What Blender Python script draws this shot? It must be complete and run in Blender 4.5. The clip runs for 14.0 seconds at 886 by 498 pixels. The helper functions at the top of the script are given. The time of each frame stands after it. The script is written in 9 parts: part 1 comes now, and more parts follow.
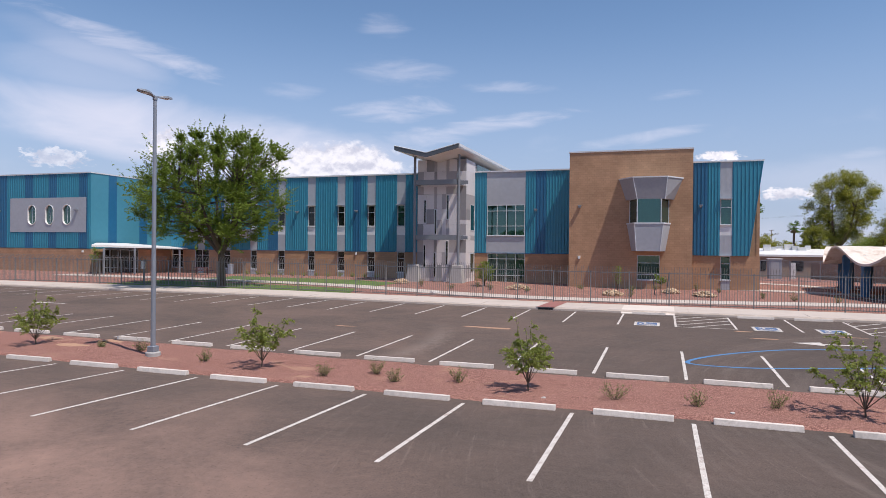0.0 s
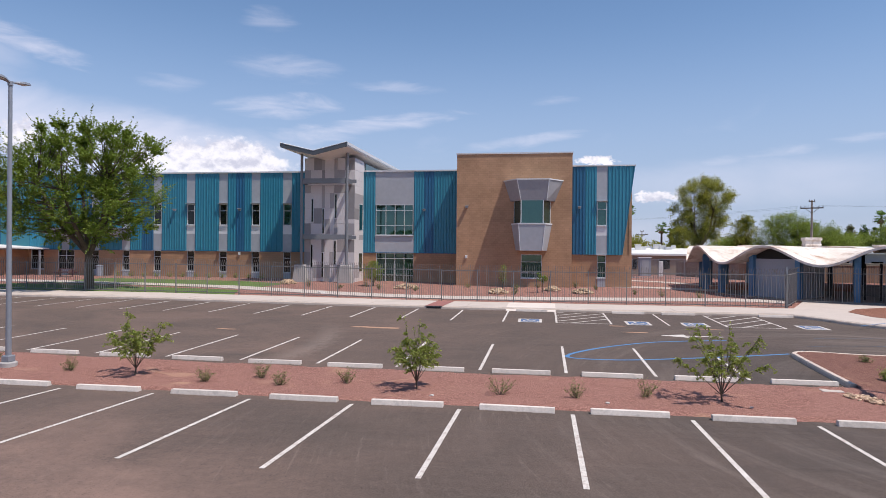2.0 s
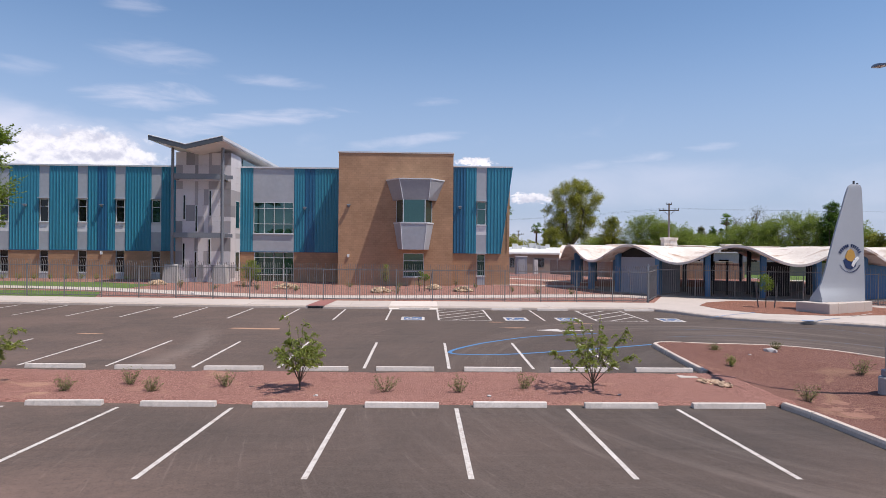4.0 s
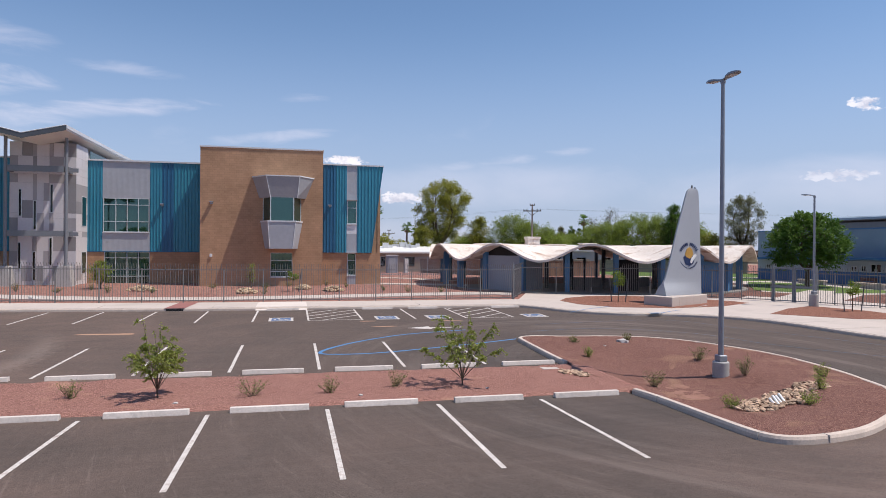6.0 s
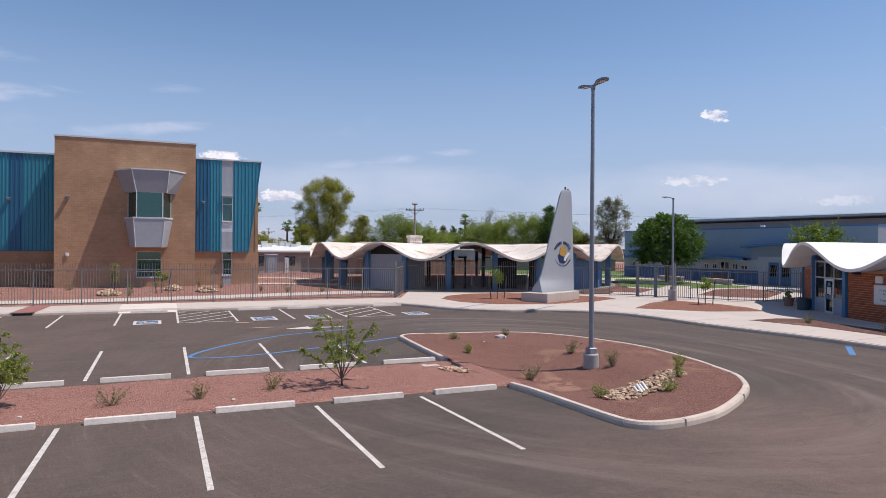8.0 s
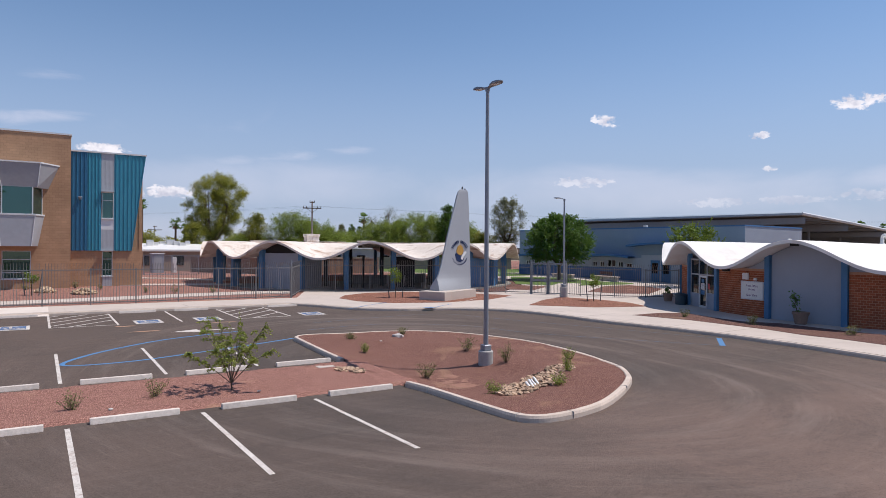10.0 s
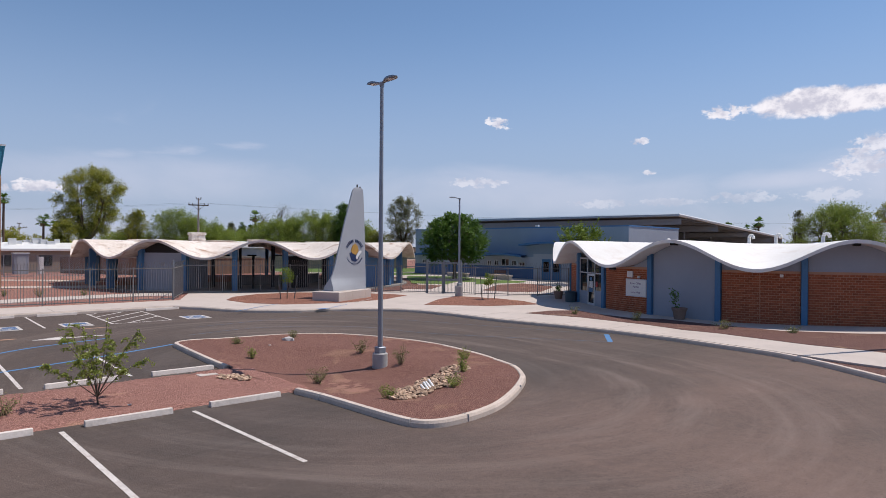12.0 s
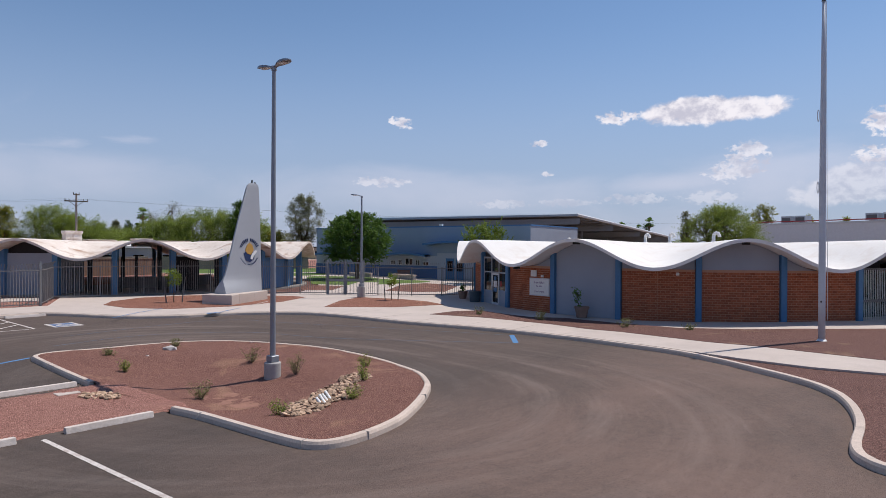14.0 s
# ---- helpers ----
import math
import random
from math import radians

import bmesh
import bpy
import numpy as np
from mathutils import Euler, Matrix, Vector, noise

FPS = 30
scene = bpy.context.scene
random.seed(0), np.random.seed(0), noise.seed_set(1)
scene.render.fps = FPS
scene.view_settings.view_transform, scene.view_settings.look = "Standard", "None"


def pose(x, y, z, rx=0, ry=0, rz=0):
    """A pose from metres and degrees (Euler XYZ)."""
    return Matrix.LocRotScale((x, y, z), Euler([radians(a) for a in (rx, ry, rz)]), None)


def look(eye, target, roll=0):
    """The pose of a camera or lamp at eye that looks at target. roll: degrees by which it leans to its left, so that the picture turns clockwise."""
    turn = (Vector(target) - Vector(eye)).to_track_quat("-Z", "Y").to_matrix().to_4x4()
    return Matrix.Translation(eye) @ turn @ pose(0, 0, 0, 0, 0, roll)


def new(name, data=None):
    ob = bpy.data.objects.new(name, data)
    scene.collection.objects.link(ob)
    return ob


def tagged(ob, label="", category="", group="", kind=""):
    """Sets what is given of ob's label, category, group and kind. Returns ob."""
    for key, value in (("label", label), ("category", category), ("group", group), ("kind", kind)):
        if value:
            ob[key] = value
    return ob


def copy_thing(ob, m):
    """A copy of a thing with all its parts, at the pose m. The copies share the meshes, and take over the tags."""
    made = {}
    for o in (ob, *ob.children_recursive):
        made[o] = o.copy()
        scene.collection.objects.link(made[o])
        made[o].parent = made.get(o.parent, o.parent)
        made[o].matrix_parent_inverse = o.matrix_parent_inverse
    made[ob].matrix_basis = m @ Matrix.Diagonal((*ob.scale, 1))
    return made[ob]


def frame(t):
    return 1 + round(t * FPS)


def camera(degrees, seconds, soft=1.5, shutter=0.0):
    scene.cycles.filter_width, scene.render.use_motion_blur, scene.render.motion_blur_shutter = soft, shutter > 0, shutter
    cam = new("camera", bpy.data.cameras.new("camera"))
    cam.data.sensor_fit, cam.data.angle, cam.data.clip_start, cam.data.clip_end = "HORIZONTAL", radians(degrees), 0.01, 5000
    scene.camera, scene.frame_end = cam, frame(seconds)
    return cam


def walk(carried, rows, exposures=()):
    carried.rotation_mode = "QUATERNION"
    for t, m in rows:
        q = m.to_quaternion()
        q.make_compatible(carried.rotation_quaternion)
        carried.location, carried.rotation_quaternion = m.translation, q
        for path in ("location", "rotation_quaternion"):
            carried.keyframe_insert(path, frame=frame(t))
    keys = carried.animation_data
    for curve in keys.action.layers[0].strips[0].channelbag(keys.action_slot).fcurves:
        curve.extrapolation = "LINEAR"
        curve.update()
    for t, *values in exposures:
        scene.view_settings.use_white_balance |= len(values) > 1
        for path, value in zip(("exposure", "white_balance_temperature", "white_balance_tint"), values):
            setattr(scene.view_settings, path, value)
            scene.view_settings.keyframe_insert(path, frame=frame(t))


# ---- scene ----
cam = camera(68.42, 14.0, soft=0.45)
walk(cam, [
    (0.0, pose(-0.696, -15.902, 3.979, 89.817, -0.547, 18.688)),
    (0.5, pose(-0.694, -15.909, 3.994, 89.816, -0.542, 16.387)),
    (1.0, pose(-0.693, -15.905, 3.989, 89.837, -0.544, 13.941)),
    (1.5, pose(-0.688, -15.912, 3.983, 89.867, -0.530, 11.442)),
    (2.0, pose(-0.684, -15.933, 3.981, 89.874, -0.510, 8.934)),
    (2.5, pose(-0.698, -15.973, 3.978, 89.872, -0.523, 6.400)),
    (3.0, pose(-0.725, -16.017, 3.963, 89.882, -0.525, 3.796)),
    (5.5, pose(-0.821, -16.010, 3.934, 89.926, -0.475, -9.885)),
    (6.0, pose(-0.793, -16.001, 3.919, 89.939, -0.418, -12.821)),
    (6.5, pose(-0.770, -15.991, 3.913, 89.924, -0.431, -15.497)),
    (7.0, pose(-0.712, -15.914, 3.904, 89.951, -0.424, -18.213)),
    (7.5, pose(-0.672, -15.855, 3.888, 89.955, -0.436, -20.720)),
    (8.0, pose(-0.656, -15.856, 3.869, 89.944, -0.424, -23.047)),
    (10.5, pose(-0.500, -15.842, 3.888, 89.881, -0.393, -34.134)),
    (11.0, pose(-0.449, -15.774, 3.897, 89.866, -0.375, -36.470)),
    (11.5, pose(-0.344, -15.655, 3.899, 89.872, -0.383, -38.758)),
    (12.0, pose(-0.158, -15.440, 3.894, 89.875, -0.409, -40.945)),
    (12.5, pose(0.071, -15.203, 3.898, 89.891, -0.354, -43.035)),
    (13.0, pose(0.303, -14.983, 3.894, 89.886, -0.336, -45.121)),
    (13.5, pose(0.535, -14.756, 3.883, 89.904, -0.329, -47.263)),
    (14.0, pose(0.784, -14.553, 3.892, 89.869, -0.319, -49.388)),
], exposures=[(0, 0.09), (3, 0.13), (8, 0.05), (10.5, -0.02), (14, -0.13)])

# ---- world and sun ----
SUN_FROM = Vector((1.8, -0.76, 3.9)).normalized()
world = bpy.data.worlds.new("sky")
scene.world = world
world.use_nodes = True


def build_sky():
    nt = world.node_tree
    nd, lk = nt.nodes, nt.links
    nd.clear()
    out = nd.new("ShaderNodeOutputWorld")
    bg = nd.new("ShaderNodeBackground")
    bg.inputs["Strength"].default_value = 0.125
    sky = nd.new("ShaderNodeTexSky")
    sky.sky_type = "NISHITA"
    sky.sun_disc = False
    sky.sun_elevation = math.asin(SUN_FROM.z)
    sky.sun_rotation = math.atan2(SUN_FROM.x, SUN_FROM.y)
    sky.air_density, sky.dust_density, sky.ozone_density = 1.0, 0.1, 4.0
    sky.altitude = 700
    co = nd.new("ShaderNodeTexCoord")
    sep = nd.new("ShaderNodeSeparateXYZ")
    lk.new(co.outputs["Generated"], sep.inputs[0])

    def m(op, a, b=None, clamp=False):
        n = nd.new("ShaderNodeMath")
        n.operation, n.use_clamp = op, clamp
        for i, v in enumerate((a, b)):
            if v is None:
                continue
            if isinstance(v, (int, float)):
                n.inputs[i].default_value = v
            else:
                lk.new(v, n.inputs[i])
        return n.outputs[0]

    def ramp(v, a, b):
        n = nd.new("ShaderNodeMapRange")
        n.interpolation_type = "SMOOTHSTEP"
        n.inputs[1].default_value, n.inputs[2].default_value = a, b
        lk.new(v, n.inputs[0])
        return n.outputs[0]

    z = sep.outputs[2]
    zc = m("MAXIMUM", z, 0.0)

    def noise_tex(vec, scale, detail, rough, stretch=(1, 1, 1), shift=(0, 0, 0), distort=0.0):
        mp = nd.new("ShaderNodeMapping")
        mp.inputs["Scale"].default_value = stretch
        mp.inputs["Location"].default_value = shift
        lk.new(vec, mp.inputs["Vector"])
        n = nd.new("ShaderNodeTexNoise")
        n.inputs["Scale"].default_value, n.inputs["Detail"].default_value = scale, detail
        n.inputs["Roughness"].default_value, n.inputs["Distortion"].default_value = rough, distort
        lk.new(mp.outputs[0], n.inputs["Vector"])
        return n.outputs["Fac"]

    azimuth = m("ARCTAN2", sep.outputs[0], sep.outputs[1])
    height = m("ARCSINE", z)

    def toward(az, el, wide, high, tilt):
        """1 near a heading, fading out over a tilted ellipse of degrees."""
        da = m("SUBTRACT", azimuth, radians(az))
        de = m("SUBTRACT", m("SUBTRACT", height, radians(el)), m("MULTIPLY", da, tilt))
        dx, dy = m("DIVIDE", da, radians(wide)), m("DIVIDE", de, radians(high))
        return m("SUBTRACT", 1.0, m("ADD", m("MULTIPLY", dx, dx), m("MULTIPLY", dy, dy)))

    # a flat chart of the sky: heading across, height up
    chart = nd.new("ShaderNodeCombineXYZ")
    lk.new(azimuth, chart.inputs[0]), lk.new(height, chart.inputs[1])
    flat = chart.outputs[0]
    lumps = lambda up: m("ADD", m("MULTIPLY", noise_tex(flat, 12.0, 4, 0.5, (1, 1.5, 1), (0.4, 0.2 + up * 1.5, 0.7)), 0.55), m("MULTIPLY", noise_tex(flat, 40.0, 7, 0.6, (1, 1.25, 1), (0.1, 0.6 + up * 1.25, 0.3), 0.2), 0.45))
    puff = lumps(0.0)
    above = lumps(0.012)
    crumbs = noise_tex(flat, 75.0, 7, 0.62, (1, 1.5, 1), (0.8, 0.1, 0.2), 0.3)
    combed = noise_tex(flat, 9.0, 8, 0.58, (1, 5.0, 1), (1.4, 0.7, 0.1), 0.5)
    smooth = noise_tex(flat, 6.0, 6, 0.52, (1, 2.4, 1), (2.4, 0.3, 0.5), 0.4)
    veil = m("MULTIPLY", ramp(m("SUBTRACT", smooth, m("MULTIPLY", zc, 2.0)), 0.28, 0.62), 0.24)
    heaps = 0.0
    for az, el, wide, high, tilt, amount, kind in WEST_CLOUDS + NORTH_CLOUDS + EAST_CLOUDS:
        w = toward(az, el, wide * 1.15, high * 1.15, tilt)
        src, gain, low_at, top = {"puff": (puff, 3.8, 0.02, 0.62) if wide > 3.0 else (crumbs, 4.4, 0.10, 0.85), "wisp": (combed, 3.2, 0.0, 1.8), "bank": (smooth, 2.2, -0.15, 1.4)}[kind]
        edge = ramp(m("ADD", m("MULTIPLY", m("SUBTRACT", src, 0.5), gain), w), low_at, top)
        cover = m("MULTIPLY", m("MULTIPLY", edge, amount), ramp(w, -0.8, 0.0))
        if kind == "puff":
            heaps = m("MAXIMUM", heaps, cover)
        else:
            veil = m("MAXIMUM", veil, cover)
    # tops of the lumps catch the sun, their undersides are grey
    shade = ramp(m("SUBTRACT", puff, above), -0.10, 0.07)
    grey = nd.new("ShaderNodeMix")
    grey.data_type = "RGBA"
    lk.new(shade, grey.inputs[0])
    grey.inputs[6].default_value = (5.0, 4.95, 5.9, 1)
    grey.inputs[7].default_value = (8.0, 7.7, 8.2, 1)
    over = nd.new("ShaderNodeMix")
    over.data_type = "RGBA"
    over.inputs[7].default_value = (6.7, 6.5, 7.5, 1)
    lk.new(m("MULTIPLY", veil, ramp(z, -0.01, 0.03)), over.inputs[0])
    mix = nd.new("ShaderNodeMix")
    mix.data_type = "RGBA"
    lk.new(m("MULTIPLY", heaps, ramp(z, -0.01, 0.03)), mix.inputs[0])
    lk.new(over.outputs[2], mix.inputs[6])
    haze = nd.new("ShaderNodeMix")
    haze.data_type = "RGBA"
    haze.inputs[7].default_value = (3.0, 3.5, 5.0, 1)
    lk.new(sky.outputs[0], haze.inputs[6])
    hz = m("SUBTRACT", 1.0, ramp(z, 0.0, 0.36))
    lk.new(m("MULTIPLY", hz, 0.85), haze.inputs[0])
    lk.new(haze.outputs[2], over.inputs[6]), lk.new(grey.outputs[2], mix.inputs[7])
    lk.new(mix.outputs[2], bg.inputs[0]), lk.new(bg.outputs[0], out.inputs[0])


# heading, height, half width, half height in degrees; tilt; how dense; kind
WEST_CLOUDS = [
    (-37.0, 8.5, 17.5, 2.9, -0.09, 0.74, "bank"), (-47.0, 14.4, 5.4, 1.4, -0.2, 0.34, "bank"), (-44.5, 15.3, 7.0, 1.08, -0.22, 0.62, "wisp"), (-47.6, 13.0, 5.7, 1.85, -0.1, 0.24, "bank"), (-22.9, 11.8, 4.6, 0.95, 0.04, 0.62, "wisp"),
    (-14.8, 10.6, 7.4, 0.72, 0.12, 0.6, "wisp"), (-27.6, 7.0, 7.0, 1.8, 0.0, 0.85, "puff"), (-21.5, 9.2, 4.0, 0.8, 0.0, 0.5, "wisp"), (-41.9, 7.7, 1.6, 1.43, 0.0, 0.8, "puff"), (-49.4, 6.5, 2.2, 0.76, 0, 0.55, "puff"),
    (-23.8, 18.5, 2.6, 0.98, 0, 0.28, "wisp"), (-23.0, 14.9, 4.7, 1.2, -0.05, 0.32, "wisp"), (-13.3, 13.7, 3.9, 0.56, -0.05, 0.35, "wisp"), (-32.2, 12.9, 2.8, 0.73, 0, 0.25, "wisp"),
]
NORTH_CLOUDS = [
    (-2.5, 9.2, 5.3, 0.6, 0.14, 0.45, "wisp"), (4.3, 7.5, 1.8, 0.45, 0, 0.95, "puff"), (0.8, 12.6, 2.2, 0.45, 0, 0.32, "wisp"), (14.3, 7.2, 2.1, 0.49, 0.1, 0.35, "wisp"), (17.8, 7.6, 2.9, 0.55, 0.08, 0.42, "wisp"), (9.2, 4.4, 2.6, 0.5, 0, 0.85, "puff"),
    (23.7, 8.4, 2.3, 0.34, 0, 0.38, "wisp"), (29.4, 5.5, 1.6, 0.37, 0, 0.3, "wisp"), (45.7, 10.8, 1.1, 0.45, -0.15, 0.85, "puff"), (44.0, 5.7, 2.3, 0.43, 0, 0.45, "puff"), (17.2, 5.4, 14.6, 1.97, 0, 0.28, "bank"),
]
EAST_CLOUDS = [
    (57.8, 9.0, 0.7, 0.27, 0, 0.8, "puff"), (58.4, 6.4, 0.6, 0.23, 0, 0.7, "puff"), (47.0, 4.9, 19.5, 2.18, 0, 0.32, "bank"), (64.4, 10.9, 1.8, 0.51, 0, 0.95, "puff"), (71.7, 11.1, 4.9, 1.05, 0.02, 1.0, "puff"),
    (74.4, 7.7, 1.5, 0.85, 0.1, 0.72, "puff"), (73.7, 6.5, 2.3, 1.0, 0.2, 0.6, "puff"), (70.0, 5.6, 7.5, 1.0, 0.05, 0.45, "bank"), (83.3, 9.3, 1.1, 1.04, 0, 0.9, "puff"), (82.8, 7.0, 1.2, 0.65, 0, 0.8, "puff"), (65.6, 4.2, 2.7, 0.47, 0, 0.34, "puff"), (71.6, 4.2, 2.3, 0.55, 0, 0.32, "puff"),
    (54.6, 3.8, 2.5, 0.39, 0, 0.28, "puff"), (81.2, 4.9, 3.9, 1.42, 0.1, 0.45, "puff"), (76.7, 5.8, 10.2, 2.62, 0.05, 0.4, "bank"), (60.0, 3.9, 2.9, 0.34, 0, 0.28, "puff"),
]
build_sky()
sun_data = bpy.data.lights.new("sun", "SUN")
sun_data.energy, sun_data.angle, sun_data.color = 4.35, radians(0.53), (1.0, 0.925, 0.84)
sun = new("sun", sun_data)
sun.matrix_world = look(SUN_FROM * 100, (0, 0, 0))

# ---- materials ----


def stuff_mat(name, dark, light, rough=0.8, grain=40.0, patch=0.5, bump=0.2, metal=0.0, mixed=0.5, spec=0.4, bump_size=0.01, stain=None, stain_amount=0.0, patch_stretch=(1, 1, 1), per_object=0.0, per_piece=0.0):
    """Two colours mixed by fine grain and by large patches, with relief of the grain; optional stains."""
    mt = bpy.data.materials.new(name)
    mt.use_nodes = True
    nt = mt.node_tree
    nd, lk = nt.nodes, nt.links
    b = nd["Principled BSDF"]
    geo = nd.new("ShaderNodeNewGeometry")
    fine = nd.new("ShaderNodeTexNoise")
    fine.inputs["Scale"].default_value, fine.inputs["Detail"].default_value = grain, 5
    big = nd.new("ShaderNodeTexNoise")
    big.inputs["Scale"].default_value, big.inputs["Detail"].default_value, big.inputs["Roughness"].default_value = patch, 6, 0.65
    mp = nd.new("ShaderNodeMapping")
    mp.inputs["Scale"].default_value = patch_stretch
    lk.new(geo.outputs["Position"], mp.inputs["Vector"])
    lk.new(geo.outputs["Position"], fine.inputs["Vector"]), lk.new(mp.outputs[0], big.inputs["Vector"])
    comb = nd.new("ShaderNodeMix")
    comb.data_type = "FLOAT"
    comb.inputs[0].default_value = mixed
    lk.new(fine.outputs["Fac"], comb.inputs[2]), lk.new(big.outputs["Fac"], comb.inputs[3])
    r = nd.new("ShaderNodeMapRange")
    r.inputs[1].default_value, r.inputs[2].default_value = 0.3, 0.7
    lk.new(comb.outputs[0], r.inputs[0])
    col = nd.new("ShaderNodeMix")
    col.data_type = "RGBA"
    col.inputs[6].default_value, col.inputs[7].default_value = (*dark, 1), (*light, 1)
    lk.new(r.outputs[0], col.inputs[0])
    last = col.outputs[2]
    if stain:
        sn = nd.new("ShaderNodeTexNoise")
        sn.inputs["Scale"].default_value, sn.inputs["Detail"].default_value, sn.inputs["Distortion"].default_value = patch * 2.3, 7, 0.8
        lk.new(mp.outputs[0], sn.inputs["Vector"])
        sr = nd.new("ShaderNodeMapRange")
        sr.inputs[1].default_value, sr.inputs[2].default_value, sr.inputs[4].default_value = 0.52, 0.75, stain_amount
        lk.new(sn.outputs["Fac"], sr.inputs[0])
        sm = nd.new("ShaderNodeMix")
        sm.data_type = "RGBA"
        sm.inputs[7].default_value = (*stain, 1)
        lk.new(sr.outputs[0], sm.inputs[0]), lk.new(last, sm.inputs[6])
        last = sm.outputs[2]
    if per_object:
        oi = nd.new("ShaderNodeObjectInfo")
        hv = nd.new("ShaderNodeHueSaturation")
        vr = nd.new("ShaderNodeMapRange")
        vr.inputs[3].default_value, vr.inputs[4].default_value = 1 - per_object, 1 + per_object
        lk.new(oi.outputs["Random"], vr.inputs[0]), lk.new(vr.outputs[0], hv.inputs["Value"]), lk.new(last, hv.inputs["Color"])
        last = hv.outputs[0]
    if per_piece:
        hp = nd.new("ShaderNodeHueSaturation")
        pr = nd.new("ShaderNodeMapRange")
        pr.inputs[3].default_value, pr.inputs[4].default_value = 1 - per_piece, 1 + per_piece
        lk.new(geo.outputs["Random Per Island"], pr.inputs[0]), lk.new(pr.outputs[0], hp.inputs["Value"]), lk.new(last, hp.inputs["Color"])
        last = hp.outputs[0]
    lk.new(last, b.inputs["Base Color"])
    b.inputs["Roughness"].default_value, b.inputs["Metallic"].default_value = rough, metal
    b.inputs["Specular IOR Level"].default_value = spec
    if bump:
        bp = nd.new("ShaderNodeBump")
        bp.inputs["Strength"].default_value, bp.inputs["Distance"].default_value = bump, bump_size
        lk.new(fine.outputs["Fac"], bp.inputs["Height"]), lk.new(bp.outputs[0], b.inputs["Normal"])
    return mt


def course_mat(name, c1, c2, mortar, bw, bh, gap, rough=0.85, bump=0.5):
    """Masonry in courses on upright walls, laid out by metres along the wall (either heading) and up it."""
    mt = bpy.data.materials.new(name)
    mt.use_nodes = True
    nt = mt.node_tree
    nd, lk = nt.nodes, nt.links
    b = nd["Principled BSDF"]
    co = nd.new("ShaderNodeTexCoord")
    br = nd.new("ShaderNodeTexBrick")
    br.inputs["Scale"].default_value = 1.0
    br.inputs["Brick Width"].default_value, br.inputs["Row Height"].default_value = bw, bh
    br.inputs["Mortar Size"].default_value, br.inputs["Mortar Smooth"].default_value = gap, 0.2
    br.inputs["Color1"].default_value, br.inputs["Color2"].default_value, br.inputs["Mortar"].default_value = (*c1, 1), (*c2, 1), (*mortar, 1)
    lk.new(co.outputs["UV"], br.inputs["Vector"])
    geo = nd.new("ShaderNodeNewGeometry")
    n = nd.new("ShaderNodeTexNoise")
    n.inputs["Scale"].default_value, n.inputs["Detail"].default_value = 0.7, 7
    lk.new(geo.outputs["Position"], n.inputs["Vector"])
    vr = nd.new("ShaderNodeMapRange")
    vr.inputs[1].default_value, vr.inputs[2].default_value, vr.inputs[3].default_value, vr.inputs[4].default_value = 0.3, 0.7, 0.86, 1.12
    hv = nd.new("ShaderNodeHueSaturation")
    lk.new(n.outputs["Fac"], vr.inputs[0]), lk.new(vr.outputs[0], hv.inputs["Value"]), lk.new(br.outputs["Color"], hv.inputs["Color"])
    lk.new(hv.outputs[0], b.inputs["Base Color"])
    b.inputs["Roughness"].default_value = rough
    b.inputs["Specular IOR Level"].default_value = 0.25
    bp = nd.new("ShaderNodeBump")
    bp.inputs["Strength"].default_value, bp.inputs["Distance"].default_value, bp.invert = bump, 0.01, True
    lk.new(br.outputs["Fac"], bp.inputs["Height"]), lk.new(bp.outputs[0], b.inputs["Normal"])
    return mt


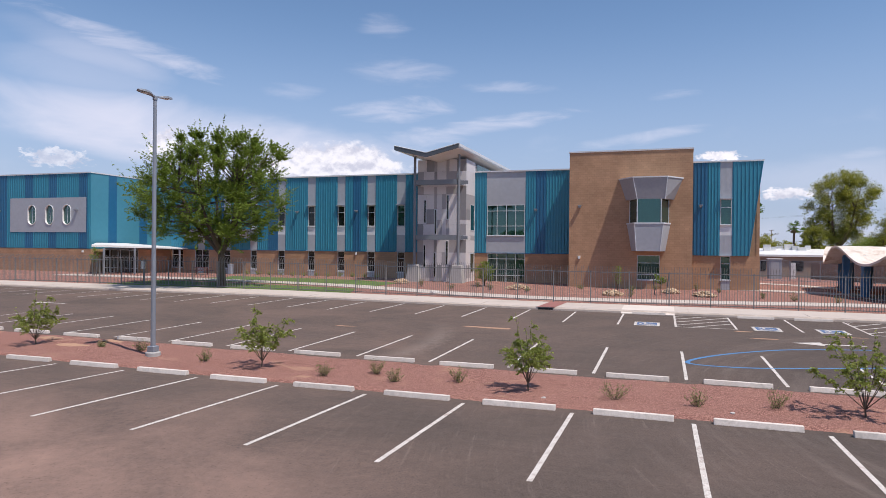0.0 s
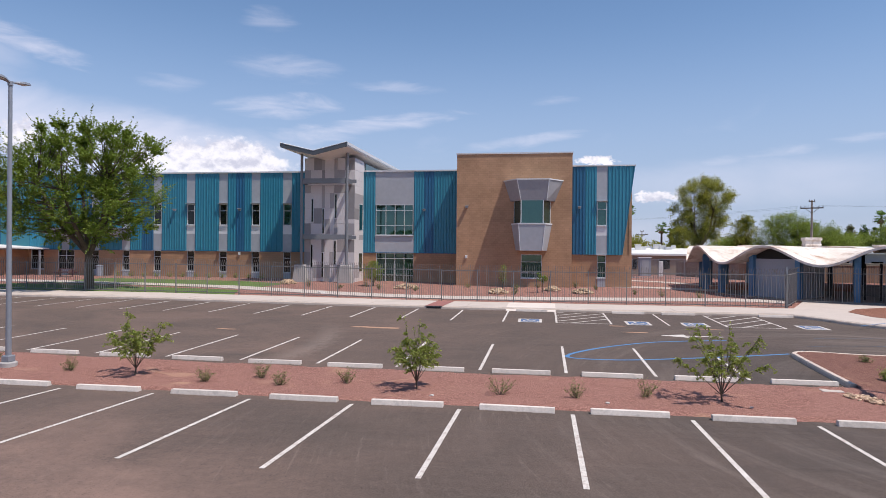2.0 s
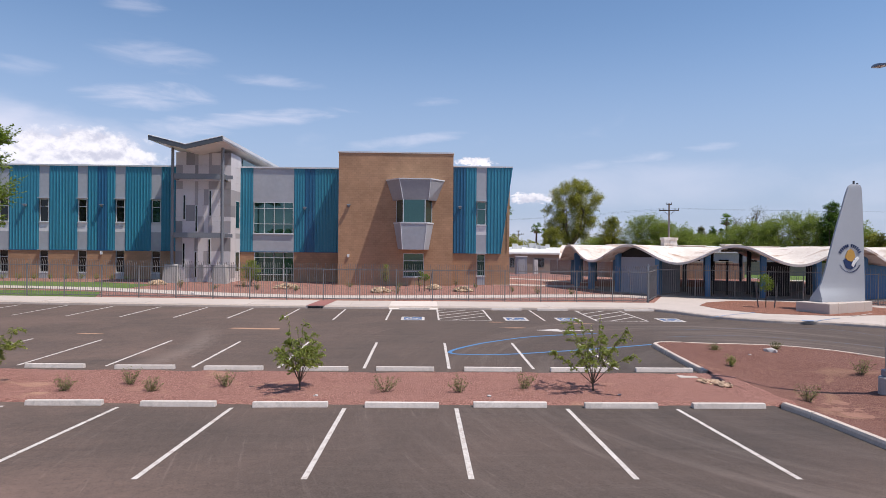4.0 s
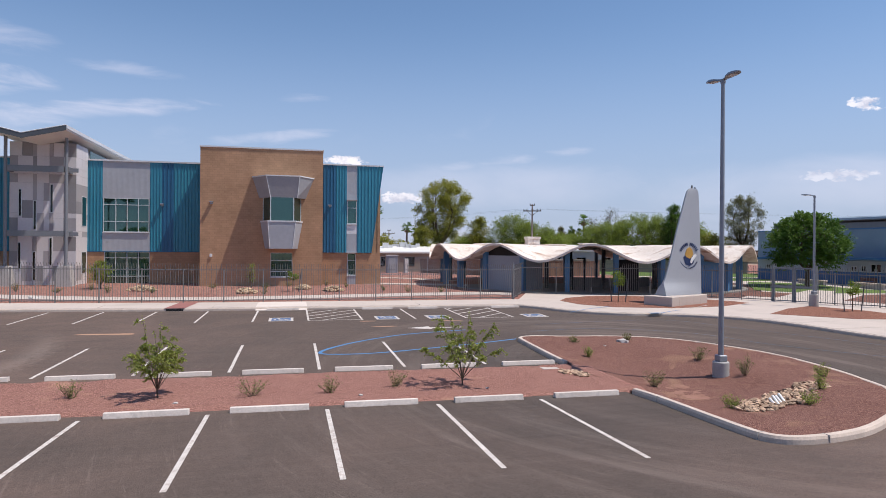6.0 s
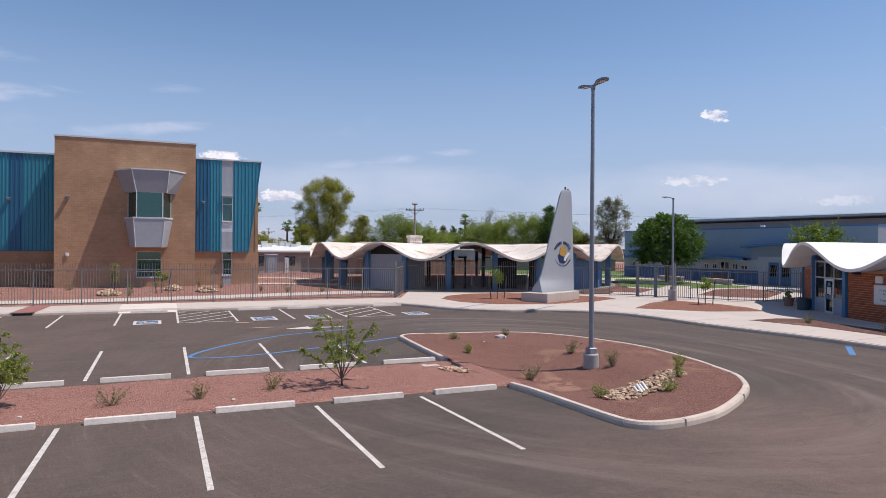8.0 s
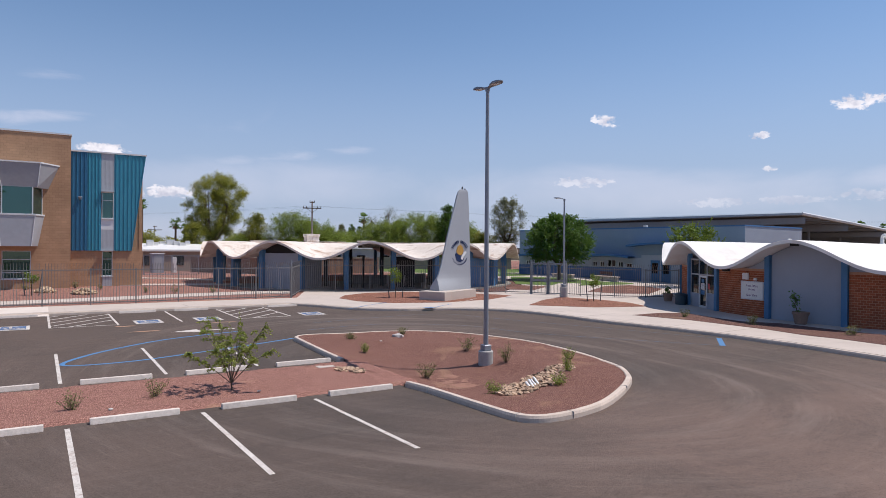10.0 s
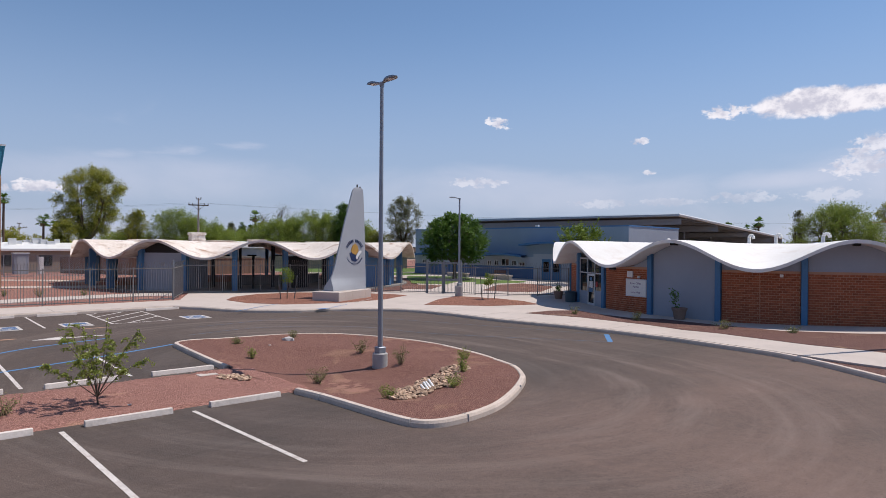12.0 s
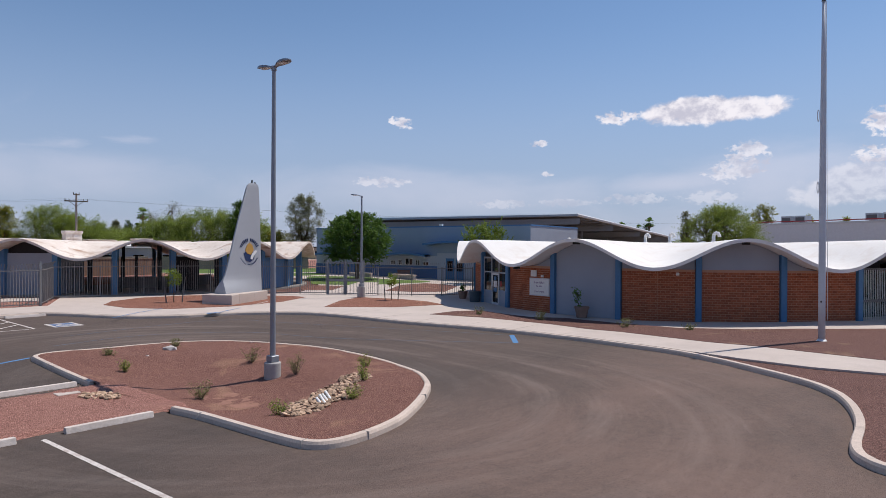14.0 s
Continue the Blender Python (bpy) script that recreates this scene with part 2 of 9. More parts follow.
def gravel_mat(name, dark, light, wash):
    """Crushed stone: cells of uneven colour with dark gaps, washed with fine dirt in places."""
    mt = bpy.data.materials.new(name)
    mt.use_nodes = True
    nt = mt.node_tree
    nd, lk = nt.nodes, nt.links
    b = nd["Principled BSDF"]
    pos = nd.new("ShaderNodeNewGeometry").outputs["Position"]

    def rng(v, a, c, lo=0.0, hi=1.0):
        n = nd.new("ShaderNodeMapRange")
        for k, q in enumerate((a, c, lo, hi)):
            n.inputs[k + 1].default_value = q
        lk.new(v, n.inputs[0])
        return n.outputs[0]

    def mixc(f, a, c):
        n = nd.new("ShaderNodeMix")
        n.data_type = "RGBA"
        lk.new(f, n.inputs[0])
        for k, q in ((6, a), (7, c)):
            if isinstance(q, tuple):
                n.inputs[k].default_value = (*q, 1)
            else:
                lk.new(q, n.inputs[k])
        return n.outputs[2]

    def tex(scale, detail, distort=0.0):
        n = nd.new("ShaderNodeTexNoise")
        n.inputs["Scale"].default_value, n.inputs["Detail"].default_value, n.inputs["Distortion"].default_value = scale, detail, distort
        lk.new(pos, n.inputs["Vector"])
        return n.outputs["Fac"]
    cells = nd.new("ShaderNodeTexVoronoi")
    cells.inputs["Scale"].default_value, cells.inputs["Randomness"].default_value = 34.0, 1.0
    lk.new(pos, cells.inputs["Vector"])
    hue = nd.new("ShaderNodeSeparateXYZ")
    lk.new(cells.outputs["Color"], hue.inputs[0])
    mid = tuple((p + q) / 2 for p, q in zip(dark, light))
    col = mixc(rng(hue.outputs[0], 0.0, 1.0), tuple(p * 1.25 for p in dark), light)
    col = mixc(rng(cells.outputs["Distance"], 0.42, 0.80, 0.0, 0.9), col, dark)
    col = mixc(rng(tex(0.9, 6, 0.5), 0.38, 0.66, 0.0, 0.4), col, mid)
    col = mixc(rng(tex(0.55, 7, 1.0), 0.60, 0.72, 0.0, 0.7), col, wash)
    lk.new(col, b.inputs["Base Color"])
    b.inputs["Roughness"].default_value, b.inputs["Specular IOR Level"].default_value = 0.95, 0.2
    bp = nd.new("ShaderNodeBump")
    bp.inputs["Strength"].default_value, bp.inputs["Distance"].default_value, bp.invert = 0.9, 0.03, True
    lk.new(cells.outputs["Distance"], bp.inputs["Height"]), lk.new(bp.outputs[0], b.inputs["Normal"])
    return mt


def glass_mat(name, tint, rough=0.02, ior=1.5, sheen=(1.0, 1.0, 1.0)):
    """Dark coated glazing: a mirror-like coat over a dark tinted body."""
    mt = bpy.data.materials.new(name)
    mt.use_nodes = True
    b = mt.node_tree.nodes["Principled BSDF"]
    b.inputs["Base Color"].default_value = (*tint, 1)
    b.inputs["Roughness"].default_value = rough
    b.inputs["Specular Tint"].default_value = (*sheen, 1)
    b.inputs["IOR"].default_value = ior
    return mt


def leaf_mat(name, dark, light, through_amount=0.35):
    """Leaves that let some light through, each blade a little different."""
    mt = bpy.data.materials.new(name)
    mt.use_nodes = True
    nt = mt.node_tree
    nd, lk = nt.nodes, nt.links
    b, out = nd["Principled BSDF"], nd["Material Output"]
    geo = nd.new("ShaderNodeNewGeometry")
    big = nd.new("ShaderNodeTexNoise")
    big.inputs["Scale"].default_value, big.inputs["Detail"].default_value = 0.9, 4
    lk.new(geo.outputs["Position"], big.inputs["Vector"])
    fac = nd.new("ShaderNodeMix")
    fac.data_type = "FLOAT"
    fac.inputs[0].default_value = 0.45
    lk.new(geo.outputs["Random Per Island"], fac.inputs[2]), lk.new(big.outputs["Fac"], fac.inputs[3])
    col = nd.new("ShaderNodeMix")
    col.data_type = "RGBA"
    col.inputs[6].default_value, col.inputs[7].default_value = (*dark, 1), (*light, 1)
    lk.new(fac.outputs[0], col.inputs[0]), lk.new(col.outputs[2], b.inputs["Base Color"])
    b.inputs["Roughness"].default_value = 0.55
    b.inputs["Specular IOR Level"].default_value = 0.3
    tr = nd.new("ShaderNodeBsdfTranslucent")
    lk.new(col.outputs[2], tr.inputs["Color"])
    ms = nd.new("ShaderNodeMixShader")
    ms.inputs[0].default_value = through_amount
    lk.new(b.outputs[0], ms.inputs[1]), lk.new(tr.outputs[0], ms.inputs[2]), lk.new(ms.outputs[0], out.inputs[0])
    return mt


def asphalt_mat():
    """Worn asphalt: speckle, cracked streaks along the lanes, curved tyre tracks round the island, drifts of pale dust."""
    mt = bpy.data.materials.new("asphalt")
    mt.use_nodes = True
    nt = mt.node_tree
    nd, lk = nt.nodes, nt.links
    b = nd["Principled BSDF"]
    geo = nd.new("ShaderNodeNewGeometry")
    pos = geo.outputs["Position"]

    def tex(vec, scale, stretch=(1, 1, 1), detail=5, rough=0.6, distort=0.0):
        mp = nd.new("ShaderNodeMapping")
        mp.inputs["Scale"].default_value = stretch
        lk.new(vec, mp.inputs["Vector"])
        n = nd.new("ShaderNodeTexNoise")
        n.inputs["Scale"].default_value, n.inputs["Detail"].default_value = scale, detail
        n.inputs["Roughness"].default_value, n.inputs["Distortion"].default_value = rough, distort
        lk.new(mp.outputs[0], n.inputs["Vector"])
        return n.outputs["Fac"]

    def rng(v, a, b_, c=0.0, d=1.0):
        n = nd.new("ShaderNodeMapRange")
        for k, q in enumerate((a, b_, c, d)):
            n.inputs[k + 1].default_value = q
        lk.new(v, n.inputs[0])
        return n.outputs[0]

    def op(kind, a, b_):
        n = nd.new("ShaderNodeMath")
        n.operation = kind
        for k, q in enumerate((a, b_)):
            if isinstance(q, (int, float)):
                n.inputs[k].default_value = q
            else:
                lk.new(q, n.inputs[k])
        return n.outputs[0]

    def mixc(f, a, c):
        n = nd.new("ShaderNodeMix")
        n.data_type = "RGBA"
        lk.new(f, n.inputs[0])
        for k, q in ((6, a), (7, c)):
            if isinstance(q, tuple):
                n.inputs[k].default_value = (*q, 1)
            else:
                lk.new(q, n.inputs[k])
        return n.outputs[2]

    sep = nd.new("ShaderNodeSeparateXYZ")
    lk.new(pos, sep.inputs[0])
    dx, dy = op("SUBTRACT", sep.outputs[0], 11.4), op("SUBTRACT", sep.outputs[1], 2.4)
    rad = op("SQRT", op("ADD", op("MULTIPLY", dx, dx), op("MULTIPLY", op("MULTIPLY", dy, dy), 0.55)), 0.0)
    ang = op("ARCTAN2", dy, dx)
    polar = nd.new("ShaderNodeCombineXYZ")
    lk.new(rad, polar.inputs[0]), lk.new(ang, polar.inputs[1])
    speck = tex(pos, 34.0, detail=4, rough=0.8)
    mottled = tex(pos, 5.0, detail=7, rough=0.75)
    patch = tex(pos, 0.22, detail=6, rough=0.6, distort=0.6)
    lane = tex(pos, 1.0, (0.16, 3.4, 1), 8, 0.7)
    grit = tex(pos, 11.0, detail=5, rough=0.8)
    arcs = tex(polar.outputs[0], 1.0, (1.25, 1.1, 1), 7, 0.66, 0.5)
    near_island = op("MULTIPLY", rng(rad, 3.6, 5.0), rng(rad, 15.0, 9.0))
    col = mixc(rng(speck, 0.28, 0.72), (0.044, 0.034, 0.030), (0.144, 0.110, 0.094))
    col = mixc(rng(mottled, 0.50, 0.80, 0.0, 0.45), col, (0.130, 0.102, 0.090))
    col = mixc(rng(grit, 0.66, 0.78, 0.0, 0.55), col, (0.19, 0.155, 0.14))
    col = mixc(rng(grit, 0.36, 0.26, 0.0, 0.6), col, (0.034, 0.028, 0.026))
    col = mixc(rng(lane, 0.54, 0.72, 0.0, 0.38), col, (0.135, 0.108, 0.096))
    col = mixc(rng(lane, 0.46, 0.30, 0.0, 0.40), col, (0.052, 0.042, 0.038))
    tracks = op("MULTIPLY", rng(arcs, 0.50, 0.72, 0.0, 0.8), near_island)
    col = mixc(tracks, col, (0.188, 0.150, 0.133))
    dark_tracks = op("MULTIPLY", rng(arcs, 0.44, 0.28, 0.0, 0.7), near_island)
    col = mixc(dark_tracks, col, (0.060, 0.050, 0.046))
    scuff = tex(polar.outputs[0], 1.0, (7.0, 6.0, 1), 8, 0.8, 0.4)
    col = mixc(op("MULTIPLY", rng(scuff, 0.56, 0.72, 0.0, 0.6), rng(rad, 4.2, 6.5, 0.1, 1.0)), col, (0.215, 0.170, 0.150))
    col = mixc(rng(scuff, 0.44, 0.30, 0.0, 0.45), col, (0.046, 0.038, 0.035))
    fresh = op("MULTIPLY", rng(rad, 10.5, 6.0), rng(op("ADD", dx, op("MULTIPLY", mottled, 2.5)), 2.2, -1.8))
    col = mixc(op("MULTIPLY", fresh, rng(lane, 0.75, 0.35, 0.25, 0.62)), col, (0.050, 0.044, 0.041))
    # dark asphalt that no tyre has polished, beside the island and along the outer edge of the turn
    beside_island = op("MULTIPLY", rng(op("ADD", rad, op("MULTIPLY", mottled, 0.8)), 6.9, 5.4, 0.0, 0.62), rng(dx, 0.5, 2.5))
    ex, ey = op("SUBTRACT", sep.outputs[0], 16.0), op("ADD", sep.outputs[1], 2.5)
    out = op("SQRT", op("ADD", op("MULTIPLY", ex, ex), op("MULTIPLY", ey, ey)), 0.0)
    beside_edge = op("MULTIPLY", rng(op("ADD", out, op("MULTIPLY", mottled, 1.2)), 8.7, 10.2, 0.0, 0.55), rng(sep.outputs[0], 12.5, 14.5))
    col = mixc(op("MAXIMUM", beside_island, op("MULTIPLY", beside_edge, rng(sep.outputs[1], 6.0, 1.0))), col, (0.058, 0.052, 0.048))
    # a pale worn sweep across the lane
    off = op("SUBTRACT", sep.outputs[1], 8.0)
    bend = op("SUBTRACT", -9.6, op("MULTIPLY", op("MULTIPLY", off, off), 0.032))
    away = op("ABSOLUTE", op("SUBTRACT", op("SUBTRACT", sep.outputs[0], bend), op("MULTIPLY", op("SUBTRACT", mottled, 0.5), 1.6)), 0.0)
    sweep = op("MULTIPLY", op("MULTIPLY", rng(away, 0.75, 0.1), rng(sep.outputs[1], 4.6, 6.2)), rng(sep.outputs[1], 15.5, 11.0))
    col = mixc(op("MULTIPLY", sweep, rng(mottled, 0.3, 0.7, 0.25, 0.8)), col, (0.215, 0.172, 0.150))
    near = rng(sep.outputs[1], -2.5, -7.5, 0.05, 1.0)
    west = op("MULTIPLY", op("ADD", rng(sep.outputs[0], -3.0, -9.0, 0.0, 0.95), rng(sep.outputs[0], 3.0, 9.0, 0.0, 0.30)), near)
    dust = op("MULTIPLY", rng(op("ADD", patch, op("MULTIPLY", mottled, 0.35)), 0.48, 0.90), op("ADD", west, rng(sep.outputs[0], 8.0, -12.0, 0.08, 0.30)))
    col = mixc(dust, col, (0.32, 0.205, 0.165))
    col = mixc(op("MULTIPLY", west, rng(grit, 0.3, 0.7, 0.14, 0.56)), col, (0.30, 0.19, 0.155))
    pits = tex(pos, 22.0, detail=3, rough=0.7)
    col = mixc(rng(pits, 0.40, 0.28, 0.0, 0.6), col, (0.036, 0.029, 0.026))
    col = mixc(rng(pits, 0.66, 0.76, 0.0, 0.5), col, (0.25, 0.19, 0.165))
    lk.new(col, b.inputs["Base Color"])
    b.inputs["Roughness"].default_value, b.inputs["Specular IOR Level"].default_value = 0.9, 0.25
    bp = nd.new("ShaderNodeBump")
    bp.inputs["Strength"].default_value, bp.inputs["Distance"].default_value = 0.8, 0.014
    lk.new(speck, bp.inputs["Height"]), lk.new(bp.outputs[0], b.inputs["Normal"])
    return mt


ASPHALT = asphalt_mat()
PAINT = stuff_mat("road_paint", (0.42, 0.37, 0.34), (0.80, 0.745, 0.70), 0.7, 34, 3.0, 0.3, mixed=0.45, stain=(0.34, 0.24, 0.20), stain_amount=1.0)
BLUE_PAINT = stuff_mat("blue_paint", (0.05, 0.10, 0.22), (0.11, 0.19, 0.34), 0.7, 25, 1.0, 0.2)
BLUE_CHALK = stuff_mat("blue_spray", (0.070, 0.17, 0.34), (0.10, 0.25, 0.48), 0.85, 9, 0.7, 0.2)
FAINT_CHALK = stuff_mat("faint_blue_spray", (0.085, 0.082, 0.085), (0.10, 0.15, 0.225), 0.85, 9, 1.1, 0.2)
CONCRETE = stuff_mat("concrete", (0.465, 0.395, 0.352), (0.595, 0.512, 0.462), 0.9, 30, 0.35, 0.25, stain=(0.38, 0.33, 0.30), stain_amount=0.35)
STOP = stuff_mat("wheel_stop_concrete", (0.56, 0.485, 0.44), (0.75, 0.67, 0.62), 0.9, 26, 1.6, 0.4, stain=(0.33, 0.30, 0.28), stain_amount=0.5, per_object=0.08)
KERB = stuff_mat("kerb_concrete", (0.47, 0.385, 0.33), (0.70, 0.58, 0.50), 0.9, 26, 0.8, 0.4, stain=(0.33, 0.27, 0.23), stain_amount=0.4)
GRAVEL = gravel_mat("red_gravel", (0.172, 0.077, 0.063), (0.53, 0.282, 0.228), (0.50, 0.295, 0.20))
GRAVEL_RED = gravel_mat("brick_red_gravel", (0.15, 0.064, 0.045), (0.44, 0.215, 0.155), (0.45, 0.25, 0.17))
GRAVEL_BROWN = gravel_mat("brown_gravel", (0.086, 0.044, 0.038), (0.285, 0.156, 0.130), (0.33, 0.215, 0.145))
GRAVEL_DARK = gravel_mat("dark_red_gravel", (0.108, 0.048, 0.039), (0.365, 0.19, 0.148), (0.37, 0.215, 0.145))
PEBBLE = stuff_mat("red_pebble", (0.20, 0.09, 0.07), (0.50, 0.28, 0.22), 0.95, 12, 3, 0.5, per_object=0.1)
DIRT = stuff_mat("desert_ground", (0.26, 0.17, 0.125), (0.42, 0.30, 0.22), 0.95, 6, 0.05, 0.6, bump_size=0.05)
GRASS = stuff_mat("lawn", (0.05, 0.105, 0.016), (0.15, 0.225, 0.045), 0.9, 14, 0.3, 0.9, bump_size=0.05, stain=(0.17, 0.19, 0.06), stain_amount=0.5)
TEAL = stuff_mat("teal_metal_siding", (0.029, 0.203, 0.298), (0.040, 0.248, 0.357), 0.42, 3, 0.25, 0.0, spec=0.5)
NAVY = stuff_mat("deep_blue_metal_siding", (0.017, 0.110, 0.22), (0.023, 0.135, 0.265), 0.42, 3, 0.25, 0.0, spec=0.5)
LIGHT_TEAL = stuff_mat("light_blue_panel", (0.060, 0.225, 0.305), (0.072, 0.255, 0.345), 0.45, 3, 0.25, 0.0)
ZINC = stuff_mat("grey_metal_siding", (0.345, 0.362, 0.395), (0.415, 0.434, 0.472), 0.45, 3, 0.3, 0.0, spec=0.5)
ZINC_DARK = stuff_mat("grey_metal_panel", (0.27, 0.27, 0.29), (0.33, 0.33, 0.35), 0.45, 4, 0.4, 0.0)
TRIM = stuff_mat("pale_metal_trim", (0.55, 0.56, 0.58), (0.66, 0.67, 0.69), 0.4, 6, 0.4, 0.0)
WHITE = stuff_mat("white_metal", (0.68, 0.67, 0.66), (0.80, 0.79, 0.78), 0.5, 10, 0.5, 0.0)
WHITE_PANEL = stuff_mat("white_spandrel", (0.64, 0.65, 0.67), (0.74, 0.75, 0.77), 0.3, 6, 0.4, 0.0)
STEEL = stuff_mat("grey_painted_steel", (0.17, 0.18, 0.20), (0.22, 0.235, 0.26), 0.5, 8, 0.8, 0.0)
LAMP_STEEL = stuff_mat("galvanised_steel", (0.24, 0.26, 0.30), (0.31, 0.33, 0.37), 0.45, 8, 0.8, 0.0, metal=0.3)
DARK_STEEL = stuff_mat("dark_fence_steel", (0.085, 0.085, 0.09), (0.12, 0.12, 0.125), 0.55, 15, 1.0, 0.0)
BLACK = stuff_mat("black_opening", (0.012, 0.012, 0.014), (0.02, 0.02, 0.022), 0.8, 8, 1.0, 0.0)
ROOF_WHITE = stuff_mat("white_roof_coating", (0.74, 0.71, 0.68), (0.84, 0.82, 0.80), 0.75, 6, 0.35, 0.15, mixed=0.7, stain=(0.55, 0.42, 0.32), stain_amount=0.32)
ROOF_DUSTY = stuff_mat("dusty_white_roof", (0.60, 0.50, 0.425), (0.84, 0.775, 0.72), 0.8, 5, 0.35, 0.15, mixed=0.7, stain=(0.38, 0.235, 0.16), stain_amount=1.0)
BLUE_COLUMN = stuff_mat("blue_column_paint", (0.055, 0.155, 0.30), (0.075, 0.195, 0.37), 0.6, 8, 0.6, 0.05)
STUCCO = stuff_mat("pale_blue_stucco", (0.27, 0.30, 0.36), (0.33, 0.36, 0.43), 0.9, 30, 0.5, 0.4)
GYM_WALL = stuff_mat("sky_blue_stucco", (0.215, 0.295, 0.39), (0.26, 0.345, 0.45), 0.9, 20, 0.3, 0.3)
GYM_BASE = stuff_mat("deep_blue_stucco", (0.055, 0.135, 0.30), (0.07, 0.165, 0.36), 0.9, 20, 0.3, 0.3)
GYM_TRIM = stuff_mat("blue_fascia", (0.05, 0.15, 0.33), (0.07, 0.19, 0.40), 0.6, 8, 0.5, 0.0)
FIN_STUCCO = stuff_mat("smooth_grey_stucco", (0.325, 0.34, 0.375), (0.395, 0.41, 0.445), 0.7, 18, 0.5, 0.15)
STONE = stuff_mat("tan_stone", (0.235, 0.145, 0.095), (0.54, 0.385, 0.275), 0.9, 9, 1.5, 0.5, per_object=0.5)
BARK = stuff_mat("bark", (0.07, 0.05, 0.035), (0.16, 0.12, 0.09), 0.95, 14, 2.0, 0.8)
LEAF = leaf_mat("leaf_green", (0.085, 0.15, 0.017), (0.29, 0.365, 0.058), 0.36)
LEAF_OLIVE = leaf_mat("leaf_olive", (0.145, 0.165, 0.02), (0.42, 0.41, 0.075), 0.42)
LEAF_FRESH = leaf_mat("leaf_fresh", (0.14, 0.19, 0.032), (0.42, 0.46, 0.115), 0.45)
LEAF_SAGE = leaf_mat("leaf_sage", (0.13, 0.14, 0.05), (0.32, 0.31, 0.13))
LEAF_DEEP = leaf_mat("leaf_deep", (0.05, 0.118, 0.018), (0.155, 0.26, 0.045), 0.34)
TERRACOTTA = stuff_mat("clay_pot", (0.20, 0.13, 0.10), (0.29, 0.20, 0.16), 0.85, 12, 2.0, 0.2)
RED = stuff_mat("red_paint", (0.35, 0.04, 0.04), (0.45, 0.06, 0.06), 0.6, 10, 1, 0.0)
RAMP_RED = stuff_mat("red_concrete", (0.25, 0.10, 0.09), (0.36, 0.16, 0.14), 0.9, 20, 1, 0.3)
BEAR_GOLD = stuff_mat("gold_paint", (0.45, 0.24, 0.05), (0.55, 0.32, 0.08), 0.6, 10, 2, 0.0)
BLOCK = course_mat("tan_ground_face_block", (0.445, 0.268, 0.163), (0.395, 0.236, 0.143), (0.335, 0.202, 0.128), 0.40, 0.20, 0.010, bump=0.25)
BRICK = stuff_mat("red_brick", (0.25, 0.070, 0.034), (0.385, 0.118, 0.054), 0.85, 30, 2.0, 0.4, per_object=0.22, spec=0.25)
BRICKWORK = stuff_mat("red_brickwork", (0.25, 0.070, 0.034), (0.385, 0.118, 0.054), 0.85, 30, 2.0, 0.4, per_piece=0.22, spec=0.25)
MORTAR = stuff_mat("tan_mortar", (0.42, 0.225, 0.15), (0.52, 0.285, 0.195), 0.95, 40, 2.0, 0.4, spec=0.2)
CMU = course_mat("grey_block_wall", (0.33, 0.27, 0.23), (0.29, 0.24, 0.20), (0.24, 0.20, 0.17), 0.40, 0.20, 0.012)
GLASS = glass_mat("tinted_window_glass", (0.012, 0.038, 0.034), ior=2.1, sheen=(0.62, 1.0, 0.95))
FENCE_STEEL = stuff_mat("fence_steel", (0.165, 0.16, 0.158), (0.225, 0.22, 0.215), 0.5, 15, 1.0, 0.0)
PIER_CONCRETE = stuff_mat("grey_pier_concrete", (0.34, 0.325, 0.32), (0.46, 0.44, 0.43), 0.9, 20, 0.8, 0.3, stain=(0.25, 0.24, 0.23), stain_amount=0.3)
GLASS_DARK = glass_mat("dark_window_glass", (0.008, 0.010, 0.010))
POLE_WOOD = stuff_mat("weathered_pole_wood", (0.36, 0.30, 0.25), (0.50, 0.43, 0.37), 0.9, 12, 1.0, 0.3)
SCREEN = course_mat("brown_board_fence", (0.34, 0.24, 0.175), (0.27, 0.185, 0.135), (0.10, 0.07, 0.055), 0.16, 4.0, 0.012)
HEAP_STONE = stuff_mat("pale_tan_stone", (0.32, 0.21, 0.13), (0.62, 0.46, 0.315), 0.9, 9, 1.5, 0.5, per_object=0.25)
TAN_SOIL = stuff_mat("washed_tan_soil", (0.34, 0.19, 0.125), (0.50, 0.30, 0.20), 0.95, 14, 1.2, 0.4)
SILT = stuff_mat("orange_silt", (0.215, 0.102, 0.075), (0.355, 0.188, 0.135), 0.95, 22, 2.5, 0.5)
PALE_STONE = stuff_mat("pale_stone", (0.42, 0.38, 0.36), (0.62, 0.58, 0.56), 0.9, 9, 1.5, 0.4)
BIN_TEAL = stuff_mat("dark_teal_steel", (0.03, 0.055, 0.075), (0.045, 0.075, 0.10), 0.5, 10, 1, 0.0)
BENCH_BROWN = stuff_mat("brown_bench_steel", (0.13, 0.06, 0.05), (0.18, 0.085, 0.07), 0.6, 10, 1, 0.0)
FASCIA_DARK = stuff_mat("dark_fascia_steel", (0.075, 0.085, 0.098), (0.10, 0.11, 0.125), 0.5, 8, 0.8, 0.0)
FASCIA_PALE = stuff_mat("pale_blue_fascia", (0.26, 0.34, 0.42), (0.33, 0.41, 0.49), 0.5, 8, 0.8, 0.0)
POLE_GREY = stuff_mat("pale_pole_paint", (0.52, 0.55, 0.60), (0.60, 0.63, 0.68), 0.6, 8, 0.8, 0.0, spec=0.25)
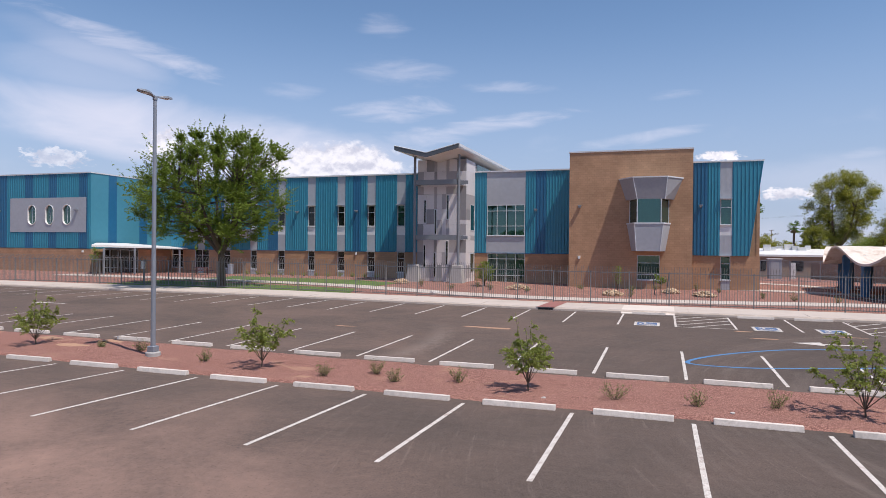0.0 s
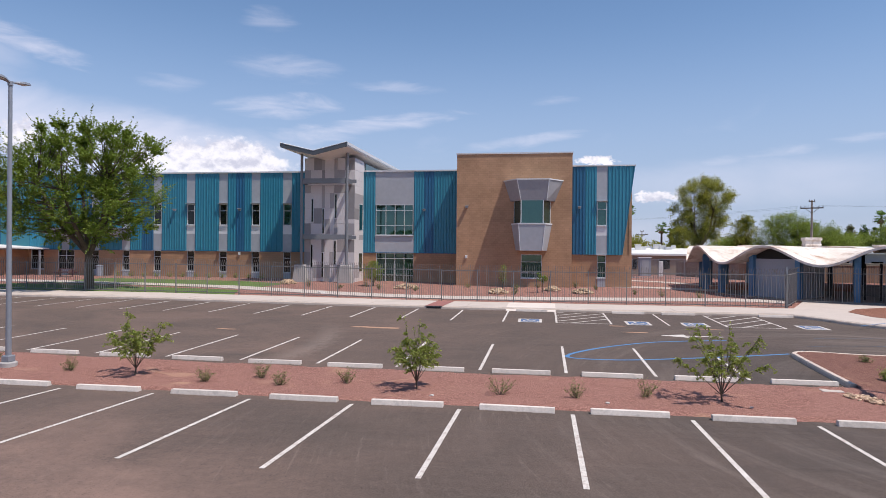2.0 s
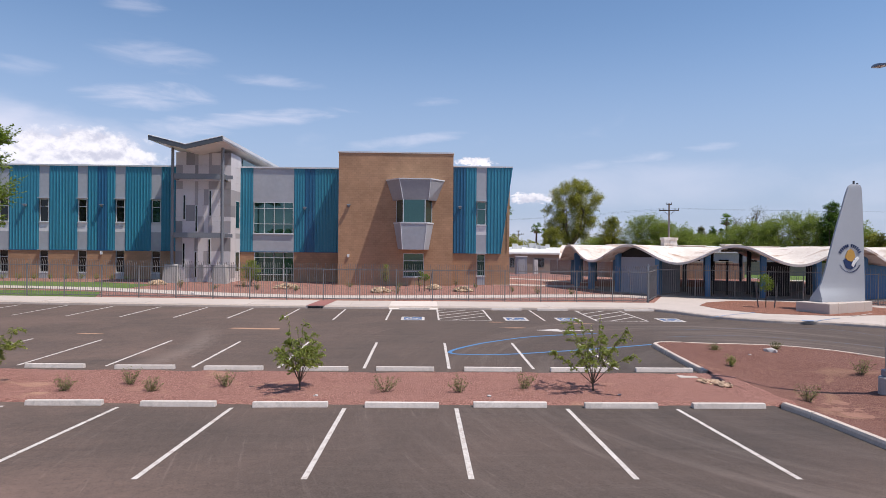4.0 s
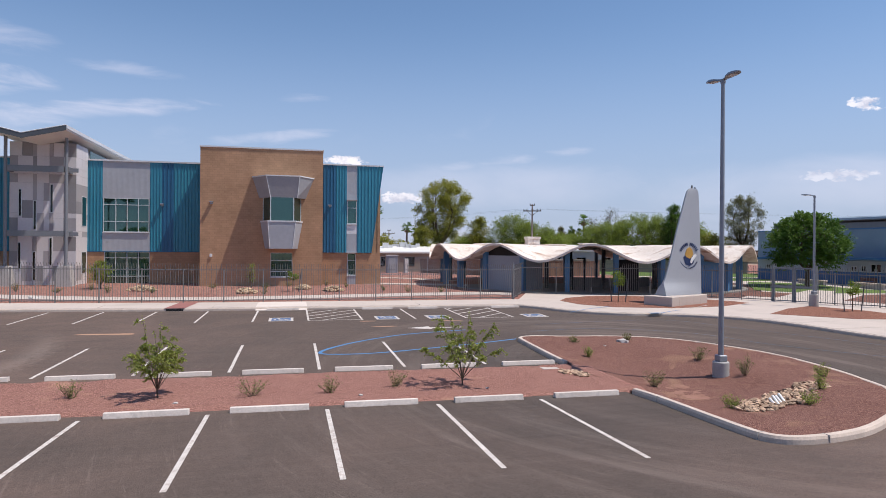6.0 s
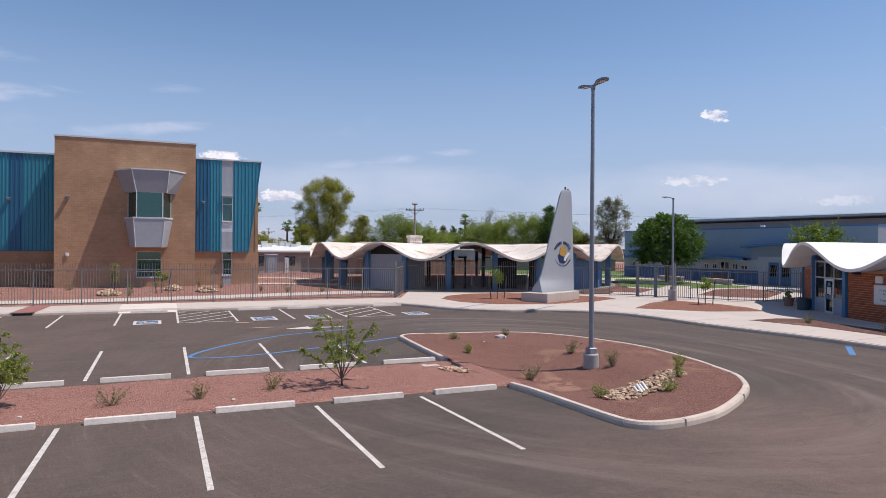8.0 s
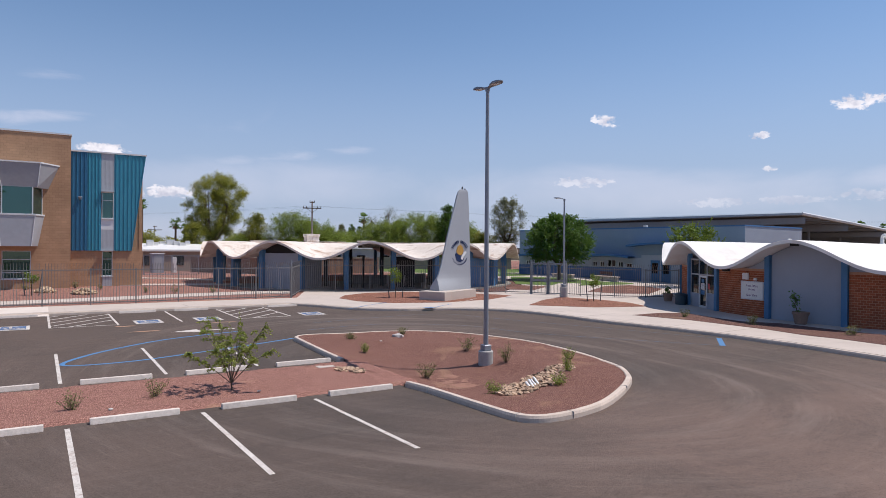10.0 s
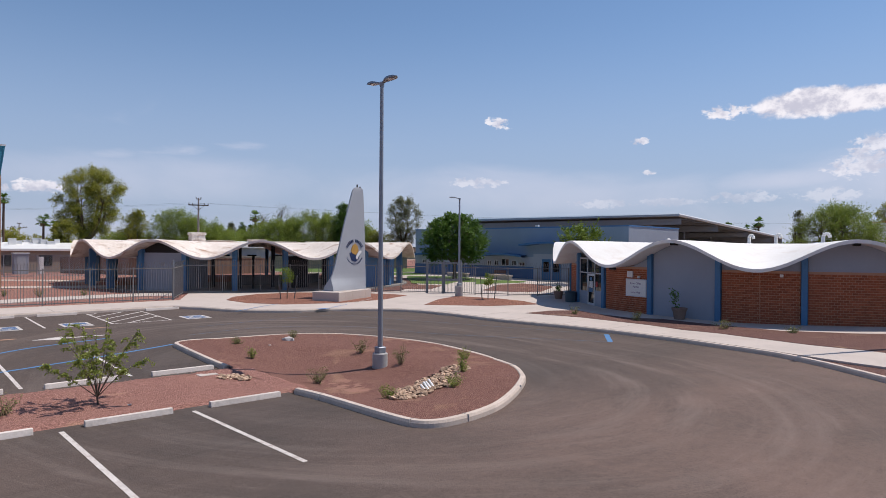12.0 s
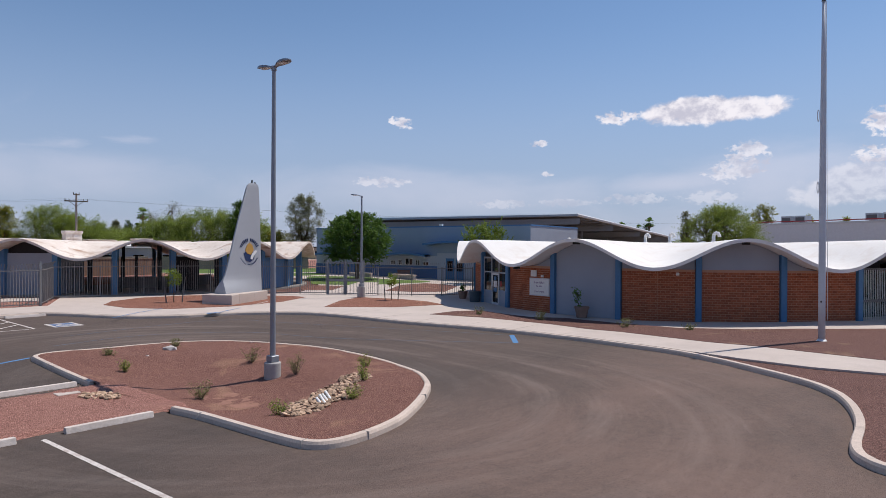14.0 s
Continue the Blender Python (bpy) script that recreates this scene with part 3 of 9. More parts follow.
# pale recess wall; on the lower front its tint stands in for light
GYM_PALE = stuff_mat("pale_and_lit_stucco", (0.36, 0.41, 0.48), (0.42, 0.47, 0.54), 0.9, 20, 0.3, 0.3)
LEAF_MESQUITE = leaf_mat("leaf_mesquite", (0.15, 0.21, 0.035), (0.31, 0.375, 0.075), 0.42)
LEAF_GREY = leaf_mat("leaf_grey_green", (0.14, 0.15, 0.07), (0.27, 0.275, 0.14), 0.4)
DEAD_FROND = stuff_mat("dry_frond", (0.15, 0.11, 0.07), (0.26, 0.19, 0.12), 0.9, 8, 1.0, 0.2)

# ---- building helpers ----


def gz(y, x=0.0):
    """Height of the paved ground: it climbs gently towards the school, towards the near side and towards the west."""
    return 0.009 * min(max(y, 0.0), 45.0) + 0.028 * min(max(-y, 0.0), 8.0) + 0.008 * min(max(-x - 7.0, 0.0), 21.0)


def thing(name, x, y, z, label, category, group="", kind=""):
    e = new(name)
    e.empty_display_size = 0.3
    e.location = (x, y, z)
    return tagged(e, label, category, group, kind)


def link(name, bm, material, parent=None, label="", smooth=False):
    me = bpy.data.meshes.new(name)
    bmesh.ops.recalc_face_normals(bm, faces=bm.faces)
    bm.to_mesh(me)
    bm.free()
    for mt in material if isinstance(material, (list, tuple)) else [material]:
        me.materials.append(mt)
    if smooth:
        me.polygons.foreach_set("use_smooth", [True] * len(me.polygons))
    ob = new(name, me)
    if parent is not None:
        ob.parent = parent
        ob.matrix_parent_inverse = parent.matrix_basis.inverted() if parent.parent is None else Matrix()
    if label:
        ob["label"] = label
    return ob


def part(name, bm, material, parent, label="", smooth=False):
    return link(name, bm, material, parent, label, smooth)


def quad(bm, pts):
    return bm.faces.new([bm.verts.new(p) for p in pts])


def box(bm, x0, x1, y0, y1, z0, z1, m=None):
    vs = [Vector((x, y, z)) for z in (z0, z1) for y in (y0, y1) for x in (x0, x1)]
    if m is not None:
        vs = [m @ v for v in vs]
    v = [bm.verts.new(p) for p in vs]
    for f in ((0, 2, 3, 1), (4, 5, 7, 6), (0, 1, 5, 4), (2, 6, 7, 3), (0, 4, 6, 2), (1, 3, 7, 5)):
        bm.faces.new([v[i] for i in f])
    return v


def boxes(*dims):
    bm = bmesh.new()
    for d in dims:
        box(bm, *d)
    return bm


def bevelled(bm, w, segments=1):
    bmesh.ops.bevel(bm, geom=list(bm.edges), offset=w, segments=segments, affect="EDGES")
    return bm


def prism(bm, poly, z0, z1, m=None):
    """An upright prism over an outline."""
    a = [Vector((x, y, z0)) for x, y in poly]
    b = [Vector((x, y, z1)) for x, y in poly]
    if m is not None:
        a, b = [m @ v for v in a], [m @ v for v in b]
    a, b = [bm.verts.new(v) for v in a], [bm.verts.new(v) for v in b]
    n = len(poly)
    bm.faces.new(a[::-1]), bm.faces.new(b)
    for i in range(n):
        bm.faces.new((a[i], a[(i + 1) % n], b[(i + 1) % n], b[i]))


def rod(bm, p, q, r0, r1=None, n=8, cap=True):
    """A tapered round bar from p to q."""
    p, q = Vector(p), Vector(q)
    r1 = r0 if r1 is None else r1
    w = (q - p).normalized()
    u = w.orthogonal().normalized()
    v = w.cross(u)
    ra, rb = [], []
    for i in range(n):
        a = 2 * math.pi * i / n
        d = u * math.cos(a) + v * math.sin(a)
        ra.append(bm.verts.new(p + d * r0)), rb.append(bm.verts.new(q + d * r1))
    for i in range(n):
        bm.faces.new((ra[i], ra[(i + 1) % n], rb[(i + 1) % n], rb[i]))
    if cap:
        bm.faces.new(ra[::-1]), bm.faces.new(rb)


def lathe(bm, profile, x, y, z, n=16):
    rings = [[bm.verts.new((x + r * math.cos(2 * math.pi * i / n), y + r * math.sin(2 * math.pi * i / n), z + h)) for i in range(n)] for r, h in profile]
    for a, b in zip(rings, rings[1:]):
        for i in range(n):
            bm.faces.new((a[i], a[(i + 1) % n], b[(i + 1) % n], b[i]))
    bm.faces.new(rings[0][::-1]), bm.faces.new(rings[-1])


def smooth_line(pts, steps=6, closed=False):
    """Catmull-Rom curve through plan points."""
    out, n = [], len(pts)
    for i in range(n if closed else n - 1):
        g = [pts[(i + k) % n] if closed else pts[min(max(i + k, 0), n - 1)] for k in (-1, 0, 1, 2)]
        for s in range(steps):
            t = s / steps
            out.append(tuple(0.5 * (2 * b + (c - a) * t + (2 * a - 5 * b + 4 * c - d) * t * t + (3 * b - a - 3 * c + d) * t ** 3) for a, b, c, d in zip(*g)))
    if not closed:
        out.append(tuple(pts[-1]))
    return out


def sheet(poly, lift, thick=0.0, hole=None):
    """A paved or planted surface over an outline, following the ground, open inside the hole."""
    bm = bmesh.new()
    if hole:
        for loop in (poly, hole):
            vs = [bm.verts.new((x, y, 0)) for x, y in loop]
            for a, b in zip(vs, vs[1:] + vs[:1]):
                bm.edges.new((a, b))
        bmesh.ops.triangle_fill(bm, use_beauty=True, edges=bm.edges[:])
    else:
        bm.faces.new([bm.verts.new((x, y, 0)) for x, y in poly])
    for c in (-8.0, 0.0, 45.0):
        bmesh.ops.bisect_plane(bm, geom=bm.verts[:] + bm.edges[:] + bm.faces[:], plane_co=(0, c, 0), plane_no=(0, 1, 0))
    for c in (-28.0, -7.0):
        bmesh.ops.bisect_plane(bm, geom=bm.verts[:] + bm.edges[:] + bm.faces[:], plane_co=(c, 0, 0), plane_no=(1, 0, 0))
    bmesh.ops.triangulate(bm, faces=bm.faces[:])
    for v in bm.verts:
        v.co.z = gz(v.co.y, v.co.x) + lift
    if thick:
        rim = [e for e in bm.edges if e.is_boundary]
        made = bmesh.ops.extrude_edge_only(bm, edges=rim)["geom"]
        for v in made:
            if isinstance(v, bmesh.types.BMVert):
                v.co.z -= thick
    return bm


def ribbon(line, profile, closed=False):
    """Sweeps a profile of (sideways, up) along a plan line on the ground; sideways is to the line's left."""
    bm = bmesh.new()
    n, rows = len(line), []
    for i in range(n):
        a = line[(i - 1) % n] if closed or i else line[0]
        b = line[(i + 1) % n] if closed or i < n - 1 else line[-1]
        d = Vector((b[0] - a[0], b[1] - a[1])).normalized()
        nx, ny = -d.y, d.x
        rows.append([bm.verts.new((line[i][0] + nx * s, line[i][1] + ny * s, gz(line[i][1], line[i][0]) + h)) for s, h in profile])
    for i in range(n if closed else n - 1):
        a, b = rows[i], rows[(i + 1) % n]
        for k in range(len(profile) - 1):
            bm.faces.new((a[k], a[k + 1], b[k + 1], b[k]))
    if not closed and len(profile) > 2:
        bm.faces.new(rows[0]), bm.faces.new(rows[-1][::-1])
    return bm


KERB_NARROW = [(0.0, -0.1), (0.015, 0.09), (0.045, 0.145), (0.16, 0.152), (0.185, 0.135), (0.185, -0.1)]
KERB_SHAPE = [(0.0, -0.1), (0.012, 0.10), (0.04, 0.148), (0.18, 0.155), (0.20, 0.14), (0.20, -0.1)]


def wall_uv(ob):
    """UVs in metres: along an upright face and up it."""
    me = ob.data
    uv = me.uv_layers.new(name="metres")
    for p in me.polygons:
        n = p.normal
        t = Vector((-n.y, n.x, 0))
        t = t.normalized() if t.length > 1e-4 else Vector((1, 0, 0))
        for li in p.loop_indices:
            c = me.vertices[me.loops[li].vertex_index].co
            uv.data[li].uv = (c.dot(t), c.z if abs(n.z) < 0.9 else c.y)
    return ob

# ---- ground and paving ----


def build_ground():
    bm = bmesh.new()
    ys = [-2500, -300, -60, -8, 0, 45, 120, 400, 1200, 3500]
    xs = [-3000, -600, -150, -40, 40, 150, 600, 3000]
    g = [[bm.verts.new((x, y, gz(y) - (0.6 if abs(x) <= 40 and -8 <= y <= 45 else 0.06))) for x in xs] for y in ys]
    for a, b in zip(g, g[1:]):
        for i in range(len(xs) - 1):
            bm.faces.new((a[i], a[i + 1], b[i + 1], b[i]))
    tagged(link("ground", bm, DIRT), "dry tan desert ground reaching the horizon", "ground", kind="structure")


# right-hand edge of the drive, from the far kerb round to the near side
FAR_KERB_Y = 23.6
DRIVE_EDGE = smooth_line([(12.9, 23.6), (13.9, 22.2), (15.1, 19.8), (17.4, 17.9), (20.3, 17.0), (22.9, 14.9), (23.75, 12.2), (24.1, 8.2), (25.0, 3.9), (25.25, 0.0), (24.3, -3.5), (23.45, -6.0), (22.0, -8.3),
                          (20.6, -10.35), (19.5, -11.3), (18.34, -11.81), (17.12, -12.14), (16.12, -12.31), (14.97, -12.41), (14.3, -12.53), (13.85, -12.75), (13.5, -13.2), (13.3, -14.4), (13.2, -17.0), (13.2, -40.0)], 5)
ISLAND = [(7.95, 4.3), (8.03, 6.4), (8.2, 9.2), (8.3, 9.8), (8.7, 10.2), (9.3, 10.25), (10.0, 10.05), (10.9, 9.9), (11.9, 9.78), (12.9, 9.55), (13.85, 9.12), (14.65, 8.42), (15.3, 7.45), (15.75, 6.35), (16.15, 5.1), (16.3, 3.8), (16.2, 2.1), (15.9, 0.5), (15.2, -1.3), (14.4, -2.4), (13.7, -3.08), (12.4, -4.0), (10.95, -4.82), (9.93, -5.15), (9.1, -5.24), (8.58, -5.13), (8.3, -4.8), (8.22, -4.2), (8.22, -3.0), (8.24, -1.0), (8.15, 0.1)]


def nearer(pts):
    """Plan points drawn a little towards the lot, for ground that lies on the kerb's level."""
    return [(-0.7 + (x + 0.7) * 0.968, -16 + (y + 16) * 0.968) for x, y in pts]


def beside(line, d):
    """A plan line moved d metres to its left."""
    out = []
    for i, (x, y) in enumerate(line):
        (ax, ay), (bx, by) = line[max(i - 1, 0)], line[min(i + 1, len(line) - 1)]
        l = math.hypot(bx - ax, by - ay)
        out.append((x - (by - ay) / l * d, y + (bx - ax) / l * d))
    return out


def build_paving():
    far = [(x, FAR_KERB_Y) for x in (-140.0, -28.0, -7.0, 12.9)]
    edge = far + DRIVE_EDGE[1:]
    lot = edge + [(13.2, -60), (-140, -60)]
    tagged(link("road", sheet(lot, 0.0, hole=[(x, y) for x, y in smooth_line(ISLAND, 4)]), ASPHALT), "worn dark grey asphalt parking lot and drive", "asphalt", kind="structure")
    k = ribbon(edge, KERB_SHAPE)
    tagged(link("kerb", k, KERB), "pale cast concrete kerb along the lot", "kerb", kind="structure")
    # red gravel land between the kerb and everything behind it
    rim = beside(DRIVE_EDGE, 0.13)
    land = [(-140, FAR_KERB_Y + 0.13), (12.9, FAR_KERB_Y + 0.13), rim[6], (16.5, 30), (34, 46), (120, 60), (120, 120), (-140, 120)]
    tagged(link("gravel_bed", sheet(land, 0.10), GRAVEL), "reddish crushed gravel planting ground", "gravel", kind="structure")
    land = rim[6:] + [(70, -40), (70, 28), (120, 40), (120, 60), (34, 46), (16.5, 30)]
    tagged(link("gravel_bed", sheet(land, 0.10), GRAVEL_BROWN), "brownish red crushed gravel ground beside the drive", "gravel", kind="structure")
    side = beside(DRIVE_EDGE, 0.19)[3:56]
    walk_out = [(-140, FAR_KERB_Y + 0.2), (12.9, FAR_KERB_Y + 0.2)] + side + [(22.9, -8.1), (22.7, -10.3), (23.0, -12.0), (24.2, -15.0), (26.2, -20.0), (44, -20), (46, -12), (46, 14), (39.4, 16.6), (34.6, 22.4), (45.0, 31.5), (43.8, 33.2), (33.2, 25.2), (29.2, 26.4), (26.2, 29.5), (17.0, 32.6), (14.5, 27.2), (-140, 27.2)]
    tagged(link("pavement", sheet(walk_out, 0.165, 0.06), CONCRETE), "pale concrete pavement beside the drive", "pavement", kind="structure")
    beds = ([(16.9, 25.6), (18.2, 27.6), (20.6, 29.0), (23.9, 28.8), (27.2, 26.2), (29.0, 23.6), (29.2, 22.4), (25.8, 20.5), (21.9, 19.9), (18.6, 20.9), (17.1, 23.0)], [(25.7, 16.1), (28.6, 13.2), (32.1, 12.2), (33.0, 14.4), (33.0, 16.8), (31.9, 19.9), (29.0, 18.6)],
            [(27.3, 9.1), (29.4, 9.2), (31.0, 8.5), (30.4, 6.4), (30.2, 4.4), (31.2, 3.0), (31.1, -0.2), (30.5, -3.3), (31.5, -6.0), (33.5, -8.6), (36.5, -11.6), (37, -20), (28.6, -20), (26.4, -15), (25.6, -11.7), (25.9, -9.0), (26.3, -6.0), (27.7, -1.8), (28.3, 2.0), (28.2, 6.0)])
    for b, mt in zip(beds, (GRAVEL_RED, GRAVEL_RED, GRAVEL_BROWN)):
        tagged(link("gravel_bed", sheet(b, 0.178, 0.05), mt), "reddish gravel bed let into the concrete forecourt", "gravel", kind="structure")
    # joints cut across the far pavement
    bm = bmesh.new()
    for i in range(20):
        x = -110 + 6.15 * i
        box(bm, x, x + 0.014, FAR_KERB_Y + 0.32, 27.18, gz(25, x) + 0.1, gz(25.4, x) + 0.17)
    for i in range(24, 58, 3):
        (ax, ay), (bx, by) = DRIVE_EDGE[i], DRIVE_EDGE[i + 1]
        m = Matrix.Translation((ax, ay, gz(ay))) @ Matrix.Rotation(math.atan2(by - ay, bx - ax) + math.pi / 2, 4, "Z")
        box(bm, 0.22, 3.0, -0.014, 0.014, 0.05, 0.17, m)
    tagged(link("pavement_joint", bm, stuff_mat("joint_dirt", (0.34, 0.285, 0.25), (0.46, 0.39, 0.34), 0.9, 20, 1.0, 0.2)), "thin tooled joints across the pavement", "joint", kind="structure")
    # inner walk behind the fence, curving
    inner = smooth_line([(-62, 37.6), (-45, 37.0), (-30, 35.2), (-21.7, 33.0), (-16.5, 31.4), (-12.2, 30.6), (-7.7, 30.4), (-2.2, 30.9), (5.3, 32.0), (8.6, 32.7), (13.5, 33.1), (15.8, 32.2)], 5)
    tagged(link("pavement_inner", ribbon(inner, [(-1.35, 0.02), (-1.35, 0.14), (1.35, 0.14), (1.35, 0.02)]), CONCRETE), "pale concrete walk behind the fence", "pavement", kind="structure")
    for pts, half in (([(4.0, 46.6), (7.0, 45.6), (9.0, 44.9), (11.0, 44.3), (15, 43.2)], 1.1), ([(6.0, 60.0), (9.3, 57.5), (11.6, 55.9), (13.2, 53.2), (15.5, 50.0)], 0.9)):
        tagged(link("pavement_inner", ribbon(smooth_line(pts, 4), [(-half, 0.02), (-half, 0.14), (half, 0.14), (half, 0.02)]), CONCRETE), "narrow pale concrete walk beside the school", "pavement", kind="structure")
    # lawns
    tagged(link("lawn", sheet([(-22.6, 27.5), (-24.2, 31.6), (-39, 33.2), (-46, 33.6), (-46, 27.5)], 0.13, 0.05), GRASS), "green mown lawn under the shade tree", "lawn", kind="structure")
    tagged(link("lawn", sheet(nearer([(-25.0, 34.8), (-24.6, 41.4), (-30, 43.6), (-45, 44.5), (-46, 36.6), (-40, 36.3)]), 0.13, 0.05), GRASS), "green mown lawn before the long school wall", "lawn", kind="structure")
    tagged(link("pavement_court", sheet([(31.8, 26.6), (35.0, 22.6), (38.4, 17.2), (44, 15), (56, 19.5), (53.8, 51.0), (62, 66), (52, 84), (36, 84), (40, 62), (44.5, 50), (43.5, 40), (38, 32)], 0.135, 0.05), CONCRETE), "pale concrete courtyard between the buildings", "pavement", kind="structure")
    for pts in ([(45.9, 44.0), (48.1, 44.4), (51.0, 40.3), (49.7, 35.1), (51.2, 30.9), (49.3, 29.2), (46.1, 29.4), (41.6, 30.1), (38.9, 33.5), (40.3, 36.1)], [(50.6, 53.5), (53.2, 53.6), (53.2, 48.6), (49.9, 46.7), (46.1, 47.4), (42.5, 50.5), (44.5, 55.5)], [(60.7, 67.4), (64.9, 66.3), (56.3, 55.2), (52.0, 56.5), (44.0, 58.5), (40.5, 64.0), (38.0, 74.0), (48.0, 76.0)]):
        tagged(link("lawn", sheet(smooth_line(pts, 3, True), 0.15, 0.05), GRASS), "bright green mown courtyard lawn", "lawn", kind="structure")
    for pts in ([(38.0, 23.5), (44.3, 27.9), (48.1, 28.2), (48.0, 25.7), (46.9, 23.2), (41.0, 19.7), (38.8, 21.0)], [(34.7, 30.5), (38.0, 31.9), (39.7, 28.9), (36.0, 25.7), (33.3, 28.2)]):
        tagged(link("gravel_bed", sheet(pts, 0.15, 0.05), GRAVEL_DARK), "reddish gravel bed in the courtyard", "gravel", kind="structure")


def gravel_grid(poly, step, lift, shape, spill=0.0):
    """A planted strip as a fine grid inside an outline, with an uneven top."""
    bm = sheet(poly, lift)
    x0, x1 = min(p[0] for p in poly), max(p[0] for p in poly)
    y0, y1 = min(p[1] for p in poly), max(p[1] for p in poly)
    for lo, hi, ax in ((x0, x1, 0), (y0, y1, 1)):
        c = lo + step
        while c < hi:
            no = (1, 0, 0) if ax == 0 else (0, 1, 0)
            co = (c, 0, 0) if ax == 0 else (0, c, 0)
            bmesh.ops.bisect_plane(bm, geom=bm.verts[:] + bm.edges[:] + bm.faces[:], plane_co=co, plane_no=no)
            c += step
    inner = {v for v in bm.verts if not any(e.is_boundary for e in v.link_edges)}
    rim = [v for v in bm.verts if v not in inner]
    if spill:
        for v in rim:
            v.co.y += spill * (0.6 * noise.noise((v.co.x * 0.9, v.co.y, 0)) + 0.5 * noise.noise((v.co.x * 3.1, v.co.y, 7)))
            v.co.z += -0.035
    for v in bm.verts:
        if v in inner:
            v.co.z += shape(v.co.x, v.co.y) + 0.035 * noise.noise(v.co * 1.3) + 0.02 * noise.noise(v.co * 4.0)
    return bm


def build_planting():
    strip = [(-60, 0.42), (8.3, 0.30), (8.75, 0.2), (8.75, 4.0), (8.2, 4.2), (-60, 4.25)]
    dip = lambda x, y: 0.05 - 0.04 * max(0.0, 1 - ((y - 2.5) / 1.6) ** 2)
    tagged(link("gravel_median", gravel_grid(strip, 0.3, 0.02, dip, 0.10), GRAVEL, smooth=True), "reddish gravel strip between the parking rows", "gravel", kind="structure")
    line = smooth_line(ISLAND, 4)
    k = ribbon([(x, y) for x, y in line][::-1], KERB_NARROW)
    tagged(link("kerb_island", k, KERB), "rounded pale concrete kerb round the gravel island", "kerb", kind="structure")
    inner = []
    cx, cy = 11.6, 2.8
    for x, y in line:
        l = math.hypot(x - cx, y - cy)
        inner.append((x - (x - cx) / l * 0.16, y - (y - cy) / l * 0.16))

    def bowl(x, y):
        r = ((x - 10.3) / 3.1) ** 2 + ((y - 2.0) / 5.6) ** 2
        return -0.36 * max(0.0, 1 - r) ** 1.2
    bed = gravel_grid(inner, 0.5, 0.135, bowl)
    for v in bed.verts:
        k = min(max((v.co.x - 8.1) / 1.6, 0.0), 1.0) if -0.4 < v.co.y < 4.1 else 1.0
        v.co.z = v.co.z * k + (gz(v.co.y) + 0.02) * (1 - k)
    tagged(link("gravel_island", bed, GRAVEL_DARK, smooth=True), "reddish gravel island dished in the middle", "gravel", kind="structure")
    # joints in the island kerb
    for i in range(6, len(line) - 2, 11):
        (ax, ay), (bx, by) = line[i], line[(i + 1) % len(line)]
        m = Matrix.Translation((ax, ay, gz(ay))) @ Matrix.Rotation(math.atan2(by - ay, bx - ax), 4, "Z")
        bm = bmesh.new()
        box(bm, -0.004, 0.004, -0.003, 0.20, 0.0, 0.156, m) if (bx - ax) * (cy - ay) - (by - ay) * (cx - ax) > 0 else box(bm, -0.004, 0.004, -0.19, 0.003, 0.0, 0.156, m)
        tagged(link("kerb_joint", bm, PIER_CONCRETE), "thin dusty joint across the kerb", "joint", kind="structure")
    # tan soil washed over the gravel
    rng = random.Random(12)
    for cx_, cy_, w, d, up in ((-21.5, 2.75, 0.9, 0.3, 0.06), (-23.6, 3.6, 0.8, 0.25, 0.085), (-20.9, 3.9, 0.7, 0.16, 0.085)):
        pts = smooth_line([(cx_ + w * (1 + 0.25 * rng.uniform(-1, 1)) * math.cos(i * 0.785), cy_ + d * (1 + 0.3 * rng.uniform(-1, 1)) * math.sin(i * 0.785)) for i in range(8)], 2, True)
        bm = bmesh.new()
        mid = bm.verts.new((cx_, cy_, gz(cy_, cx_) + up + 0.05))
        rim = [bm.verts.new((x, y, gz(y, x) + up - 0.03)) for x, y in pts]
        for i in range(16):
            bm.faces.new((rim[i], rim[(i + 1) % 16], mid))
        tagged(link("soil_wash", bm, TAN_SOIL, smooth=True), "fan of tan soil washed over the red gravel", "soil", "soil fans", "structure")
    # orange silt settled in the dish
    pts = smooth_line([(9.05, 1.1), (9.5, 1.95), (10.3, 1.75), (10.75, 1.9), (10.85, 0.9), (10.3, -0.25), (9.6, -0.1), (9.2, 0.4)], 4, True)
    silt = gravel_grid(pts, 0.3, 0.139, bowl)
    for v in silt.verts:
        if any(e.is_boundary for e in v.link_edges):
            v.co.z += bowl(v.co.x, v.co.y) - 0.012
    tagged(link("soil_wash", silt, SILT, smooth=True), "orange silt settled in the dished gravel island", "soil", "soil fans", "structure")
    # loose stones on the gravel
    bm = bmesh.new()
    rng = random.Random(5)
    for i in range(7000):
        if i < 4500:
            x, y = rng.uniform(-22, 8.3), rng.uniform(0.5, 4.2)
            z = gz(y, x) + 0.02 + dip(x, y) + 0.03 * noise.noise(Vector((x, y, 0)) * 1.3)
        else:
            a, q = rng.uniform(0, 6.28), math.sqrt(rng.random())
            x, y = 12.1 + 3.6 * q * math.cos(a), 2.5 + 6.2 * q * math.sin(a)
            z = gz(y) + 0.135 + bowl(x, y) + 0.035 * noise.noise(Vector((x, y, gz(y) + 0.135)) * 1.3)
        r = rng.uniform(0.008, 0.022)
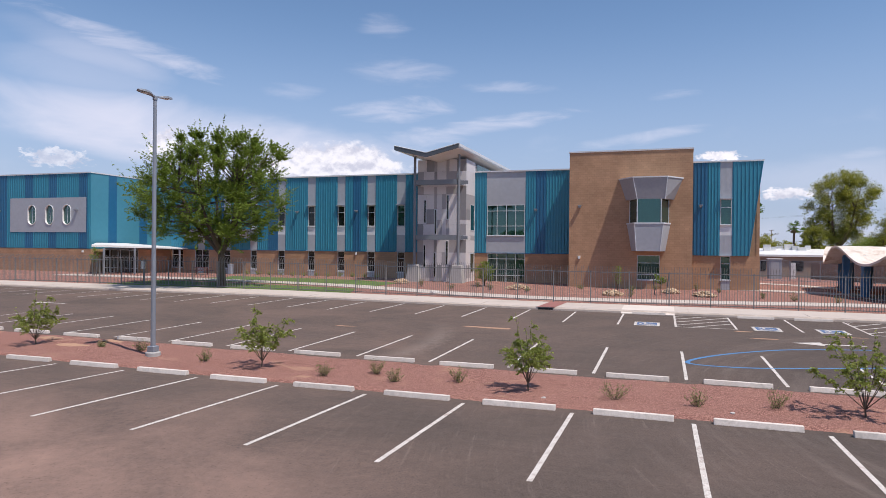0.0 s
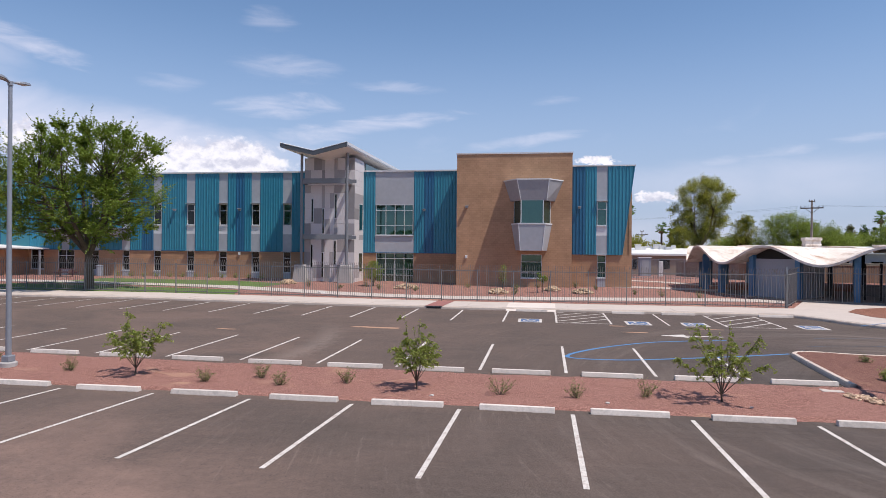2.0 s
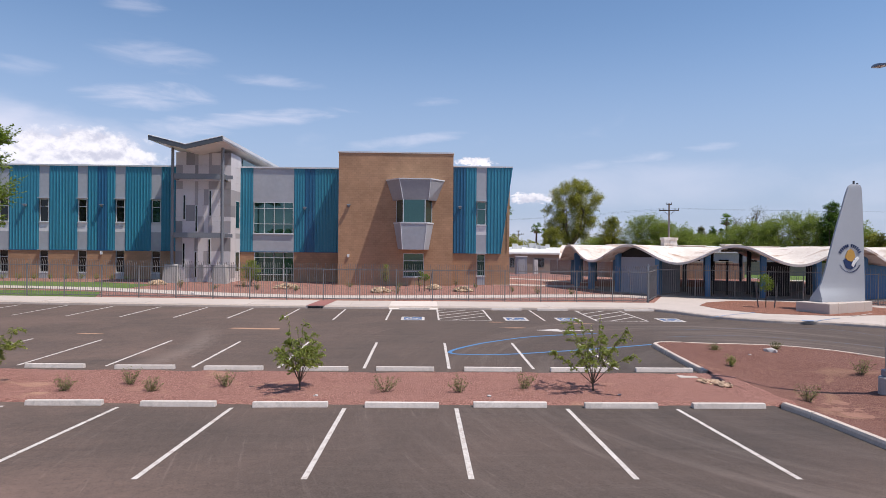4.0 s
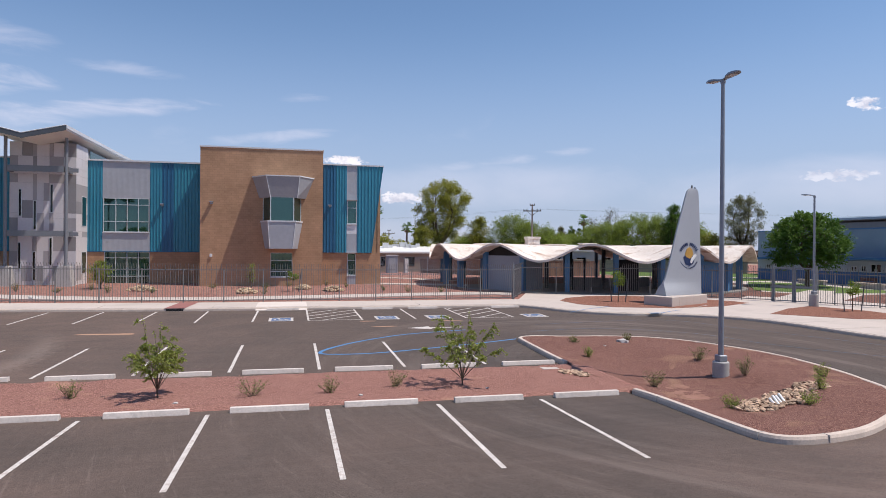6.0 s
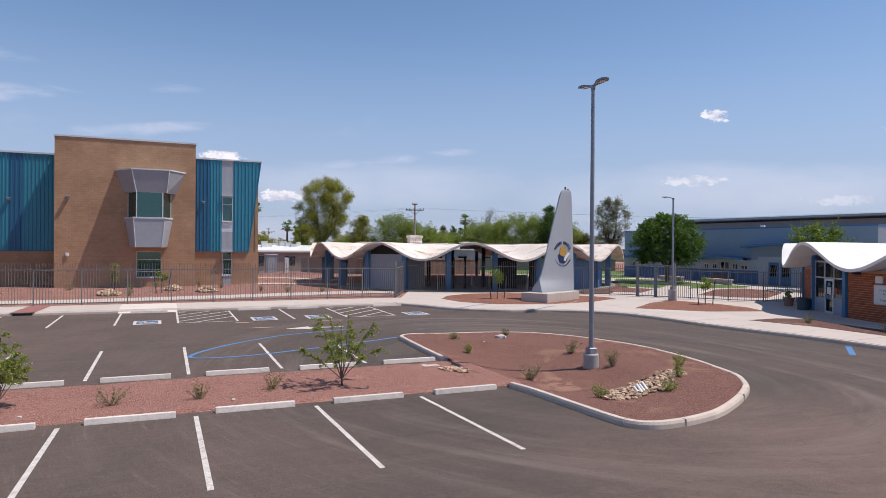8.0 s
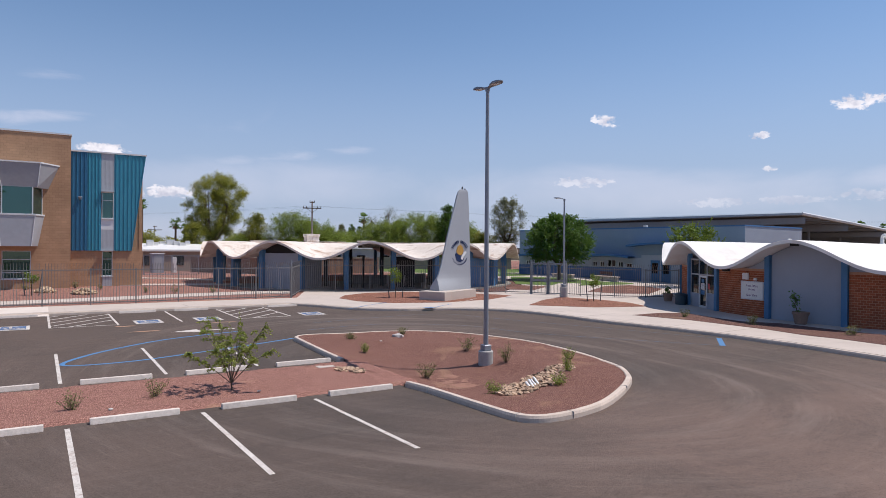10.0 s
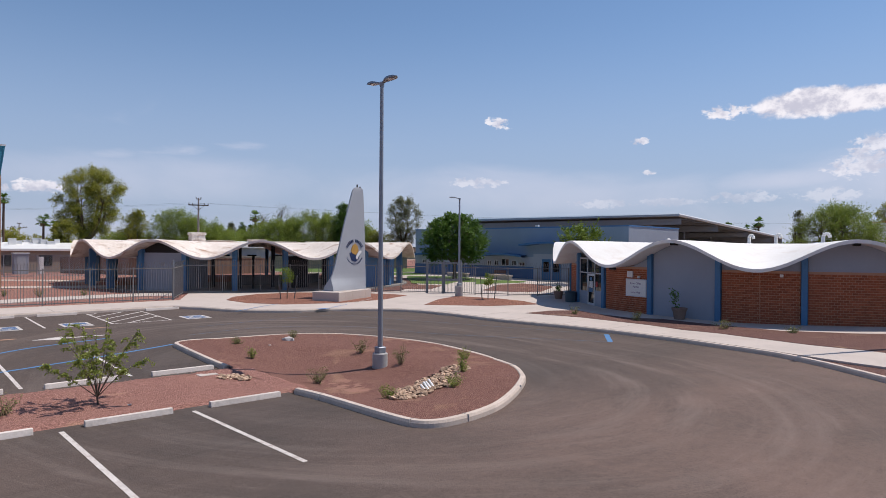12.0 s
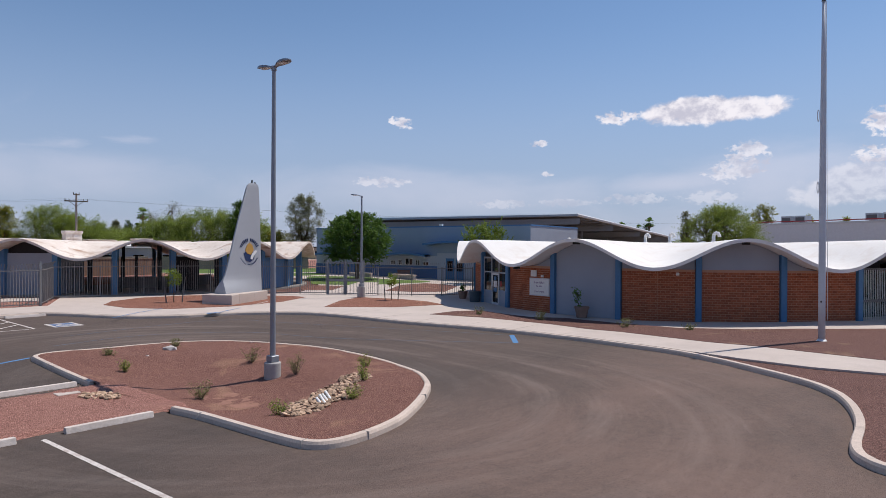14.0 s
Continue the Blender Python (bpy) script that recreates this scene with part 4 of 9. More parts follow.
        vs = [bm.verts.new((x + r * rng.uniform(0.7, 1.2) * a, y + r * rng.uniform(0.7, 1.2) * b, z + r * c)) for a, b, c in ((1, 0, 0), (0, 1, 0), (-1, 0, 0), (0, -1, 0), (0.1, 0.1, 0.9))]
        for i in range(4):
            bm.faces.new((vs[i], vs[(i + 1) % 4], vs[4]))
    tagged(link("loose_gravel", bm, PEBBLE), "loose red stones on the gravel strip and island", "gravel", kind="stuff")


STALL = 2.74


def paint_quad(x0, x1, y0, y1, lift=0.006, skew=0.0):
    bm = bmesh.new()
    n = max(1, int(abs(y1 - y0) / 3))
    for i in range(n):
        a, b = y0 + (y1 - y0) * i / n, y0 + (y1 - y0) * (i + 1) / n
        quad(bm, [(x0, a, gz(a) + lift), (x1, a, gz(a) + lift), (x1, b, gz(b) + lift), (x0, b, gz(b) + lift)])
    return bm


def stripe(ax, ay, bx, by, w=0.10, lift=0.006, name="parking_line", mat=None, label="worn white painted parking line", parent=None):
    d = Vector((bx - ax, by - ay)).normalized()
    nx, ny = -d.y * w / 2, d.x * w / 2
    bm = bmesh.new()
    n = max(1, int(math.hypot(bx - ax, by - ay) / 2.5))
    for i in range(n):
        s, e = i / n, (i + 1) / n
        p, q = (ax + (bx - ax) * s, ay + (by - ay) * s), (ax + (bx - ax) * e, ay + (by - ay) * e)
        quad(bm, [(p[0] - nx, p[1] - ny, gz(p[1], p[0]) + lift), (q[0] - nx, q[1] - ny, gz(q[1], q[0]) + lift), (q[0] + nx, q[1] + ny, gz(q[1], q[0]) + lift), (p[0] + nx, p[1] + ny, gz(p[1], p[0]) + lift)])
    ob = link(name, bm, mat or PAINT)
    if parent is not None:
        ob.parent = parent
        return ob
    return tagged(ob, label, "marking", "parking lines", "structure")


def build_markings():
    for k in range(-13, 3):
        stripe(STALL * k, -5.34, STALL * k, -0.02)
    for k in range(-14, 3):
        stripe(STALL * k, 5.0, STALL * k, 10.4)
    for k in range(-24, 0):
        x = STALL * k - 0.1
        stripe(x, 18.0, x, 23.25)
    for x in (-0.08, 2.68, 5.5, 8.28, 10.98):
        stripe(x, 18.1, x, 23.3)
    for x0, x1 in ((-0.08, 2.68), (8.28, 10.98)):
        stripe(x0, 18.12, x1, 18.12)
        for i in range(-1, 4):
            a = 18.75 + i * 1.35
            xa, ya = (x0, a) if a > 18.12 else (x0 + (18.12 - a) / 1.05, 18.12)
            xb, yb = x1, a + (x1 - x0) * 1.05
            if yb > 23.3:
                xb, yb = x1 - (yb - 23.3) / 1.05, 23.3
            stripe(xa, ya, xb, yb, 0.12, label="white painted hatching of the access aisle")
    # blue squares with a white wheelchair sign, built of simple strokes
    for cx in (-1.45, 4.05, 6.85, 12.4):
        cy = 18.75
        sign = link("accessible_sign", paint_quad(cx - 0.62, cx + 0.62, cy - 0.75, cy + 0.75, 0.007), PAINT)
        tagged(sign, "blue and white painted wheelchair sign on asphalt", "marking", "wheelchair signs", "structure")
        inner = link("blue_field", paint_quad(cx - 0.48, cx + 0.48, cy - 0.58, cy + 0.58, 0.011), BLUE_PAINT, sign, "blue painted field")
        bm = bmesh.new()
        z = gz(cy) + 0.016
        for i in range(14):
            a, b = math.radians(150 + 14 * i), math.radians(150 + 14 * (i + 1))
            r0, r1 = 0.22, 0.34
            quad(bm, [(cx - 0.041 + r0 * math.cos(a), cy - 0.150 + r0 * math.sin(a), z), (cx - 0.041 + r1 * math.cos(a), cy - 0.150 + r1 * math.sin(a), z), (cx - 0.041 + r1 * math.cos(b), cy - 0.150 + r1 * math.sin(b), z), (cx - 0.041 + r0 * math.cos(b), cy - 0.150 + r0 * math.sin(b), z)])
        quad(bm, [(cx - 0.149, cy - 0.062, z), (cx - 0.027, cy - 0.062, z), (cx - 0.068, cy + 0.375, z), (cx - 0.189, cy + 0.375, z)])
        quad(bm, [(cx - 0.121, cy - 0.125, z), (cx + 0.270, cy - 0.125, z), (cx + 0.270, cy - 0.025, z), (cx - 0.121, cy - 0.025, z)])
        quad(bm, [(cx + 0.189, cy - 0.150, z), (cx + 0.284, cy - 0.112, z), (cx + 0.486, cy - 0.475, z), (cx + 0.392, cy - 0.525, z)])
        bm.faces.new([bm.verts.new((cx - 0.162 + 0.105 * math.cos(i * 0.785), cy + 0.525 + 0.105 * math.sin(i * 0.785), z)) for i in range(8)])
        link("wheelchair_symbol", bm, PAINT, sign, "white painted symbol")
    # arrows on the aisle
    for ax, ay in ((4.4, 14.4), (-38.0, 14.4)):
        bm = bmesh.new()
        z = gz(ay, ax) + 0.006
        bm.faces.new([bm.verts.new(p) for p in ((ax, ay, z), (ax + 1.15, ay - 0.55, z), (ax + 1.15, ay + 0.55, z))])
        quad(bm, [(ax + 1.15, ay - 0.11, z), (ax + 2.7, ay - 0.11, z), (ax + 2.7, ay + 0.11, z), (ax + 1.15, ay + 0.11, z)])
        tagged(link("direction_arrow", bm, PAINT), "white painted arrow on the drive lane", "marking", "arrows", "structure")
    # blue utility survey spray lines
    loop = smooth_line([(8.42, 10.28), (6.4, 9.35), (4.3, 8.5), (2.1, 7.75), (0.5, 7.75), (0.15, 8.3), (0.9, 9.6), (2.2, 11.0), (4.1, 12.4), (7.0, 13.4)], 6)
    tagged(link("survey_line", ribbon(loop, [(-0.08, 0.006), (0.08, 0.006)]), BLUE_CHALK), "blue sprayed survey line on asphalt", "marking", kind="structure")
    for pts in ([(9.8, 12.4), (13.5, 12.9), (17.1, 10.6), (18.6, 6.6), (22.9, 0.6)], [(11, 14.8), (18.4, 15.6), (20.6, 11.6), (24.6, 2.1)]):
        tagged(link("survey_line", ribbon(smooth_line(pts, 6), [(-0.035, 0.006), (0.035, 0.006)]), FAINT_CHALK), "faint blue sprayed survey line on asphalt", "marking", kind="structure")
    stripe(22.95, 0.5, 24.75, 1.95, 0.22, name="survey_mark", mat=BLUE_CHALK, label="blue sprayed survey mark on asphalt")
    stripe(18.75, 17.28, 19.45, 17.3, 0.34, lift=0.19, name="survey_mark", mat=BLUE_CHALK, label="blue sprayed survey mark by the kerb")
    for pts, mt, lab in (([(19.4, 17.2), (20.5, 18.0), (21.72, 18.74)], BLUE_CHALK, "blue sprayed survey line on the pavement"), ([(22.4, 19.2), (23.8, 20.2), (25.2, 21.21)], PAINT, "white sprayed survey line on the gravel"), ([(14.5, 18.5), (16.2, 19.9), (18.34, 21.3)], BLUE_CHALK, "blue sprayed survey line on the pavement")):
        tagged(link("survey_line", ribbon(smooth_line(pts, 5), [(-0.035, 0.19), (0.035, 0.19)]), mt), lab, "marking", kind="structure")
    # tan smears of washed-out soil on the asphalt
    rng = random.Random(31)
    for cx, cy, w, d in ((-8.6, 14.3, 1.5, 0.22), (2.9, 17.4, 0.5, 0.12), (7.2, 17.0, 0.55, 0.10), (3.4, 15.2, 0.6, 0.10), (-15.0, 12.0, 0.6, 0.1)):
        pts = smooth_line([(cx + w * (1 + 0.3 * rng.uniform(-1, 1)) * math.cos(i * 0.785), cy + d * (1 + 0.4 * rng.uniform(-1, 1)) * math.sin(i * 0.785)) for i in range(8)], 3, True)
        bm = bmesh.new()
        bm.faces.new([bm.verts.new((x, y, gz(y, x) + 0.004)) for x, y in pts])
        tagged(link("soil_smear", bm, TAN_SOIL), "thin smear of tan soil on the asphalt", "soil", "soil smears", "structure")
    bm = bmesh.new()
    a = [(-3.0, 23.30, 0.02), (-0.05, 23.30, 0.02), (-0.05, 24.1, 0.185), (-0.05, 26.9, 0.19), (-3.0, 26.9, 0.19), (-3.0, 24.1, 0.185)]
    top, low = [bm.verts.new((x, y, gz(y) + z)) for x, y, z in a], [bm.verts.new((x, y, gz(y))) for x, y, z in a]
    bm.faces.new((top[0], top[1], top[2], top[5])), bm.faces.new((top[5], top[2], top[3], top[4]))
    for q in range(6):
        bm.faces.new((top[q], low[q], low[(q + 1) % 6], top[(q + 1) % 6]))
    tagged(link("kerb_ramp", bm, stuff_mat("new_concrete", (0.60, 0.52, 0.47), (0.72, 0.64, 0.58), 0.9, 30, 0.8, 0.2)), "pale new concrete ramp slab in the pavement", "ramp", kind="structure")
    # red drain crossing in the far pavement
    x0, x1 = -8.0, -6.9
    bm = bmesh.new()
    quad(bm, [(x0, FAR_KERB_Y - 0.01, gz(23.6) + 0.175), (x1, FAR_KERB_Y - 0.01, gz(23.6) + 0.175), (x1 + 0.25, 27.15, gz(27.15) + 0.175), (x0 + 0.25, 27.15, gz(27.15) + 0.175)])
    tagged(link("drain_cover", bm, RAMP_RED), "red painted drain cover across the pavement", "drain", kind="structure")
    # no hole is cut: a black block stands for the shade in the mouth
    tagged(link("drain_mouth", boxes((x0 + 0.1, x1 - 0.1, FAR_KERB_Y - 0.012, FAR_KERB_Y + 0.05, gz(23.6) + 0.02, gz(23.6) + 0.13)), BLACK), "dark drain mouth in the kerb", "drain", kind="structure")


def build_wheel_stops():
    """Cast concrete wheel stops, tapered and rounded."""
    bm = bmesh.new()
    half, h = 0.915, 0.125
    prof = [(-0.088, 0.0), (-0.085, 0.02), (-0.060, h - 0.006), (-0.054, h), (0.054, h), (0.060, h - 0.006), (0.085, 0.02), (0.088, 0.0)]
    rows = []
    for x, s in ((-half, 0.95), (-half + 0.012, 1.0), (-0.3, 1.0), (0.3, 1.0), (half - 0.012, 1.0), (half, 0.95)):
        rows.append([bm.verts.new((x, y * s, z * s)) for y, z in prof])
    for a, b in zip(rows, rows[1:]):
        for i in range(len(prof) - 1):
            bm.faces.new((a[i], a[i + 1], b[i + 1], b[i]))
    bm.faces.new(rows[0]), bm.faces.new(rows[-1][::-1])
    first = tagged(link("wheel_stop", bm, STOP), "pale chipped concrete wheel stop at the parking bay", "wheel stop", "wheel stops")
    rng = random.Random(3)
    spots = [(STALL * (k + 0.5), 0.14, gz(0.1, STALL * (k + 0.5))) for k in range(-13, 3)] + [(STALL * (k + 0.5), 4.70, gz(4.7, STALL * (k + 0.5))) for k in range(-14, 3)]
    spots += [(x, 23.3, gz(23.3)) for x in (-1.45, 4.1, 6.9, 12.2)]
    for i, (x, y, z) in enumerate(spots):
        m = pose(x + rng.uniform(-0.04, 0.04), y + rng.uniform(-0.04, 0.04), z, 0, 0, rng.uniform(-1.2, 1.2))
        if i == 0:
            first.matrix_basis = m
        else:
            copy_thing(first, m)


build_ground()
build_paving()
build_planting()
build_markings()
build_wheel_stops()

# ---- the two-storey school ----
WALL_Y, BOX_Y, WING_Y, BLOCK_Y, TOWER_Y = 47.5, 43.6, 45.0, 42.8, 44.3
TOP, SILL_Z = 11.5, 3.45


def ribbed(x0, x1, y, z0, z1, pitch=0.29, depth=0.045):
    """Standing ribs on a metal panel that faces the lot."""
    bm = bmesh.new()
    pts = [(x0, 0.0)]
    n = max(1, round((x1 - x0) / pitch))
    w = (x1 - x0) / n
    for i in range(n):
        c = x0 + (i + 0.5) * w
        pts += [(c - 0.045, 0.0), (c - 0.025, -depth), (c + 0.025, -depth), (c + 0.045, 0.0)]
    pts.append((x1, 0.0))
    lo = [bm.verts.new((x, y + d, z0)) for x, d in pts]
    hi = [bm.verts.new((x, y + d, z1)) for x, d in pts]
    for i in range(len(pts) - 1):
        bm.faces.new((lo[i], lo[i + 1], hi[i + 1], hi[i]))
    bl, br, tl, tr = [bm.verts.new(p) for p in ((x0, y + 0.05, z0), (x1, y + 0.05, z0), (x0, y + 0.05, z1), (x1, y + 0.05, z1))]
    bm.faces.new((bl, tl, hi[0], lo[0])), bm.faces.new((br, lo[-1], hi[-1], tr))
    bm.faces.new([tl, tr] + hi[::-1]), bm.faces.new([br, bl] + lo)
    return bm


def window(parent, x0, x1, y, z0, z1, cols=(), rows=(), glass=None, frame_mat=None, sill=True, bar=0.055, name="window"):
    """A glazed opening: outer frame, bars, panes and sill, set into the wall; cols and rows are places of the bars."""
    fm = frame_mat or TRIM
    bm = boxes((x0, x0 + bar, y - 0.04, y + 0.1, z0, z1), (x1 - bar, x1, y - 0.04, y + 0.1, z0, z1), (x0 + bar, x1 - bar, y - 0.04, y + 0.1, z0, z0 + bar), (x0 + bar, x1 - bar, y - 0.04, y + 0.1, z1 - bar, z1))
    w = part(name, bm, fm, parent)
    xs, zs = [x0 + bar] + list(cols) + [x1 - bar], [z0 + bar] + list(rows) + [z1 - bar]
    for c in cols:
        part("mullion", boxes((c - 0.025, c + 0.025, y - 0.035, y + 0.08, z0 + bar, z1 - bar)), fm, w)
    for r in rows:
        part("transom", boxes((x0 + bar, x1 - bar, y - 0.03, y + 0.075, r - 0.025, r + 0.025)), fm, w)
    for a, b in zip(xs, xs[1:]):
        for c, d in zip(zs, zs[1:]):
            part("pane", boxes((a, b, y + 0.05, y + 0.07, c, d)), glass or GLASS, w)
    if sill:
        part("sill", boxes((x0 - 0.04, x1 + 0.04, y - 0.14, y + 0.0, z0 - 0.07, z0)), TRIM, w)
    return w


def wall_light(x, y, z):
    t = thing("wall_light", x, y, z, "small grey shielded lamp on the school wall", "wall lamp", "school wall lamps")
    bm = bmesh.new()
    for s, (w, d, h) in enumerate(((0.30, 0.36, 0.10), (0.22, 0.24, 0.16))):
        box(bm, x - w / 2, x + w / 2, y - d, y, z - (0.0 if s == 0 else 0.14), z + (0.09 if s == 0 else 0.0))
    part("housing", bevelled(bm, 0.012), LAMP_STEEL, t)
    part("lens", boxes((x - 0.08, x + 0.08, y - 0.32, y - 0.27, z - 0.012, z - 0.002)), TRIM, t)


def brick_wall(parent, x0, x1, y, z0, z1, holes=(), thick=0.25, name="block_wall"):
    """A block wall with openings that go through it. holes: x0, x1, z0, z1."""
    xs = sorted({x0, x1, *[h[0] for h in holes], *[h[1] for h in holes]})
    zs = sorted({z0, z1, *[h[2] for h in holes], *[h[3] for h in holes]})
    bm = bmesh.new()
    for a, b in zip(xs, xs[1:]):
        for c, d in zip(zs, zs[1:]):
            mx, mz = (a + b) / 2, (c + d) / 2
            if not any(h[0] < mx < h[1] and h[2] < mz < h[3] for h in holes):
                box(bm, a, b, y, y + thick, c, d)
    bmesh.ops.remove_doubles(bm, verts=bm.verts, dist=0.0005)
    return wall_uv(part(name, bm, BLOCK, parent))


def build_school():
    base = gz(45.0) - 0.25
    s = thing("school_building", -20, 47.5, gz(45), "two-storey school in teal and grey metal over tan block", "building")
    # masses behind the skins
    part("core", boxes((-56.4, -8.9, WALL_Y + 0.3, 66, base, TOP - 0.35), (-63.8, -56.4, 62.0, 66, base, TOP - 0.35)), ZINC_DARK, s, "dark inner walls and flat roof")
    # lower block walls with window openings
    lows = [(-17.42, -13.62, 0.5, 3.4)]
    greys = [-26.82, -30.25, -33.83, -37.47, -41.25, -44.9, -48.5, -52.1]
    lows += [(c - 0.42, c + 0.42, 1.27, 3.4) for c in greys[:-1]] + [(-53.0, -51.0, 1.27, 3.4), (-56.3, -54.7, 1.27, 3.4)]
    brick_wall(s, -56.5, -8.8, WALL_Y, base, SILL_Z, lows)
    # upper strips right of the tower
    for x0, x1, mt in ((-19.2, -17.55, TEAL), (-13.62, -12.6, TEAL), (-12.6, -11.6, NAVY), (-11.6, -8.82, TEAL)):
        part("siding", ribbed(x0, x1, WALL_Y, SILL_Z, TOP), mt, s)
    for z0, z1 in ((SILL_Z, 5.17), (8.22, TOP)):
        part("siding", ribbed(-17.55, -13.62, WALL_Y, z0, z1, 0.10, 0.0035), ZINC, s, "grey fine-ribbed metal panel")
    c3 = (-16.46, -15.52, -14.58)
    window(s, -17.5, -13.66, WALL_Y + 0.02, 5.17, 8.22, c3, (6.12, 7.62))
    window(s, -17.42, -13.62, WALL_Y + 0.06, 0.5, 3.4, c3, (1.2, 2.85))
    # upper strips left of the tower, up to the projecting block
    part("siding", ribbed(-26.34, -23.7, WALL_Y, SILL_Z, TOP), TEAL, s)
    for i, c in enumerate(greys):
        x0, x1 = c - 0.48, c + 0.48
        part("siding", ribbed(x0, x1, WALL_Y + 0.03, SILL_Z, 5.2, 0.10, 0.0035), ZINC, s, "grey fine-ribbed metal panel")
        part("siding", ribbed(x0, x1, WALL_Y + 0.03, 8.3, TOP, 0.10, 0.0035), ZINC, s, "grey fine-ribbed metal panel")
        part("spandrel", boxes((x0, x1, WALL_Y + 0.03, WALL_Y + 0.1, 5.2, 6.12)), WHITE_PANEL, s, "white panel under a window")
        window(s, x0 + 0.06, x1 - 0.06, WALL_Y + 0.06, 6.12, 8.3, (), (7.6,), GLASS_DARK if i else GLASS)
        if i < len(greys) - 1:
            window(s, c - 0.42, c + 0.42, WALL_Y + 0.08, 1.27, 3.4, (), (2.75,), GLASS_DARK)
        part("apron", boxes((c - 0.40, c + 0.40, WALL_Y - 0.03, WALL_Y, base, 1.2)), ZINC, s, "grey metal panel under a window")
        for zb in (8.36, 3.4):
            part("sun_shade", boxes((x0 - 0.02, x1 + 0.02, WALL_Y - 0.27, WALL_Y + 0.03, zb, zb + 0.05)), ZINC, s, "projecting grey metal window hood")
        nxt = greys[i + 1] + 0.48 if i + 1 < len(greys) else -56.5
        if i == 1:
            part("siding", ribbed(-31.5, x0, WALL_Y, SILL_Z, TOP), TEAL, s)
            part("siding", ribbed(-32.44, -31.5, WALL_Y, SILL_Z, TOP), NAVY, s, "deep blue ribbed metal siding")
            part("siding", ribbed(nxt, -32.44, WALL_Y, SILL_Z, TOP), TEAL, s)
        elif i in (4, 6):
            mid = (nxt + x0) / 2
            part("siding", ribbed(mid, x0, WALL_Y, SILL_Z, TOP), NAVY, s, "deep blue ribbed metal siding")
            part("siding", ribbed(nxt, mid, WALL_Y, SILL_Z, TOP), TEAL, s)
        else:
            part("siding", ribbed(nxt, x0, WALL_Y, SILL_Z, TOP), TEAL, s)
    part("coping", boxes((-56.5, -23.7, WALL_Y - 0.12, WALL_Y + 0.4, TOP, TOP + 0.14), (-19.2, -8.82, WALL_Y - 0.12, WALL_Y + 0.4, TOP, TOP + 0.14)), TRIM, s, "pale metal coping")
    part("drip_edge", boxes((-56.5, -23.7, WALL_Y - 0.07, WALL_Y + 0.02, SILL_Z - 0.06, SILL_Z), (-19.2, -8.82, WALL_Y - 0.07, WALL_Y + 0.02, SILL_Z - 0.06, SILL_Z)), NAVY, s)
    # tall block mass with the bay
    hole = (-2.88, -0.99, 1.28, 3.43)
    brick_wall(s, -8.8, 1.65, BOX_Y, base, 12.56, [hole], name="block_mass")
    wall_uv(part("block_mass", boxes((-8.8, -8.55, BOX_Y + 0.25, 62, base, 12.5), (1.4, 1.65, BOX_Y + 0.25, 62, base, 12.5)), BLOCK, s))
    part("block_roof", boxes((-8.55, 1.4, BOX_Y + 0.25, 62, 11.9, 12.1)), ZINC_DARK, s)
    # thin black sheet added in place of the unlit interior
    part("dark_backing", boxes((-8.5, 1.35, BOX_Y + 2.5, BOX_Y + 2.7, base, 11.9)), BLACK, s)
    part("coping", boxes((-8.86, 1.71, BOX_Y - 0.06, BOX_Y + 0.34, 12.56, 12.68), (-8.86, -8.5, BOX_Y + 0.34, 62, 12.5, 12.6), (1.35, 1.71, BOX_Y + 0.34, 62, 12.5, 12.6)), TRIM, s, "pale metal coping")
    window(s, *hole[:2], BOX_Y + 0.08, *hole[2:], (), (1.75, 2.75))
    build_bay(s)
    # right-hand wing with the slanted edge
    brick_wall(s, 1.65, 7.05, WING_Y, base, SILL_Z, [(3.97, 4.76, 1.35, 3.4)], name="block_wall")
    wall_uv(part("block_wall", boxes((6.8, 7.05, WING_Y + 0.25, 62, base, 11.2), (1.65, 6.8, WING_Y + 0.3, WING_Y + 0.5, SILL_Z, 11.2)), BLOCK, s))
    part("siding", ribbed(1.67, 2.86, WING_Y - 0.12, SILL_Z, TOP), NAVY, s, "deep blue ribbed metal siding")
    part("siding", ribbed(2.86, 3.88, WING_Y - 0.12, SILL_Z, TOP), TEAL, s)
    for z0, z1 in ((SILL_Z, 5.2), (8.3, TOP)):
        part("siding", ribbed(3.88, 4.85, WING_Y - 0.09, z0, z1, 0.10, 0.0035), ZINC, s, "grey fine-ribbed metal panel")
    part("spandrel", boxes((3.88, 4.85, WING_Y - 0.09, WING_Y, 5.2, 6.12)), WHITE_PANEL, s, "white panel under a window")
    window(s, 3.92, 4.81, WING_Y - 0.06, 6.12, 8.3, (), (7.6,))
    window(s, 3.97, 4.76, WING_Y + 0.06, 1.35, 3.4, (), (2.75,))
    part("apron", boxes((4.0, 4.74, WING_Y - 0.03, WING_Y, base, 1.28)), ZINC, s, "grey metal panel under a window")
    for zb in (8.32, 3.42):
        part("sun_shade", boxes((3.86, 4.87, WING_Y - 0.38, WING_Y - 0.06, zb, zb + 0.05)), ZINC, s, "projecting grey metal window hood")
    bm = ribbed(4.85, 7.3, WING_Y - 0.12, SILL_Z, TOP)
    bmesh.ops.bisect_plane(bm, geom=bm.verts[:] + bm.edges[:] + bm.faces[:], plane_co=(6.17, 0, SILL_Z), plane_no=(TOP - SILL_Z, 0, -(7.22 - 6.17)), clear_outer=True)
    part("siding", bm, TEAL, s)
    bm = bmesh.new()
    a = [(6.17, SILL_Z), (6.21, SILL_Z), (7.26, TOP), (7.22, TOP)]
